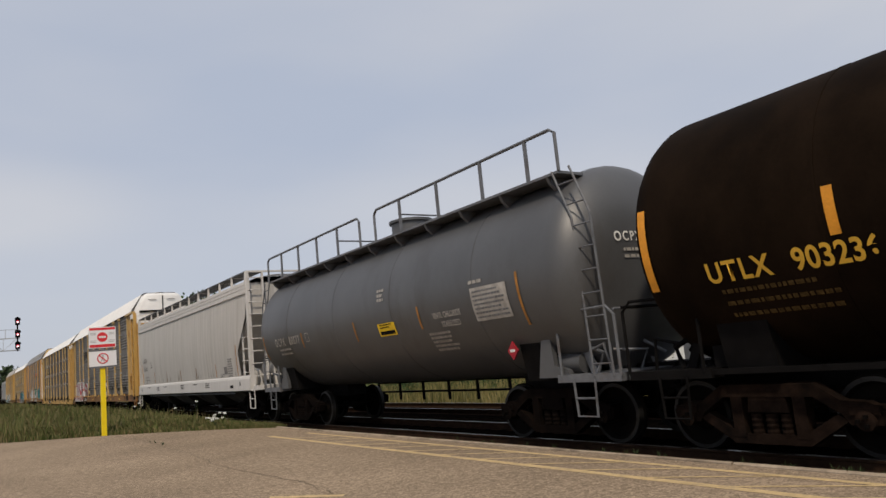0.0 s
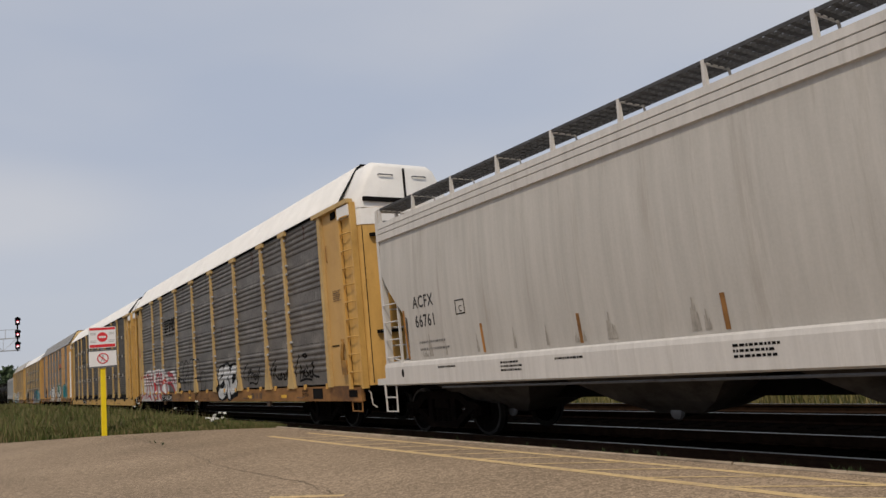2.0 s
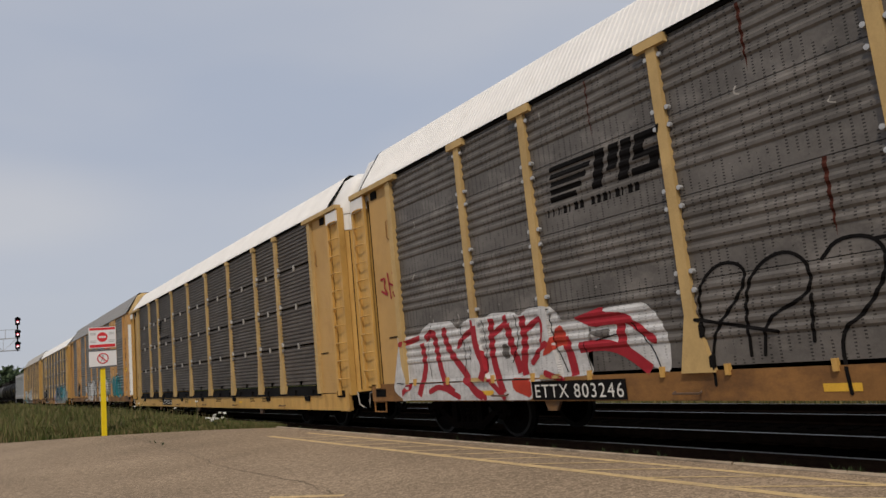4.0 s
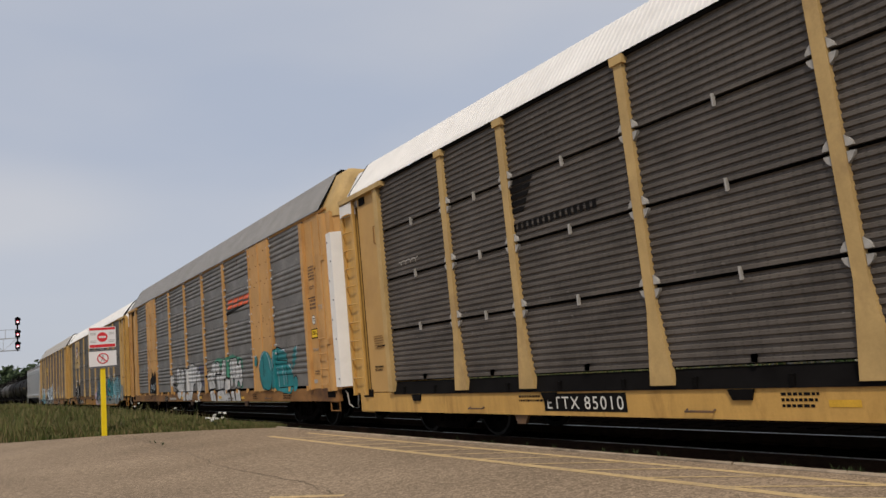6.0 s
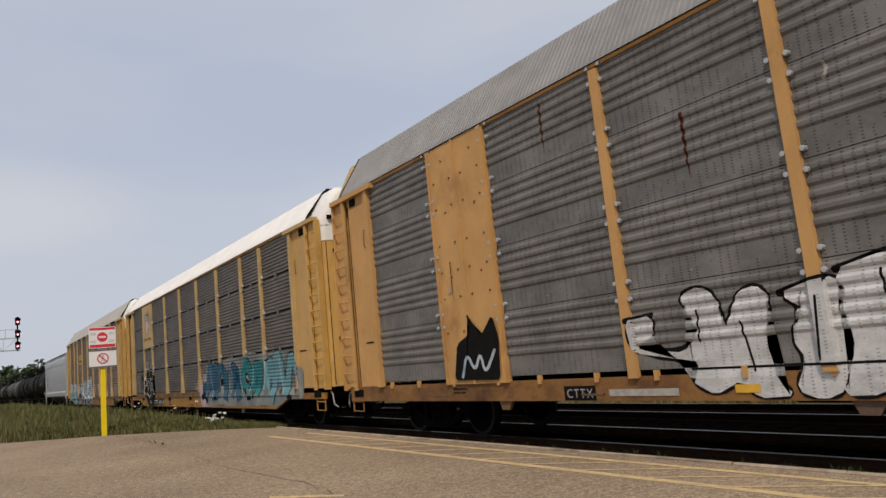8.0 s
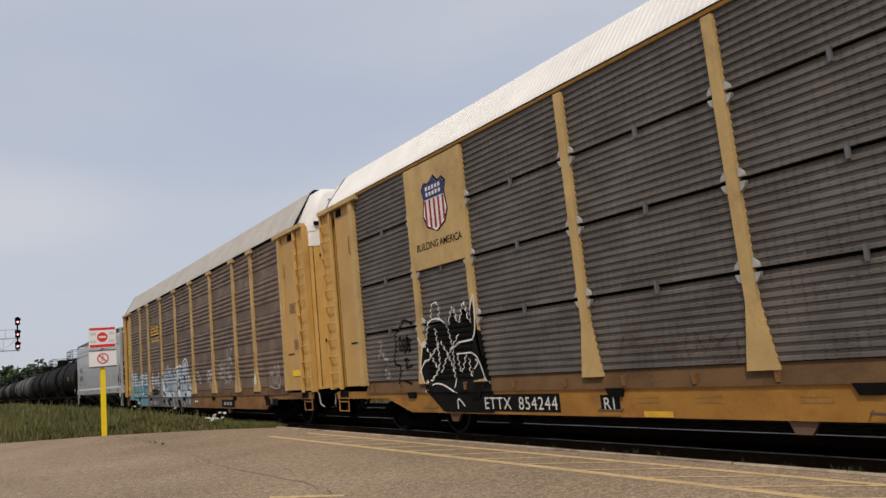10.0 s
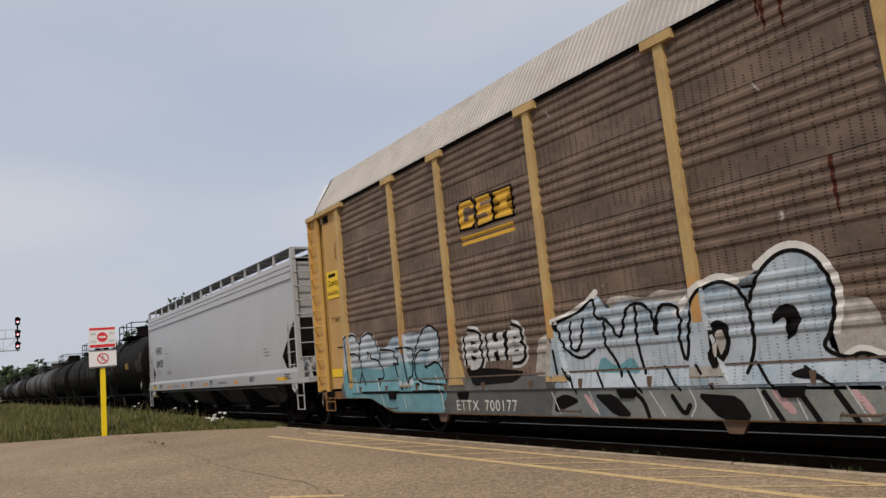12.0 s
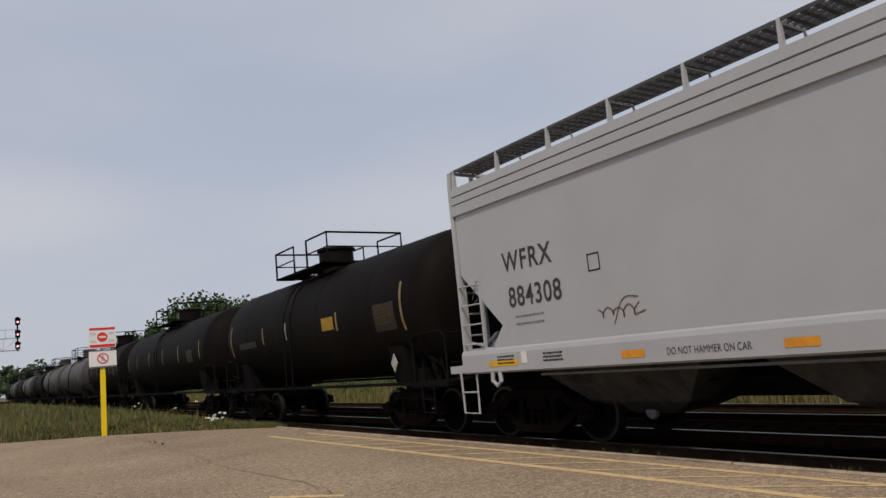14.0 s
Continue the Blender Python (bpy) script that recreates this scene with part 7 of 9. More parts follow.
    sprayed(c, INK, -1.568, 0.065, [[(-9.54, 2.02), (-9.2, 1.64), (-9.22, 1.46)], [(-9.48, 1.38), (-9.66, 1.84), (-9.58, 1.52), (-9.8, 1.6), (-9.68, 1.4)], [(-9.8, 1.52), (-9.94, 1.58), (-9.84, 1.64), (-9.76, 1.44), (-9.94, 1.42)], [(-10.06, 1.74), (-9.98, 1.42), (-10.14, 1.46), (-10.04, 1.56)], [(-10.22, 1.5), (-10.32, 1.54), (-10.24, 1.6), (-10.16, 1.42), (-10.3, 1.4)], [(-10.36, 1.38), (-10.48, 1.82), (-10.36, 1.74)], [(-10.46, 1.74), (-10.52, 1.62), (-10.34, 1.52), (-10.48, 1.42), (-10.78, 1.38)], [(-9.78, 2.0), (-10.0, 2.06), (-10.1, 1.98), (-9.88, 1.94), (-9.78, 2.0)], [(-9.48, 1.3), (-9.88, 1.36), (-10.3, 1.32)]], "black hand-style tag")


def art_third_autorack():
    c = A3
    daub(c, TEAL, -1.571, [(-7.66, 1.92), (-7.78, 2.16), (-8.06, 2.32), (-8.46, 2.26), (-8.72, 2.06), (-8.78, 1.8), (-8.64, 1.16), (-8.3, 1.08), (-7.86, 1.12), (-7.64, 1.46)], "rounded teal letter")
    daub(c, TEAL, -1.574, [(-8.85, 2.25), (-9.0, 2.35), (-9.25, 2.3), (-9.5, 2.25), (-9.65, 2.3), (-9.85, 2.15), (-9.85, 1.95), (-9.9, 1.85), (-10.15, 1.8), (-10.2, 1.6), (-10.25, 1.25), (-10.15, 1.05), (-9.95, 0.95), (-9.4, 1.0), (-9.15, 1.05), (-8.7, 1.05), (-8.75, 1.7), (-8.8, 2.1)], "rounded teal letters")
    daub(c, TEAL, -1.571, [(-10.26, 1.88), (-10.32, 2.1), (-10.46, 2.3), (-10.6, 2.3), (-10.68, 2.2), (-10.58, 2.0), (-10.4, 1.76), (-10.26, 1.64)], "teal tail stroke")
    daub(c, TEAL, -1.572, [(-10.26, 1.4), (-10.4, 1.46), (-10.5, 1.38), (-10.54, 1.26), (-10.44, 1.02), (-10.2, 1.04)], "small teal letter")
    daub(c, TEAL, -1.571, [(-7.2, 2.0), (-7.32, 2.22), (-7.48, 2.16), (-7.46, 1.94), (-7.34, 1.84), (-7.22, 1.88)], "teal dot")
    sprayed(c, LILAC, -1.580, 0.035, [[(-7.64, 1.84), (-7.86, 2.16), (-8.18, 2.3)], [(-8.34, 2.24), (-8.58, 2.0), (-8.64, 1.72)], [(-8.8, 1.76), (-8.84, 2.1), (-9.0, 2.3)], [(-9.06, 1.76), (-9.1, 1.46), (-9.1, 1.18)], [(-9.46, 1.78), (-9.5, 1.52), (-9.5, 1.24)], [(-9.88, 1.82), (-10.08, 1.76), (-10.22, 1.58)], [(-10.6, 2.3), (-10.66, 2.2), (-10.58, 2.08)], [(-9.44, 2.24), (-9.64, 2.28), (-9.82, 2.14)], [(-9.7, 1.58), (-9.72, 1.3)], [(-7.28, 2.16), (-7.42, 2.2)]], "pale highlight strokes")
    sprayed(c, INK, -1.577, 0.03, [[(-7.62, 1.88), (-7.76, 1.22), (-8.3, 1.06), (-8.66, 1.12), (-8.78, 1.76), (-8.98, 1.86)], [(-9.04, 1.96), (-9.82, 1.92)], [(-9.14, 1.14), (-10.18, 1.16)], [(-9.82, 1.82), (-9.76, 1.22)], [(-8.86, 2.24), (-9.02, 2.36), (-9.26, 2.34), (-9.48, 2.26), (-9.64, 2.3), (-9.86, 2.16), (-9.86, 1.94), (-9.92, 1.84)], [(-10.24, 1.4), (-10.4, 1.48), (-10.54, 1.38)], [(-9.14, 2.28), (-9.14, 1.98)], [(-8.04, 2.14), (-8.04, 1.52)]], "thin dark lines of the teal letters")
    daub(c, GREEN_HAZE, -1.566, [(-2.55, 2.1), (-2.6, 2.25), (-2.85, 2.35), (-3.3, 2.3), (-3.55, 2.25), (-3.75, 2.3), (-4.2, 2.3), (-4.5, 2.35), (-4.75, 2.4), (-5.0, 2.3), (-5.3, 2.25), (-5.6, 2.25), (-5.85, 2.1), (-5.8, 1.7), (-5.65, 1.15), (-5.1, 1.3), (-3.65, 1.8)], "green overspray behind the letters")
    letters = (
        ((-1.5, 1.68), (-1.63, 1.86), (-1.93, 1.88), (-2.1, 1.79), (-2.22, 2.19), (-2.68, 2.19), (-2.62, 1.71), (-2.45, 1.72), (-2.34, 1.46), (-2.48, 1.36), (-2.56, 1.23), (-1.74, 1.21), (-1.63, 1.4)),
        ((-2.71, 1.71), (-3.49, 1.69), (-3.48, 1.32), (-3.52, 1.23), (-2.81, 1.17), (-2.73, 1.44)),
        ((-3.41, 1.74), (-3.55, 2.15), (-3.7, 2.22), (-4.11, 2.22), (-4.1, 1.93), (-4.1, 1.61), (-3.81, 1.59), (-3.64, 1.56), (-3.52, 1.32), (-3.44, 1.55)),
        ((-3.8, 1.56), (-4.32, 1.55), (-4.3, 1.2), (-4.24, 1.13), (-3.78, 1.13), (-3.61, 1.23)))
    big = [(-4.43, 2.21), (-5.11, 2.21), (-5.18, 2.24), (-5.23, 2.04), (-5.36, 1.91), (-5.49, 2.15), (-5.62, 2.13), (-5.63, 1.92), (-5.74, 1.77), (-5.71, 1.49), (-5.59, 1.29), (-5.46, 1.23), (-5.37, 1.41), (-5.18, 1.49), (-5.05, 1.25), (-4.86, 1.18), (-4.84, 1.55), (-4.7, 1.56), (-4.56, 1.27), (-4.41, 1.24), (-4.4, 1.74)]
    feet = (((-1.8, 1.13), (-2.41, 1.13), (-2.56, 0.83), (-2.6, 0.7), (-2.0, 0.7)), ((-2.79, 1.1), (-3.45, 1.14), (-3.79, 0.9), (-3.86, 0.7), (-2.78, 0.7)), ((-3.56, 1.15), (-4.23, 1.09), (-4.3, 0.89), (-4.41, 0.7), (-3.96, 0.7)),
            ((-4.38, 1.08), (-4.71, 1.11), (-4.81, 0.89), (-4.91, 0.7), (-4.55, 0.7)), ((-4.9, 1.14), (-5.37, 1.12), (-5.44, 0.88), (-5.49, 0.7), (-4.95, 0.7)))
    small = (
        ((4.19, 1.87), (3.75, 1.91), (3.74, 1.65), (4.11, 1.47), (3.31, 1.37), (3.01, 1.61), (3.2, 2.0), (3.23, 2.13), (2.9, 2.21), (2.68, 2.03), (2.63, 1.6), (2.38, 2.07), (2.13, 2.12), (1.97, 1.98), (2.11, 1.45), (2.03, 0.98), (1.83, 0.8), (2.3, 0.77), (2.5, 0.99), (2.89, 0.81), (3.24, 1.0), (3.07, 1.24), (4.12, 1.4)),
        ((1.85, 1.98), (1.5, 2.07), (1.17, 2.1), (1.07, 1.86), (1.22, 1.82), (1.08, 1.41), (1.24, 0.86), (1.52, 0.74), (1.82, 0.86), (1.65, 1.2), (1.79, 1.44), (1.6, 1.78)),
        ((1.16, 2.16), (0.63, 2.28), (-0.11, 2.11), (0.09, 1.48), (0.57, 1.45), (0.76, 0.96), (0.89, 0.8), (1.3, 0.79), (1.1, 1.3), (1.14, 1.7)),
        ((-0.06, 1.84), (-0.53, 1.97), (-0.49, 1.45), (-0.69, 1.45), (-0.57, 1.25), (-0.26, 0.95), (-0.4, 0.76), (-0.14, 0.74), (0.0, 0.95), (0.02, 1.37)))
    def rimmed(outline, w):
        sprayed(c, INK, -1.567, w, [list(outline) + list(outline[:2])], "black outline of the letters")
        daub(c, CHROME_PAINT, -1.573, list(outline), "chrome letter")
    for o in (*letters, big, *feet):
        rimmed(o, .10)
    for o in small:
        rimmed(o, .085)
    rimmed([(-2.71, 2.06), (-2.83, 2.19), (-3.01, 2.19), (-3.16, 2.09), (-3.2, 1.89), (-3.03, 1.75), (-2.79, 1.77), (-2.68, 1.89)], .10)
    sprayed(c, INK, -1.577, 0.035, [[(-2.86, 2.1), (-2.88, 1.98)], [(-3.06, 2.08), (-3.06, 1.98)], [(-1.62, 1.64), (-2.0, 1.72)], [(-2.3, 1.9), (-2.36, 1.5)], [(-1.9, 1.6), (-2.2, 1.32)], [(-3.1, 1.68), (-3.14, 1.2)], [(-3.72, 2.1), (-3.8, 1.7)], [(-4.0, 1.54), (-4.02, 1.16)], [(-4.6, 2.1), (-4.66, 1.6)], [(-5.0, 2.1), (-5.02, 1.6)], [(-5.4, 1.86), (-5.5, 1.5)], [(-2.2, 1.08), (-2.3, 0.78)], [(-3.2, 1.06), (-3.3, 0.78)]], "black lines inside the letters")
    sprayed(c, INK, -1.577, 0.03, [[(-1.7, 1.16), (-2.5, 1.15)], [(-2.8, 1.15), (-3.5, 1.16)], [(-4.9, 1.17), (-5.5, 1.17)], [(3.0, 1.9), (3.02, 1.5)], [(2.4, 1.7), (2.3, 1.1)], [(1.4, 1.9), (1.46, 1.2)], [(0.7, 2.1), (0.66, 1.6)], [(0.3, 2.1), (0.24, 1.7)], [(-0.3, 1.8), (-0.26, 1.3)], [(3.2, 1.15), (-0.6, 1.14)]], "black lines inside the letters")
    for y in (-2.95, -0.3, 2.6):
        part("reflector", drape(c, rect(y, y - .34, .84, .94, -1.584)), STENCIL_YELLOW, c, "yellow reflector patch showing through the paint")
    sprayed(c, BLUE, -1.568, 0.06, [[(-0.48, 2.14), (-0.48, 1.84)], [(-0.48, 2.1), (-0.64, 2.08), (-0.5, 1.96), (-0.64, 1.82)], [(-0.78, 2.1), (-0.78, 1.82), (-0.94, 1.84), (-0.98, 2.12)], [(-1.08, 2.12), (-1.06, 1.82), (-1.28, 1.98), (-1.08, 2.12)], [(-0.42, 1.62), (-0.42, 1.32), (-0.62, 1.48), (-0.42, 1.62)], [(-0.74, 1.6), (-0.72, 1.36), (-0.86, 1.38), (-0.9, 1.62)], [(-0.94, 1.3), (-0.98, 1.58), (-1.12, 1.34), (-1.22, 1.62)]], "dark blue tag")
    daub(c, INK, -1.568, [(8.58, 1.14), (8.4, 1.82), (7.94, 2.0), (8.02, 2.4), (7.62, 1.92), (7.24, 2.28), (7.1, 1.88), (7.18, 1.12)], "black ground of a small tag")
    sprayed(c, LILAC, -1.573, 0.07, [[(8.3, 1.2), (8.1, 1.66), (7.9, 1.26), (7.68, 1.66), (7.6, 1.2), (7.26, 1.64)]], "pale strokes of a small tag")


def art_fourth_autorack():
    c = A4
    daub(c, INK, -1.566, [(8.68, 2.24), (8.03, 2.27), (7.76, 2.47), (7.66, 2.23), (7.41, 2.54), (7.25, 2.14), (6.98, 2.64), (7.01, 1.94), (6.9, 1.5), (6.69, 0.9), (6.67, 0.53), (8.31, 0.51), (8.91, 0.93), (8.98, 1.43)], "black spray-painted patch")
    sprayed(c, WHITE, -1.571, 0.035, [[(8.66, 2.34), (8.88, 1.82), (9.01, 1.43), (8.88, 1.08)], [(9.03, 2.05), (8.76, 1.76), (8.43, 1.35)], [(8.33, 1.87), (8.8, 1.56), (9.03, 1.33)], [(8.43, 2.17), (8.38, 1.78), (8.36, 1.4), (8.77, 1.11), (8.89, 1.05)], [(8.67, 2.31), (8.42, 2.41), (8.14, 2.33), (8.01, 2.22)], [(8.55, 2.38), (8.5, 2.67), (8.33, 2.74), (8.21, 2.58), (8.28, 2.35)], [(7.94, 2.22), (7.78, 2.55), (7.73, 2.55), (7.59, 2.13), (7.4, 2.61), (7.34, 2.6), (7.23, 2.11), (6.96, 2.71), (6.92, 2.7), (6.98, 1.94), (7.2, 1.87), (7.66, 1.86), (7.89, 1.74)]], "white crown-like lines")
    sprayed(c, WHITE, -1.576, 0.028, [[(8.28, 1.92), (7.99, 1.57), (7.85, 1.19), (7.88, 1.01)], [(8.01, 2.22), (7.87, 1.84), (7.87, 1.28)], [(7.64, 2.0), (8.13, 1.57), (8.32, 1.3)], [(7.73, 1.64), (7.06, 1.64), (6.92, 1.42), (6.78, 1.06)], [(7.73, 1.62), (7.65, 1.19), (7.44, 1.62)], [(7.35, 1.53), (7.36, 1.18), (7.15, 1.26), (7.22, 1.43)], [(7.06, 1.51), (6.97, 1.46), (7.11, 1.34)], [(8.91, 0.93), (8.65, 1.1), (8.29, 1.07), (7.83, 0.9)], [(7.84, 0.61), (7.82, 0.83), (7.61, 0.65)]], "thin white crown-like lines")
    sprayed(c, INK, -1.568, 0.055, [[(9.3, 2.36), (9.68, 2.5), (9.78, 2.32), (10.1, 2.2), (10.02, 1.96), (10.2, 1.64), (10.12, 1.52), (9.88, 1.5), (10.06, 1.12)], [(9.9, 2.1), (9.9, 1.8), (9.78, 1.86), (9.8, 2.1), (9.9, 2.1)], [(9.7, 2.08), (9.72, 1.76), (9.64, 1.78), (9.58, 2.12)], [(9.54, 2.08), (9.56, 1.76), (9.44, 1.82), (9.52, 1.94), (9.42, 2.02), (9.54, 2.08)], [(9.76, 1.6), (9.54, 1.66), (9.76, 1.42), (9.46, 1.48)], [(9.52, 1.1), (9.84, 1.18)]], "bold black tag")
    sprayed(c, GRIMY_WHITE, -1.568, 0.05, [[(10.8, 2.06), (10.66, 2.06), (10.84, 1.82), (10.62, 1.82), (10.68, 1.68), (10.46, 1.66), (10.6, 1.44), (10.4, 1.3), (10.56, 1.22), (10.64, 1.38), (10.46, 1.68)], [(10.9, 1.7), (10.76, 1.92)]], "small white tag")
    sprayed(c, SILL_DARK, -1.566, 0.022, [[(3.62, 1.4), (3.52, 1.68), (3.32, 1.68), (3.26, 1.52), (3.48, 1.56), (3.1, 1.62), (3.12, 1.32), (2.88, 1.64), (2.8, 1.56), (2.8, 1.32), (2.64, 1.58), (2.6, 1.3), (2.82, 1.42)], [(2.42, 1.62), (2.5, 1.34), (2.3, 1.36), (2.22, 1.58), (2.34, 1.64), (2.14, 1.34), (2.06, 1.6), (1.9, 1.42), (2.06, 1.4), (1.74, 1.6)], [(1.98, 1.22), (1.7, 1.22), (1.7, 1.54), (1.68, 1.36)]], "faint worn tag")
    daub(c, PINK_HAZE, -1.562, [(-1.25, 1.15), (-1.55, 1.35), (-1.65, 1.7), (-2.0, 1.8), (-2.55, 1.75), (-2.85, 1.8), (-2.65, 0.5), (-1.5, 0.5), (-1.35, 0.7), (-1.35, 1.0)], "pale pink ground of the blue letters")
    daub(c, INK, -1.566, [(-1.5, 0.6), (-1.65, 1.25), (-1.8, 1.65), (-1.8, 1.5), (-2.05, 1.55), (-2.35, 1.6), (-2.4, 1.3), (-2.45, 1.05), (-2.4, 0.8), (-2.2, 0.6), (-2.1, 0.8), (-1.85, 0.85), (-1.6, 0.75)], "black outline of a blue letter")
    daub(c, DEEP_BLUE, -1.570, [(-1.7, 1.1), (-1.8, 1.45), (-2.0, 1.5), (-2.3, 1.55), (-2.35, 1.3), (-2.4, 1.05), (-2.3, 0.9), (-2.2, 0.85), (-2.0, 1.15), (-1.85, 1.15), (-1.7, 0.95)], "deep blue letter")
    daub(c, PINK_HAZE, -1.571, [(-1.58, 0.52), (-1.66, 0.7), (-1.9, 0.78), (-2.08, 0.72), (-2.16, 0.52)], "pink round of the letter")
    sprayed(c, WHITE, -1.573, 0.03, [[(-1.82, 1.46), (-2.02, 1.54), (-2.3, 1.56), (-2.36, 1.32)], [(-2.4, 1.1), (-2.46, 1.0), (-2.46, 0.86)], [(-1.54, 0.72), (-1.64, 0.82)]], "white highlights")
    sprayed(c, GRIMY_WHITE, -1.568, 0.035, [[(-1.64, 1.8), (-1.96, 1.72), (-2.08, 1.8)], [(-2.1, 2.0), (-2.34, 1.86), (-2.58, 1.88)], [(-2.3, 2.12), (-2.5, 1.96), (-2.66, 1.94)], [(-1.74, 1.74), (-1.98, 1.58)], [(-2.38, 2.14), (-2.6, 1.98)]], "thin pale sprayed lines")
    sprayed(c, GRIMY_WHITE, -1.568, 0.04, [[(-0.62, 1.4), (-0.76, 1.42), (-0.64, 1.28), (-0.78, 1.22)], [(-0.78, 1.38), (-0.82, 1.22), (-0.94, 1.4)], [(-0.92, 1.44), (-1.06, 1.36), (-0.92, 1.2), (-1.02, 1.24)], [(-0.58, 1.24), (-0.88, 1.16)]], "small white tag")


def art_fifth_autorack():
    c = A5
    daub(c, LILAC, -1.566, [(4.35, 0.95), (4.1, 2.05), (3.6, 2.15), (3.15, 2.35), (2.95, 2.05), (2.65, 2.2), (2.1, 2.1), (1.7, 2.05), (1.65, 1.9), (1.3, 2.2), (1.0, 2.25), (0.75, 2.15), (0.65, 2.0), (0.45, 2.35), (0.1, 2.5), (-0.15, 2.4), (-0.3, 2.25), (-0.4, 1.95), (-0.3, 1.55), (-0.2, 1.35), (-0.35, 1.2), (-0.55, 1.3), (-0.8, 1.15), (-0.75, 0.85)], "pale ground of the tall letters")
    daub(c, GRIMY_WHITE, -1.562, [(4.75, 1.15), (4.55, 1.75), (4.3, 1.85), (4.15, 1.55), (3.0, 2.05), (2.9, 2.25), (2.65, 2.25), (2.15, 2.15), (2.0, 2.25), (1.75, 2.2), (1.5, 2.2), (1.0, 2.3), (0.5, 2.3), (0.05, 2.4), (-0.35, 1.85), (-0.55, 1.85), (-0.75, 1.8), (-0.85, 1.45), (-0.75, 1.0)], "weathered pale paint behind the letters")
    sprayed(c, WHITE, -1.570, 0.10, [[(4.12, 2.0), (3.5, 2.14), (3.16, 2.36)], [(1.74, 1.9), (1.5, 2.12), (1.08, 2.32), (0.78, 2.2)], [(0.5, 2.34), (0.16, 2.54), (-0.16, 2.48), (-0.40, 2.16), (-0.44, 1.84), (-0.32, 1.5)], [(-0.4, 1.22), (-0.56, 1.30), (-0.8, 1.18)]], "white rim of the tall letters")
    sprayed(c, INK, -1.573, 0.05, [[(4.08, 1.98), (3.5, 2.1), (3.18, 2.32), (3.24, 1.94), (2.98, 1.96), (2.76, 1.54), (2.6, 2.14), (2.14, 2.06), (2.12, 1.5), (2.06, 2.04), (1.72, 2.02), (1.7, 1.84)], [(4.1, 1.94), (3.94, 1.52), (3.62, 1.36), (3.32, 1.5)], [(3.76, 1.96), (3.82, 1.52), (3.6, 1.5), (3.48, 1.98)], [(3.04, 1.94), (3.1, 1.56), (2.9, 1.32), (2.84, 1.1)], [(2.42, 2.06), (2.48, 1.52), (2.4, 1.12)], [(1.68, 1.8), (1.76, 1.54), (1.68, 1.14), (1.5, 2.06), (1.08, 2.26), (0.78, 2.14), (0.66, 1.86), (0.66, 1.4), (0.82, 1.08)], [(0.66, 1.92), (0.48, 2.28), (0.16, 2.48), (-0.14, 2.42), (-0.34, 2.14), (-0.38, 1.84), (-0.28, 1.5), (-0.12, 1.32), (-0.4, 1.18), (-0.56, 1.26), (-0.78, 1.14)]], "black outline of the tall letters")
    sprayed(c, INK, -1.577, 0.05, [[(4.16, 1.54), (4.12, 1.18)]], "black outline of the tall letters")
    daub(c, PALE_BLUE, -1.569, [(3.34, 1.16), (3.18, 1.42), (2.92, 1.22), (2.6, 1.38), (2.46, 1.12)], "pale blue shading in the letters")
    daub(c, INK, -1.574, [(0.42, 1.62), (0.34, 1.82), (0.14, 1.86), (0.02, 1.7), (0.12, 1.5), (0.28, 1.42), (0.16, 1.58), (0.2, 1.72), (0.34, 1.66)], "black gap of the letter")
    daub(c, INK, -1.574, [(1.26, 1.7), (1.12, 1.76), (0.98, 1.68), (1.0, 1.38), (1.24, 1.1), (1.32, 1.32), (1.22, 1.44)], "black gap of the letter")
    daub(c, GRIMY_WHITE, -1.577, [(1.18, 1.62), (1.06, 1.62), (1.06, 1.42), (1.2, 1.26), (1.22, 1.38)], "pale middle of the gap")
    daub(c, INK, -1.574, [(0.28, 1.06), (0.08, 1.12), (-0.18, 0.96), (0.22, 1.0)], "black shadow under the letter")
    daub(c, SILL_SLATE, -1.560, [(12.1, 1.19), (-0.9, 1.19), (-0.95, 0.94), (-1.0, 0.5), (12.15, 0.5)], "slate-grey paint over ledge and sill")
    daub(c, SILL_PALE, -1.566, [(4.28, 0.90), (-0.74, 0.90), (-0.68, 0.52), (4.46, 0.48)], "pale paint running down over the sill")
    # The ledge's shadow, laid on as a black painted strip.
    daub(c, INK, -1.577, [(11.0, .97), (7.5, .97), (7.45, .90), (11.0, .91)], "black strip painted as the shade under the ledge")
    sprayed(c, CHROME_PAINT, -1.576, .03, [[(11.4, 1.3), (11.2, .98)], [(10.3, 1.25), (10.1, .98), (9.95, .6)], [(9.3, 1.2), (9.1, .86), (9.0, .6)], [(8.4, 1.2), (8.3, .9)], [(7.8, 1.25), (7.6, .95), (7.55, .6)]], "pale letter edges running down over the sill")
    daub(c, PALE_BLUE, -1.566, [(11.9, 0.90), (7.6, 0.88), (7.5, 0.52), (11.85, 0.52)], "turquoise paint running down over the sill")
    sprayed(c, INK, -1.570, 0.04, [[(4.0, 1.25), (3.86, 1.0), (3.8, 0.86)], [(3.36, 1.2), (3.2, 0.95)], [(2.76, 1.2), (2.5, 0.86)], [(2.06, 1.2), (1.84, 0.88)], [(1.5, 1.2), (1.34, 0.9)], [(0.7, 1.2), (0.5, 0.88)], [(0.1, 1.12), (-0.2, 0.9)]], "black letter lines running down over the ledge")
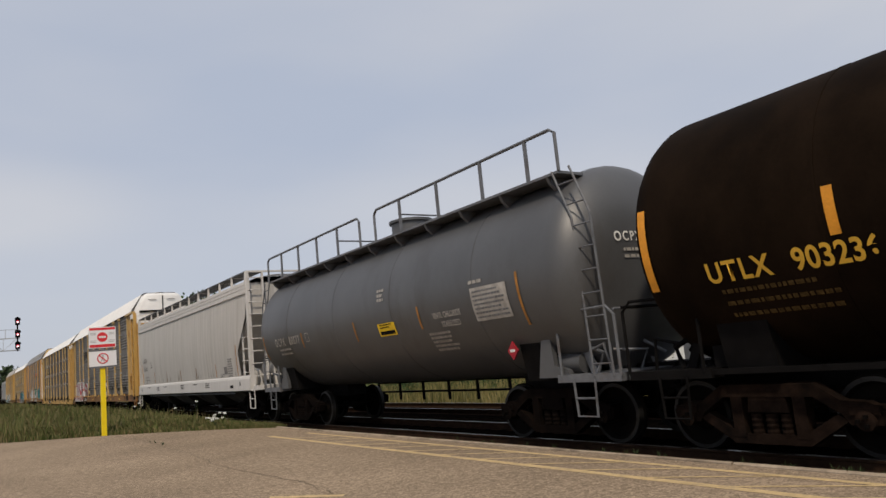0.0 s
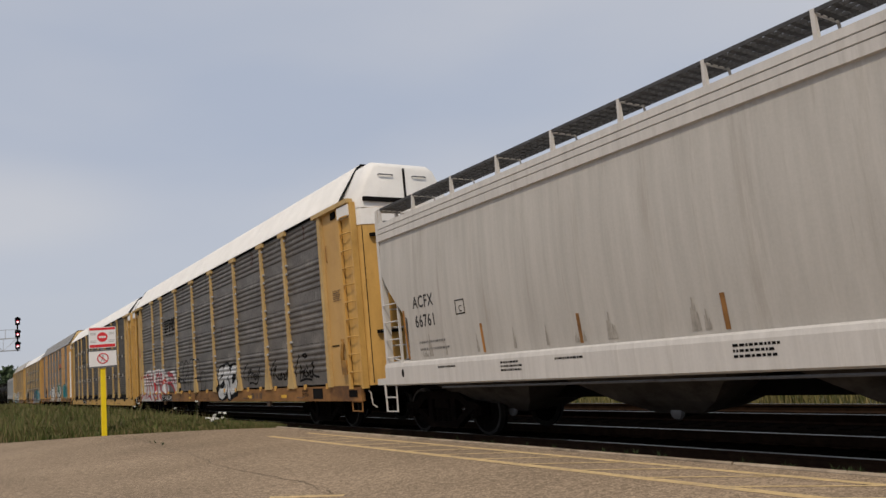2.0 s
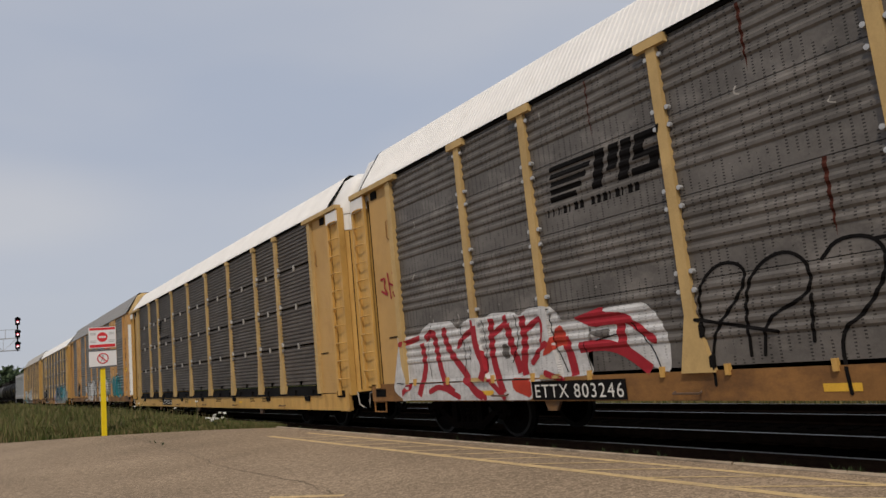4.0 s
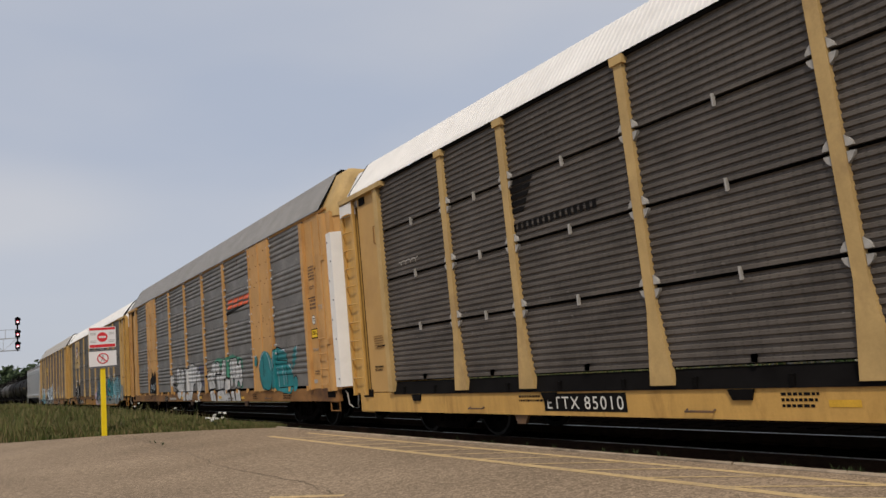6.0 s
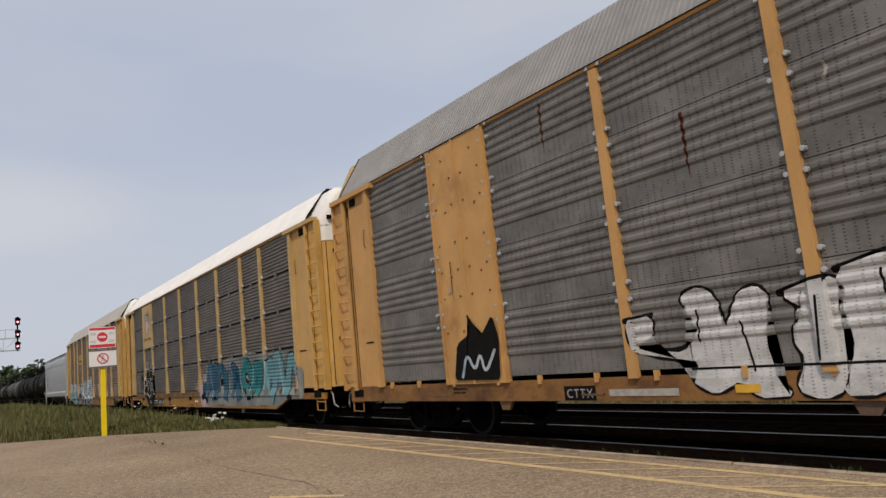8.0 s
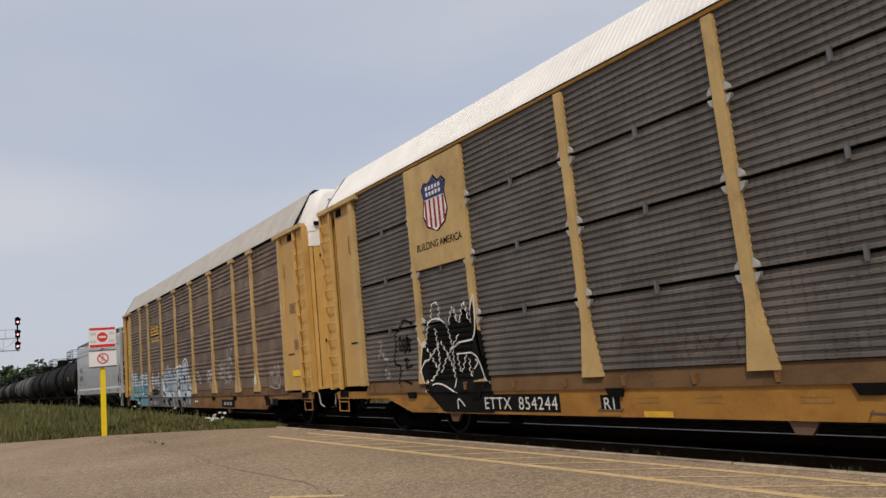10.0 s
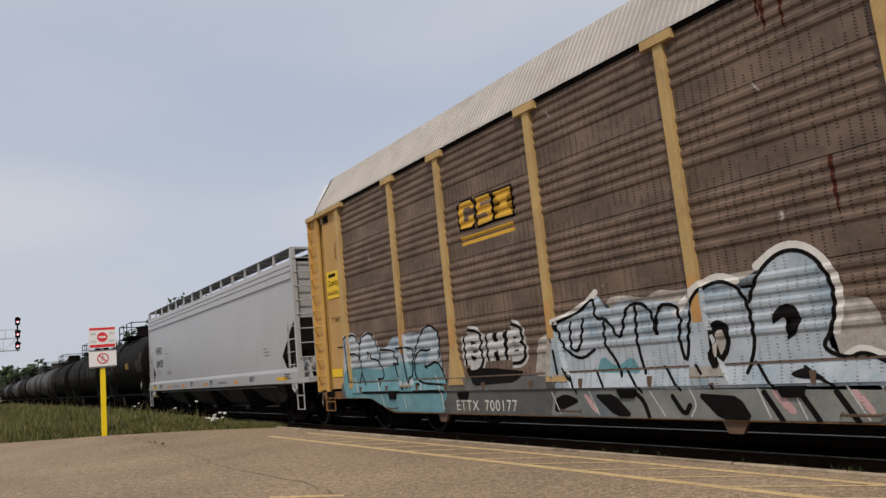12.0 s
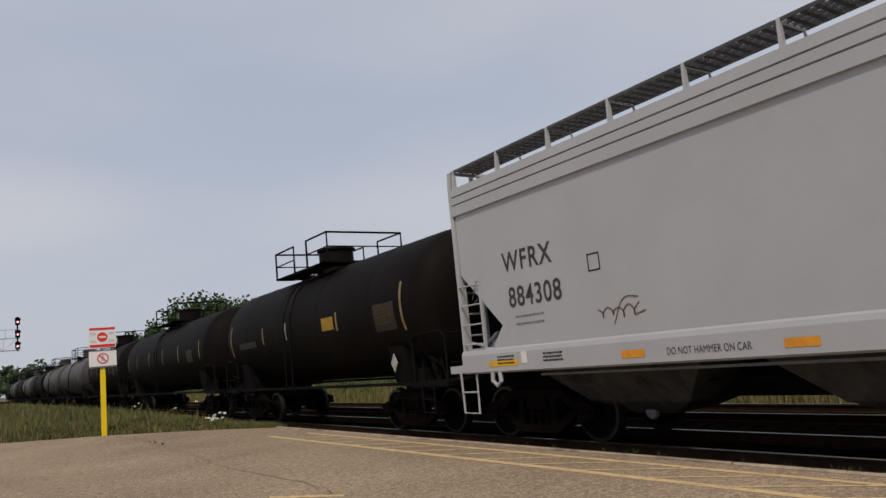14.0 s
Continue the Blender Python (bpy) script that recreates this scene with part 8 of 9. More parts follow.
    sprayed(c, CHROME_PAINT, -1.574, 0.022, [[(4.36, 0.88), (4.2, 0.54)], [(3.52, 0.88), (3.36, 0.54)], [(2.36, 0.88), (2.14, 0.54)], [(1.7, 0.9), (1.6, 0.7), (1.72, 0.54)], [(0.72, 0.9), (0.6, 0.54)], [(0.28, 0.88), (0.16, 0.54)], [(-0.34, 0.9), (-0.52, 0.54)]], "thin white letter edges on the sill")
    daub(c, PINK, -1.571, [(3.66, 0.84), (3.56, 0.84), (3.34, 0.56), (3.46, 0.56)], "pale pink bar of the letters")
    daub(c, PINK, -1.571, [(0.56, 0.86), (0.44, 0.86), (0.24, 0.6), (0.36, 0.58)], "pale pink bar of the letters")
    daub(c, PINK, -1.571, [(-0.36, 0.86), (-0.46, 0.86), (-0.62, 0.6), (-0.54, 0.58)], "pale pink bar of the letters")
    daub(c, INK, -1.572, [(4.3, 0.78), (4.04, 0.86), (3.72, 0.74), (4.34, 0.54)], "black shape on the sill")
    daub(c, INK, -1.572, [(3.44, 0.84), (3.02, 0.84), (2.7, 0.52), (3.04, 0.52)], "black shape on the sill")
    daub(c, INK, -1.572, [(1.6, 0.84), (0.98, 0.8), (0.82, 0.5), (1.28, 0.5)], "black shape on the sill")
    sprayed(c, INK, -1.572, 0.07, [[(2.6, 0.84), (2.48, 0.74), (2.42, 0.52)], [(1.98, 0.8), (1.82, 0.54), (1.72, 0.68)], [(0.64, 0.84), (0.46, 0.52)], [(-0.22, 0.84), (-0.4, 0.52)], [(0.2, 0.84), (0.02, 0.52)]], "black lines on the sill")
    daub(c, LILAC, -1.566, [(12.0, 1.15), (11.8, 2.2), (11.55, 2.4), (11.3, 2.4), (11.0, 2.15), (10.75, 2.35), (10.5, 2.35), (10.2, 2.2), (10.0, 1.9), (9.65, 1.95), (9.4, 2.15), (9.2, 2.15), (8.85, 2.15), (8.55, 2.2), (8.3, 2.1), (8.1, 2.25), (7.8, 2.3), (7.6, 2.15), (7.5, 1.9), (7.55, 1.6), (7.45, 1.3), (7.4, 1.05)], "pale upper half of the letters")
    daub(c, PALE_BLUE, -1.569, [(12.0, 1.1), (11.9, 1.45), (11.15, 1.55), (9.95, 1.45), (9.0, 1.6), (8.5, 1.55), (7.95, 1.45), (7.7, 1.55), (7.5, 1.35), (7.4, 1.1), (7.4, 0.8), (7.65, 0.65), (8.65, 0.7), (11.3, 0.75), (11.85, 0.8)], "turquoise lower half of the letters")
    sprayed(c, INK, -1.573, 0.045, [[(11.82, 1.98), (11.7, 2.26), (11.4, 2.36), (11.14, 2.26), (11.0, 2.04), (10.86, 2.24), (10.56, 2.34), (10.3, 2.24), (10.12, 2.0), (10.0, 1.7)], [(11.48, 1.88), (11.22, 1.88), (10.98, 1.72), (10.96, 1.42), (11.16, 1.16)], [(11.0, 2.04), (11.02, 1.72)], [(10.6, 1.74), (10.6, 1.88), (10.52, 1.86), (10.46, 1.72), (10.16, 1.68), (9.94, 1.5), (9.9, 1.24), (10.22, 1.24)], [(11.62, 2.18), (11.52, 1.2)], [(9.98, 1.9), (9.38, 1.86), (9.38, 1.74), (9.2, 1.58)], [(9.26, 1.88), (8.54, 1.88), (8.58, 1.58), (8.74, 1.12)], [(9.4, 1.56), (9.26, 1.16), (9.12, 1.54), (9.4, 1.56)], [(8.92, 1.86), (8.78, 1.16)], [(8.5, 1.7), (8.4, 1.9), (8.1, 2.22), (7.82, 2.28), (7.58, 2.16), (7.5, 1.92), (7.58, 1.6)]], "dark outline of the letters")
    sprayed(c, INK, -1.577, 0.045, [[(8.48, 1.66), (8.28, 1.8), (8.0, 1.76), (7.9, 1.78)], [(8.16, 1.44), (7.96, 1.46), (7.74, 1.54), (7.54, 1.42), (7.42, 1.12)], [(8.14, 1.48), (8.08, 1.4)], [(8.5, 1.62), (8.58, 1.34), (8.48, 1.18), (8.26, 1.1), (7.44, 1.06)], [(10.98, 1.38), (10.84, 1.12)], [(10.18, 1.22), (10.12, 1.08)], [(8.56, 1.1), (8.42, 1.08)]], "dark outline of the letters")
    daub(c, INK, -1.560, [(11.46, 1.1), (7.38, 1.02), (7.38, 0.92), (11.34, 0.96)], "dark paint on the ledge under the letters")
    sprayed(c, CHROME_PAINT, -1.567, 0.4, [[(6.55, 1.95), (6.55, 1.4)], [(6.55, 1.95), (6.2, 1.9), (6.3, 1.7), (6.5, 1.7), (6.2, 1.6), (6.3, 1.4), (6.55, 1.4)], [(5.85, 1.95), (5.85, 1.45)], [(5.55, 1.95), (5.55, 1.45)], [(5.85, 1.7), (5.55, 1.7)], [(5.25, 1.95), (5.3, 1.5)], [(5.25, 1.95), (5.05, 1.9), (5.1, 1.75), (5.25, 1.7), (5.0, 1.65), (5.05, 1.5), (5.3, 1.5)]], "white rim of the block letters")
    sprayed(c, INK, -1.570, 0.3, [[(6.55, 1.95), (6.55, 1.4)], [(6.55, 1.95), (6.2, 1.9), (6.3, 1.7), (6.5, 1.7), (6.2, 1.6), (6.3, 1.4), (6.55, 1.4)], [(5.85, 1.95), (5.85, 1.45)], [(5.55, 1.95), (5.55, 1.45)], [(5.85, 1.7), (5.55, 1.7)], [(5.25, 1.95), (5.3, 1.5)], [(5.25, 1.95), (5.05, 1.9), (5.1, 1.75), (5.25, 1.7), (5.0, 1.65), (5.05, 1.5), (5.3, 1.5)]], "black outline of the block letters")
    daub(c, INK, -1.569, [(6.74, 1.36), (5.82, 1.32), (4.98, 1.24), (5.28, 1.06), (6.5, 1.02)], "black shadow under the letters")
    sprayed(c, CHROME_PAINT, -1.575, 0.17, [[(6.55, 1.95), (6.55, 1.4)], [(6.55, 1.95), (6.2, 1.9), (6.3, 1.7), (6.5, 1.7), (6.2, 1.6), (6.3, 1.4), (6.55, 1.4)], [(5.85, 1.95), (5.85, 1.45)], [(5.55, 1.95), (5.55, 1.45)], [(5.85, 1.7), (5.55, 1.7)], [(5.25, 1.95), (5.3, 1.5)], [(5.25, 1.95), (5.05, 1.9), (5.1, 1.75), (5.25, 1.7), (5.0, 1.65), (5.05, 1.5), (5.3, 1.5)]], "white block letters")
    sprayed(c, INK, -1.577, 0.03, [[(6.42, 1.8), (6.32, 1.8)], [(6.44, 1.54), (6.32, 1.54)], [(5.68, 1.92), (5.7, 1.8)], [(5.7, 1.64), (5.7, 1.46)], [(5.18, 1.82), (5.12, 1.82)], [(5.16, 1.6), (5.08, 1.6)]], "black gaps of the block letters")
    sprayed(c, GRIMY_WHITE, -1.568, 0.05, [[(-4.82, 1.7), (-4.84, 2.04), (-5.08, 2.18), (-5.32, 2.12), (-5.24, 1.86), (-5.1, 1.8), (-5.02, 2.06)], [(-5.38, 2.18), (-5.46, 2.04), (-5.34, 1.82), (-5.54, 1.76), (-5.58, 2.22)], [(-4.8, 1.8), (-5.24, 1.62), (-5.66, 1.44)], [(-4.88, 1.52), (-5.38, 1.58), (-5.78, 1.46)], [(-5.42, 1.38), (-5.66, 1.4), (-5.72, 1.52), (-5.52, 1.48)], [(-5.72, 1.78), (-6.0, 1.66), (-6.3, 1.46), (-6.0, 1.56), (-5.94, 1.36)], [(-5.88, 1.82), (-6.26, 1.66), (-6.3, 1.54)], [(-4.96, 1.96), (-5.28, 1.9)], [(-4.88, 2.0), (-5.14, 2.04), (-5.3, 1.76), (-5.0, 1.74)], [(-5.08, 2.16), (-5.12, 1.66), (-4.82, 1.62)], [(-5.3, 2.06), (-5.56, 1.7), (-5.38, 1.58)], [(-5.52, 1.66), (-5.24, 1.5), (-5.68, 1.52)], [(-5.78, 1.74), (-6.1, 1.5), (-5.88, 1.44)]], "looping white tag")
    sprayed(c, GRIMY_WHITE, -1.572, 0.05, [[(-6.02, 1.78), (-6.26, 1.46)]], "looping white tag")
    sprayed(c, GRIMY_WHITE, -1.568, 0.055, [[(-5.9, 2.62), (-5.94, 2.42), (-5.82, 2.28), (-5.86, 2.12)], [(-6.04, 2.28), (-5.98, 2.16), (-6.12, 2.18), (-6.12, 2.34), (-6.04, 2.28)], [(-6.18, 2.32), (-6.22, 2.14), (-6.36, 2.24)], [(-6.18, 2.68), (-6.28, 2.5), (-6.44, 2.62)], [(-6.26, 2.5), (-6.26, 2.4)], [(-6.36, 2.18), (-6.16, 1.98), (-6.4, 2.02)], [(-5.76, 1.96), (-6.12, 2.02), (-5.92, 1.88)], [(-6.44, 2.0), (-6.48, 2.0)], [(-6.54, 2.0), (-6.58, 2.0)], [(-6.62, 2.0), (-6.66, 2.0)]], "looping white tag")
    sprayed(c, CHROME_PAINT, -1.568, 0.055, [[(-1.78, 1.88), (-2.1, 1.88)], [(-1.94, 1.86), (-1.92, 1.58)], [(-2.1, 1.84), (-2.06, 1.46), (-2.2, 1.46)], [(-2.24, 1.7), (-2.32, 1.64), (-2.3, 1.48), (-2.2, 1.46), (-2.24, 1.7)]], "white hand-painted letters")
    sprayed(c, CHROME_PAINT, -1.568, 0.075, [[(-3.52, 1.88), (-3.28, 1.84), (-3.28, 1.7), (-3.44, 1.62), (-3.4, 1.5), (-3.2, 1.52)], [(-3.56, 1.92), (-3.56, 1.56), (-3.62, 1.28)], [(-3.56, 1.88), (-3.72, 1.86), (-3.74, 1.7), (-3.54, 1.6)], [(-3.82, 1.92), (-3.8, 1.58), (-3.94, 1.72), (-3.94, 1.92), (-3.82, 1.98)]], "white hand-painted letters")


paint_first_autorack()
paint_second_autorack()
paint_third_autorack()
paint_fourth_autorack()
paint_fifth_autorack()
paint_hoppers()
paint_tanks()
art_first_autorack()
art_third_autorack()
art_fourth_autorack()
art_fifth_autorack()

# ---------------------------------------------------------------- beside the track


def no_entry_sign():
    s = thing("warning_sign", "yellow post with two white warning boards beside the grass", "sign")
    x, y = 4.0, 26.95
    part("post", Shape().box(x - .075, x + .075, y - .075, y + .075, -.3, 2.25), SIGN_POST, s, "square bright yellow post")
    part("post_back", Shape().box(x - .05, x + .05, y - .045, y + .005, 2.25, 3.55), GALV, s)
    f = y - .1
    part("upper_board", Shape().box(x - .425, x + .425, f - .02, f, 2.95, 3.66), SIGN_WHITE, s, "white board with a red no-entry disc")
    for z0, z1 in ((3.56, 3.64), (2.97, 3.07)):
        part("red_band", Shape().box(x - .40, x + .40, f - .024, f - .02, z0, z1), SIGN_RED, s)
    part("red_disc", Shape().lathe([(-.026, .165), (-.02, .165)], 24, (x, f, 3.32)), SIGN_RED, s, "red no-entry disc")
    part("disc_bar", Shape().box(x - .11, x + .11, f - .030, f - .026, 3.29, 3.35), SIGN_WHITE, s)
    for dx in (-.29, .29):
        for dz in (3.46, 3.41, 3.20, 3.15):
            part("print_bar", Shape().box(x + dx - .09, x + dx + .09, f - .024, f - .02, dz - .012, dz + .012), SIGN_GREY, s)
    part("lower_board", Shape().box(x - .43, x + .43, f - .02, f, 2.28, 2.88), SIGN_WHITE, s, "white board with a crossed-out symbol")
    part("board_rim", Shape().box(x - .43, x + .43, f - .024, f - .02, 2.84, 2.88).box(x - .43, x + .43, f - .024, f - .02, 2.28, 2.33), GREY_STEEL, s)
    part("ring", Shape().tube([(x + math.cos(k * .2618) * .165, f - .024, 2.59 + math.sin(k * .2618) * .165) for k in range(25)], .018, 4), SIGN_RED, s, "red prohibition ring")
    part("ring_bar", Shape().prism([(x - .12, 2.68), (x - .10, 2.71), (x + .12, 2.50), (x + .10, 2.47)], f - .028, f - .024), SIGN_RED, s)
    part("symbol", Shape().prism([(x - .03, 2.70), (x + .03, 2.70), (x + .02, 2.60), (x + .06, 2.48), (x + .02, 2.48), (x, 2.55), (x - .05, 2.48), (x - .08, 2.50), (x - .02, 2.60)], f - .023, f - .0205), SIGN_GREY, s)


def signal_bridge():
    g = thing("signal_gantry", "galvanised cantilever gantry with three stacked signal heads", "railway signal")
    x, y = 5.55, 100.0
    arm = Shape()
    for dz in (7.05, 8.5):
        for dy in (-.5, .5):
            arm.box(-3.2, x + .3, y + dy - .03, y + dy + .03, dz - .03, dz + .03)
    n = 6
    for i in range(n):
        a, b = -3.2 + (x + 3.2) * i / n, -3.2 + (x + 3.2) * (i + 1) / n
        arm.tube([(a, y - .5, 7.05 if i % 2 else 8.5), (b, y - .5, 8.5 if i % 2 else 7.05)], .025, 4)
        arm.box(b - .025, b + .025, y - .53, y - .47, 7.05, 8.5)
    part("truss_arm", arm, GALV, g, "open lattice arm reaching over the verge")
    part("mast", Shape().box(-3.45, -3.0, y - .2, y + .2, -.3, 9.0), GALV, g, "tall gantry mast")
    rail = Shape().tube([(-3.2, y - .6, 9.5), (x, y - .6, 9.5)], .03, 4)
    for k in range(8):
        rail.box(-3.2 + k * 1.25 - .03, -3.2 + k * 1.25 + .03, y - .62, y - .58, 8.5, 9.5)
    part("hand_rail", rail, GALV, g)
    part("head_mast", Shape().box(x - .08, x + .08, y - .75, y - .6, 6.9, 11.0), BLACK, g)
    for k, z in enumerate((10.45, 8.95, 7.55)):
        h = part("signal_head", Shape().box(x - .25, x + .25, y - 1.0, y - .7, z - .42, z + .46), BLACK, g, "black signal head with a lit lamp")
        part("hood", Shape().prism([(x - .32, z + .1), (x - .28, z + .34), (x, z + .44), (x + .28, z + .34), (x + .32, z + .1), (x + .26, z + .12), (x + .22, z + .30), (x, z + .38), (x - .22, z + .30), (x - .26, z + .12)], y - 1.4, y - 1.0), BLACK, h)
        part("lens", Shape().lathe([(-.05, .13), (-.02, .15), (0, .15)], 16, (x, y - 1.01, z - .05)), LAMP_RED, h, "glowing red lens")
        part("lamp_core", Shape().lathe([(-.09, .06), (-.06, .09), (-.05, .09)], 12, (x, y - 1.01, z - .10)), LAMP_WHITE, h, "bright lamp core")


def blade_mesh(name, rnd, x, y, h, w, bend, z0):
    """Bent, tapering blades that stand at (x, y)."""
    n = len(x)
    a, b = rnd.random(n) * 6.283, rnd.random(n) * 6.283
    lean = bend * h * rnd.random(n)
    dx, dy, lx, ly = np.cos(a), np.sin(a), np.cos(b) * lean, np.sin(b) * lean
    v = np.empty((n, 5, 3))
    v[:, 0] = np.stack([x - dx * w, y - dy * w, np.full(n, z0)], 1)
    v[:, 1] = np.stack([x + dx * w, y + dy * w, np.full(n, z0)], 1)
    v[:, 2] = np.stack([x + dx * w * .8 + lx * .4, y + dy * w * .8 + ly * .4, z0 + h * .6], 1)
    v[:, 3] = np.stack([x - dx * w * .8 + lx * .4, y - dy * w * .8 + ly * .4, z0 + h * .6], 1)
    v[:, 4] = np.stack([x + lx, y + ly, z0 + h], 1)
    base = np.arange(n)[:, None] * 5
    me = bpy.data.meshes.new(name)
    me.from_pydata((v.reshape(-1, 3) * K).tolist(), [], (base + np.array([0, 1, 2, 3])).tolist() + (base + np.array([3, 2, 4])).tolist())
    return me


def grass():
    rnd = np.random.default_rng(5)
    n = 120000
    u = rnd.random(n)
    y = 20 + 110 * u ** 1.9
    # the lot's broken edge bounds the grass
    lo = np.interp(y, [19.9, 22.0, 24.25, 26.9, 28.5, 30.6, 41.5, 90], [7.5, 6.72, 5.6, 4.05, 2.82, 1.22, -7.9, -60]) + .05 * np.sin(y * 5)
    lo = np.clip(lo, -16, 7.6)
    x = lo + (7.75 - lo) * rnd.random(n)
    keep = x < 7.75
    x, y = x[keep], y[keep]
    n = len(x)
    patch = np.sin(x * 1.3 + y * .6) * .5 + np.sin(x * .5 - y * 1.1 + 2) * .5
    h = (.20 + .26 * rnd.random(n) + .08 * patch) * np.clip((8.0 - x) / 1.5, .3, 1) * np.clip((x - lo + .15) / .8, .45, 1) * np.interp(y, [20, 27, 34, 50], [.95, 1.0, 1.35, 1.6])
    tall = rnd.random(n) < .02
    h[tall] *= 1.6
    w = .006 + .010 * rnd.random(n) + y * .00028
    me = blade_mesh("tall_grass", rnd, x, y, h, w, .55, -.03)
    me.materials.append(GRASS)
    tagged(new("tall_grass", me), "tall rough green and straw-coloured grass on the verge", "grass", kind="stuff")


def foliage(name, colour_a, colour_b, straw=None):
    m = bpy.data.materials.new(name)
    m.use_nodes = True
    n, l = m.node_tree.nodes, m.node_tree.links
    b = n["Principled BSDF"]
    b.inputs["Roughness"].default_value = 0.7
    b.inputs["Specular IOR Level"].default_value = 0.2
    g = n.new("ShaderNodeNewGeometry")
    r = n.new("ShaderNodeValToRGB")
    r.color_ramp.elements[0].color = (*colour_a, 1)
    r.color_ramp.elements[1].color = (*colour_b, 1)
    if straw:
        e = r.color_ramp.elements.new(0.93)
        e.color = (*straw, 1)
        r.color_ramp.elements[1].position = 0.82
    l.new(g.outputs["Random Per Island"], r.inputs["Fac"])
    tc = n.new("ShaderNodeTexCoord")
    no = n.new("ShaderNodeTexNoise")
    no.inputs["Scale"].default_value = 0.5
    l.new(tc.outputs["Object"], no.inputs["Vector"])
    hs = n.new("ShaderNodeHueSaturation")
    mr = n.new("ShaderNodeMapRange")
    mr.inputs["To Min"].default_value, mr.inputs["To Max"].default_value = 0.6, 1.5
    l.new(no.outputs["Fac"], mr.inputs["Value"])
    l.new(mr.outputs["Result"], hs.inputs["Value"])
    l.new(r.outputs["Color"], hs.inputs["Color"])
    l.new(hs.outputs["Color"], b.inputs["Base Color"])
    return m


GRASS = foliage("rough_grass", (0.040, 0.072, 0.012), (0.092, 0.118, 0.026), (0.17, 0.135, 0.065))
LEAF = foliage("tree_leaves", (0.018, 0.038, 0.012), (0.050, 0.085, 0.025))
# Distance haze put into the leaf colour: paler and greyer than LEAF.
LEAF_FAR = foliage("hazed_leaves", (0.030, 0.048, 0.024), (0.060, 0.085, 0.040))
WEED = foliage("trackside_weeds", (0.035, 0.050, 0.012), (0.10, 0.105, 0.028), (0.22, 0.18, 0.075))
BARK = material("grey_brown_bark", (0.07, 0.055, 0.042), 0.9, 0, 0.3, 6.0, (1, 1, .3), 0.5, 30)
PETAL = material("white_petals", (0.78, 0.78, 0.74), 0.8, 0, 0.05, 8.0)
STEM = material("green_stem", (0.035, 0.050, 0.018), 0.9, 0, 0.2, 8.0)
WALL_PALE = material("pale_building_wall", (0.62, 0.62, 0.60), 0.8, 0, 0.08, 0.6, (1, 1, 1), 0.1, 6)


def leaf_cloud(rnd, centres, per, size):
    """Many small leaf tufts round the ends of limbs."""
    v, f = [], []
    for cx, cy, cz, r in centres:
        for _ in range(per):
            d = Vector((rnd.gauss(0, 1), rnd.gauss(0, 1), rnd.gauss(0, .8))).normalized() * r * rnd.uniform(.35, 1.08)
            p = Vector((cx, cy, cz)) + d
            a = Vector((rnd.gauss(0, 1), rnd.gauss(0, 1), rnd.gauss(0, 1))).normalized() * size * rnd.uniform(.6, 1.3)
            b = a.cross(Vector((rnd.gauss(0, 1), rnd.gauss(0, 1), rnd.gauss(0, 1)))).normalized() * size * rnd.uniform(.4, .9)
            o = len(v)
            v += [p - a, p + b, p + a, p - b]
            f.append((o, o + 1, o + 2, o + 3))
    return Shape().add(v, f)


def leaf_mesh(sh, mat):
    me = bpy.data.meshes.new("crown")
    me.from_pydata([(a * K, b * K, c * K) for a, b, c in sh.v], [], sh.f)
    me.materials.append(mat)
    return me


def tree(x, y, height, spread, seed, mat, per=120, size=.28, lab="leafy green tree beyond the tracks"):
    rnd = random.Random(seed)
    t = thing("tree", lab, "tree", "trees beyond the tracks")
    tr = Shape()
    prof = [(-.3, spread * .07), (height * .15, spread * .055), (height * .45, spread * .04), (height * .8, .04)]
    tr.lathe(prof, 8, (x, y, 0), "z")
    cs = []
    n = 13
    for k in range(n):
        a = rnd.uniform(0, 6.283)
        z0 = height * rnd.uniform(.22, .62)
        q = rnd.uniform(.35, 1.0) * spread * .5
        z1 = z0 + height * rnd.uniform(.12, .3)
        e = (x + math.cos(a) * q, y + math.sin(a) * q, min(z1, height * .9))
        tr.tube([(x, y, z0), ((x + e[0]) / 2, (y + e[1]) / 2, (z0 + e[2]) / 2 + .2), e], spread * .012, 5)
        cs.append((*e, spread * rnd.uniform(.16, .27)))
    cs.append((x, y, height * .88, spread * .2))
    cs.append((x + spread * .1, y, height * .75, spread * .25))
    part("trunk", tr, BARK, t, "tapered trunk with limbs")
    part("crown", leaf_mesh(leaf_cloud(rnd, cs, per, size), mat), mat, t, "uneven leafy crown")


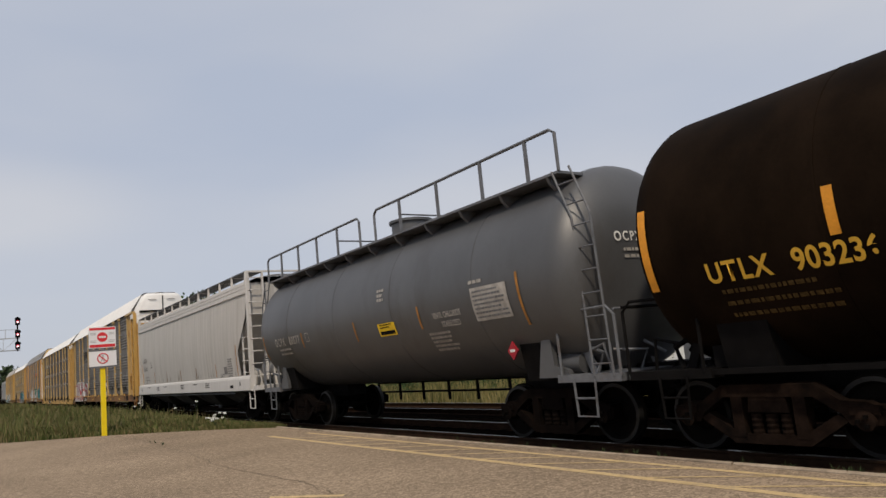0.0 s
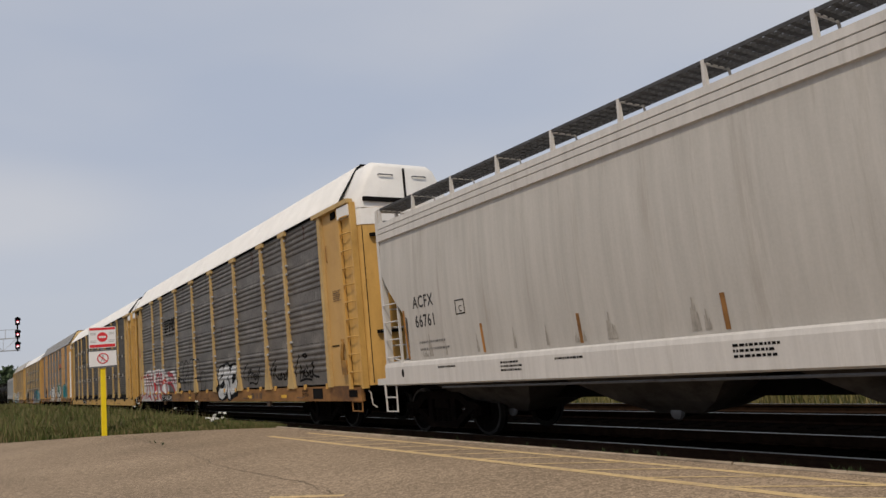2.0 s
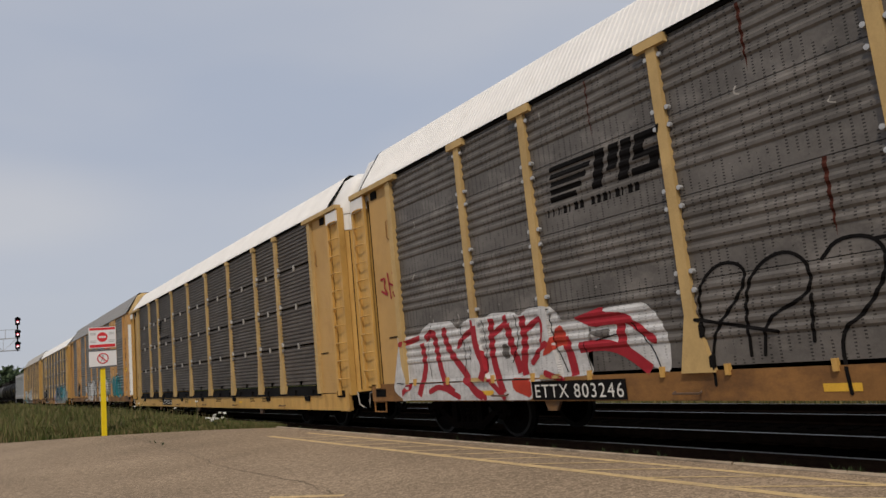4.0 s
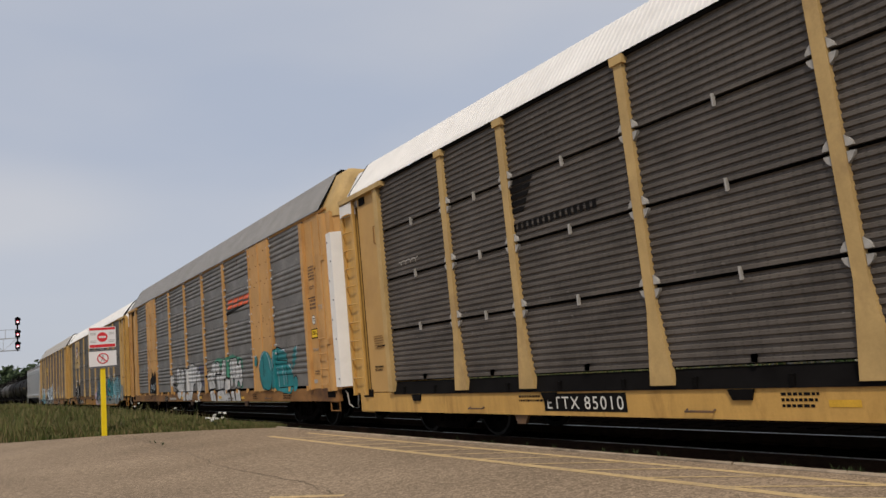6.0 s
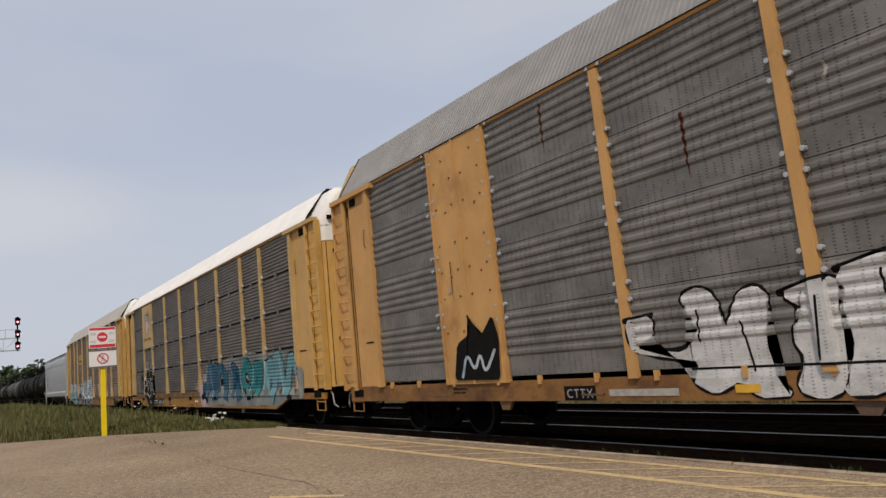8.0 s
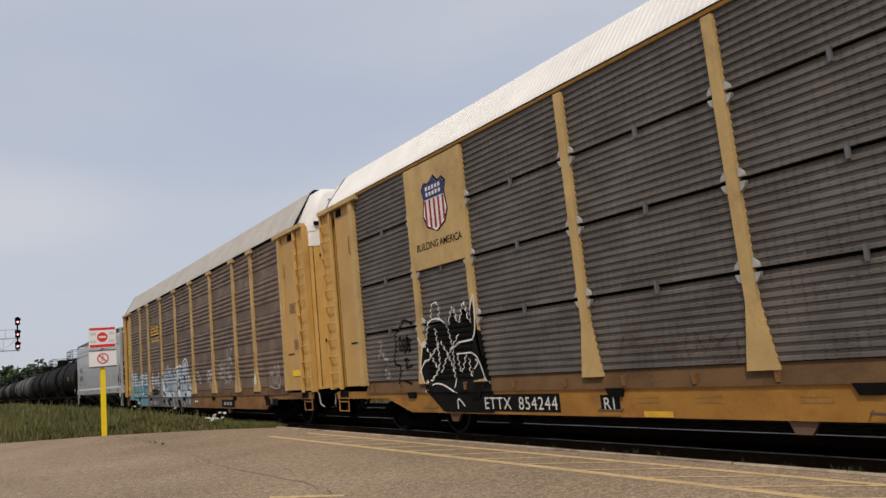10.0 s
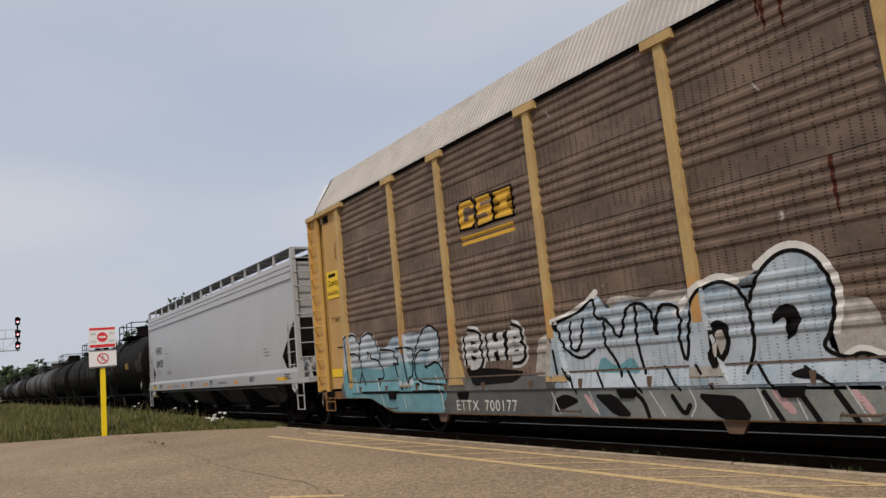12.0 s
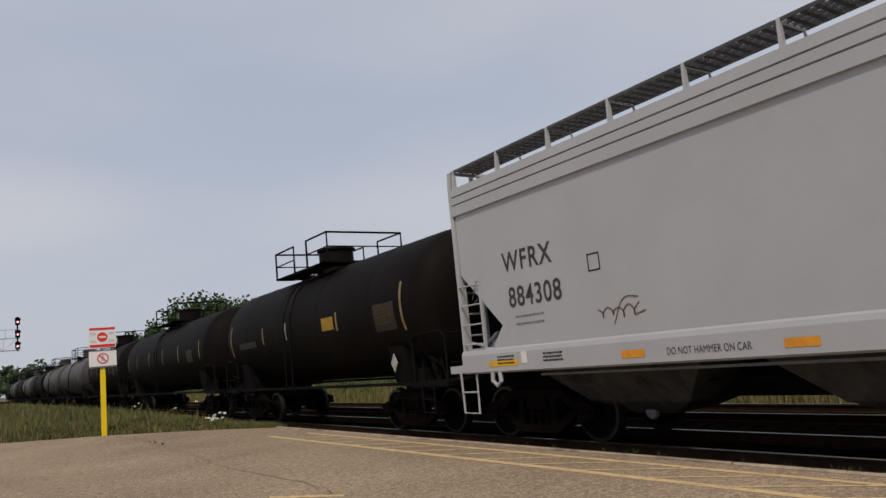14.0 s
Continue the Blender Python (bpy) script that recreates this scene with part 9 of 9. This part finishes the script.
def far_side():
    rnd = random.Random(12)
    for k, (x, y, h, w) in enumerate(((18.6, 101, 8.6, 5.5), (21.2, 100, 10.0, 6.0), (24.2, 103, 11.6, 6.5), (27.0, 99, 13.7, 7.5), (30.4, 102, 13.4, 7.5), (33.5, 105, 13.0, 7.0), (37.5, 104, 13.0, 7.5),
                                        (42.0, 108, 13.5, 8.0), (48.0, 112, 13.0, 8.0), (40.0, 86, 10.5, 7.0), (46.0, 78, 10.0, 7.0), (52.0, 66, 9.0, 7.0))):
        tree(x, y, h, w, 30 + k, LEAF)
    # dense weeds and low scrub along the far track
    rg = np.random.default_rng(8)
    n = 90000
    y = -14 + 130 * rg.random(n) ** 1.5
    x = 15.3 + 12 * rg.random(n) ** 1.3
    clump = np.sin(x * 1.7 + y * .9) * np.sin(y * .43 + 1) * .5 + .5
    me = blade_mesh("weeds", rg, x, y, (.12 + .55 * rg.random(n) ** 2) * (.45 + .9 * clump), .010 + .012 * rg.random(n) + y * .0002, .4, -.36)
    me.materials.append(WEED)
    tagged(new("weeds", me), "dense yellow-green weeds beyond the tracks", "weeds", kind="stuff")
    centres = []
    for i in range(300):
        y = rnd.uniform(-10, 120)
        x = 17.5 + rnd.uniform(0, 12)
        r = rnd.uniform(.35, .75) * (.65 if y < 22 else 1.25)
        centres.append((x, y, r * .5 - .2, r))
    me = leaf_mesh(leaf_cloud(rnd, centres, 130, .055), LEAF)
    tagged(new("scrub", me), "dark green low scrub beyond the tracks", "scrub", kind="stuff")
    # far woods on a low rise
    centres = []
    for i in range(520):
        y = rnd.uniform(230, 420)
        x = -60 + rnd.uniform(0, 170)
        base = 3.0 + 2.2 * math.sin(x * .05)
        h = rnd.uniform(5, 9.5)
        centres.append((x, y, h * .5 + base * .4, rnd.uniform(2.2, 4.2)))
        centres.append((x + rnd.uniform(-2, 2), y, h + base * .4 - 1, rnd.uniform(1.4, 2.6)))
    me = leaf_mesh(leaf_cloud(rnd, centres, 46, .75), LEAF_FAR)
    tagged(new("far_woods", me), "dense green woods on the horizon, distance haze in their leaf colour", "woods", kind="stuff")
    # pale sheds glimpsed under the train
    for x, y, w, d, h in ((26.5, 15.5, 6, 7, 2.6), (33, 33, 7, 9, 2.4), (27.5, 3, 6, 9, 2.6)):
        b = thing("shed", "low pale storage building beyond the scrub", "building", "sheds beyond the tracks")
        part("wall", Shape().box(x, x + w, y - d / 2, y + d / 2, -.34, h), WALL_PALE, b)
        part("roof", Shape().prism([(x - .3, h), (x + w / 2, h + .5), (x + w + .3, h)], y - d / 2 - .3, y + d / 2 + .3), ROOF_GREY, b, "low pitched metal roof")
        for k in range(3):
            part("door", Shape().box(x - .06, x, y - d / 2 + 1.5 + k * d / 3.2, y - d / 2 + 4 + k * d / 3.2, -.3, 2.1), GREY_STEEL, b, "grey roller door")


def flower(x, y, h, seed, heads):
    rnd = random.Random(seed)
    t = thing("wildflower", "white umbel wildflower growing in the verge", "flower", "wildflowers in the verge")
    st, pe = Shape(), Shape()
    for k in range(heads):
        a = rnd.uniform(0, 6.283)
        q = rnd.uniform(.08, .5) * heads / 5
        top = (x + math.cos(a) * q, y + math.sin(a) * q, h * rnd.uniform(.6, 1.05))
        st.tube([(x, y, -.05), ((x + top[0]) / 2, (y + top[1]) / 2, top[2] * .6), top], .008, 4)
        for j in range(5):
            b = j * 1.2566
            c = (top[0] + math.cos(b) * .035, top[1] + math.sin(b) * .035, top[2] + rnd.uniform(-.02, .02))
            pe.lathe([(-.02, .008), (-.008, .02), (.008, .02), (.02, .008)], 6, c, "z")
    part("stems", st, STEM, t, "thin green stems")
    part("umbels", pe, PETAL, t, "flat white flower heads")


def litter():
    SEAM = [(4.13, 26.1), (4.26, 23.5), (4.18, 19.4), (4.11, 16.7), (3.86, 13.0), (3.93, 11.2), (4.01, 9.8), (3.83, 8.3)]      # the joint between two layings of asphalt
    for i, (x, y, h, heads) in enumerate(((6.7, 23.6, .42, 5), (6.65, 22.9, .36, 4), (6.9, 23.3, .40, 3), (6.9, 26.1, .80, 1), (6.95, 36.8, .72, 2), (6.5, 27.5, .62, 1))):
        flower(x, y, h, 60 + i, heads)
    # weed tufts along the broken edge of the lot
    rnd = random.Random(9)
    spots = [(7.62 + rnd.uniform(-.05, .3), 2 + 17.5 * rnd.random() ** 1.2) for _ in range(90)]
    spots += [(4.3 + rnd.uniform(-.05, .05), y) for y in (19.8, 20.6, 21.2)] + [(7.6, 6.5), (7.62, 6.9), (7.5, 4.0)]
    for k, (x, y) in enumerate(spots):
        sh = Shape()
        big = rnd.uniform(.02, .08) if k < 90 else .10
        for _ in range(12):
            a, q = rnd.uniform(0, 6.283), rnd.uniform(.2, 1)
            dx, dy = math.cos(a), math.sin(a)
            z = -.02 if x < 7.68 else -.24
            h = big * rnd.uniform(.4, 1.2) + (.19 if x >= 7.68 else 0)
            sh.add([(x - dy * .012, y + dx * .012, z), (x + dy * .012, y - dx * .012, z), (x + dx * q * big, y + dy * q * big, z + h)], [(0, 1, 2)])
        me = bpy.data.meshes.new("weed_tuft")
        me.from_pydata([(a * K, b * K, c * K) for a, b, c in sh.v], [], sh.f)
        me.materials.append(STEM)
        tagged(new("weed_tuft", me), "small weed tuft at the broken edge of the asphalt", "weed", "weeds along the lot edge")
    # cracks in the asphalt, filled with dark dirt
    for k, pts in enumerate(([(4.2, 26.6), (4.15, 24.5), (4.35, 22.5), (4.2, 20.7), (4.5, 18.0), (4.3, 15)], [(4.3, 15), (3.9, 11.5), (4.05, 9.4), (3.7, 7.5)], [(5.4, 24.0), (5.0, 20.5), (5.3, 17)], SEAM)):
        sh = Shape()
        rnd2 = random.Random(k)
        fine = []
        for a, b in zip(pts, pts[1:]):
            for i in range(10):
                fine.append((a[0] + (b[0] - a[0]) * i / 10 + rnd2.uniform(-.04, .04), a[1] + (b[1] - a[1]) * i / 10))
        v = []
        for x, y in fine:
            w = rnd2.uniform(.001, .006) if k < 3 else rnd2.uniform(.002, .016)
            v += [(x - w, y, .003), (x + w, y, .003)]
        sh.add(v, [(2 * i, 2 * i + 1, 2 * i + 3, 2 * i + 2) for i in range(len(fine) - 1)])
        tagged(part("crack", sh, CRACK_DIRT), "dirt-filled crack in the asphalt", "crack", "cracks in the asphalt", "structure")


no_entry_sign()
signal_bridge()
grass()
far_side()
litter()

# ---------------------------------------------------------------- what moves


def travel(t):
    """How far the train has come, in plan units."""
    u = t / 14
    return 187.94 * u + 1.80 * u * u


def motions():
    for car, centre in MOVING:
        walk(car, [(t, pose(XC * K, (centre - travel(t)) * K, ZR * K)) for t in [i * 0.5 for i in range(29)]])
    turn = [(i / FPS, math.degrees(travel(i / FPS) / WHEEL_R)) for i in range(14 * FPS + 1)]
    for w, y in WHEELS:
        walk(w, [(t, pose(0, y * K, WHEEL_R * K, a % 360)) for t, a in turn])


motions()
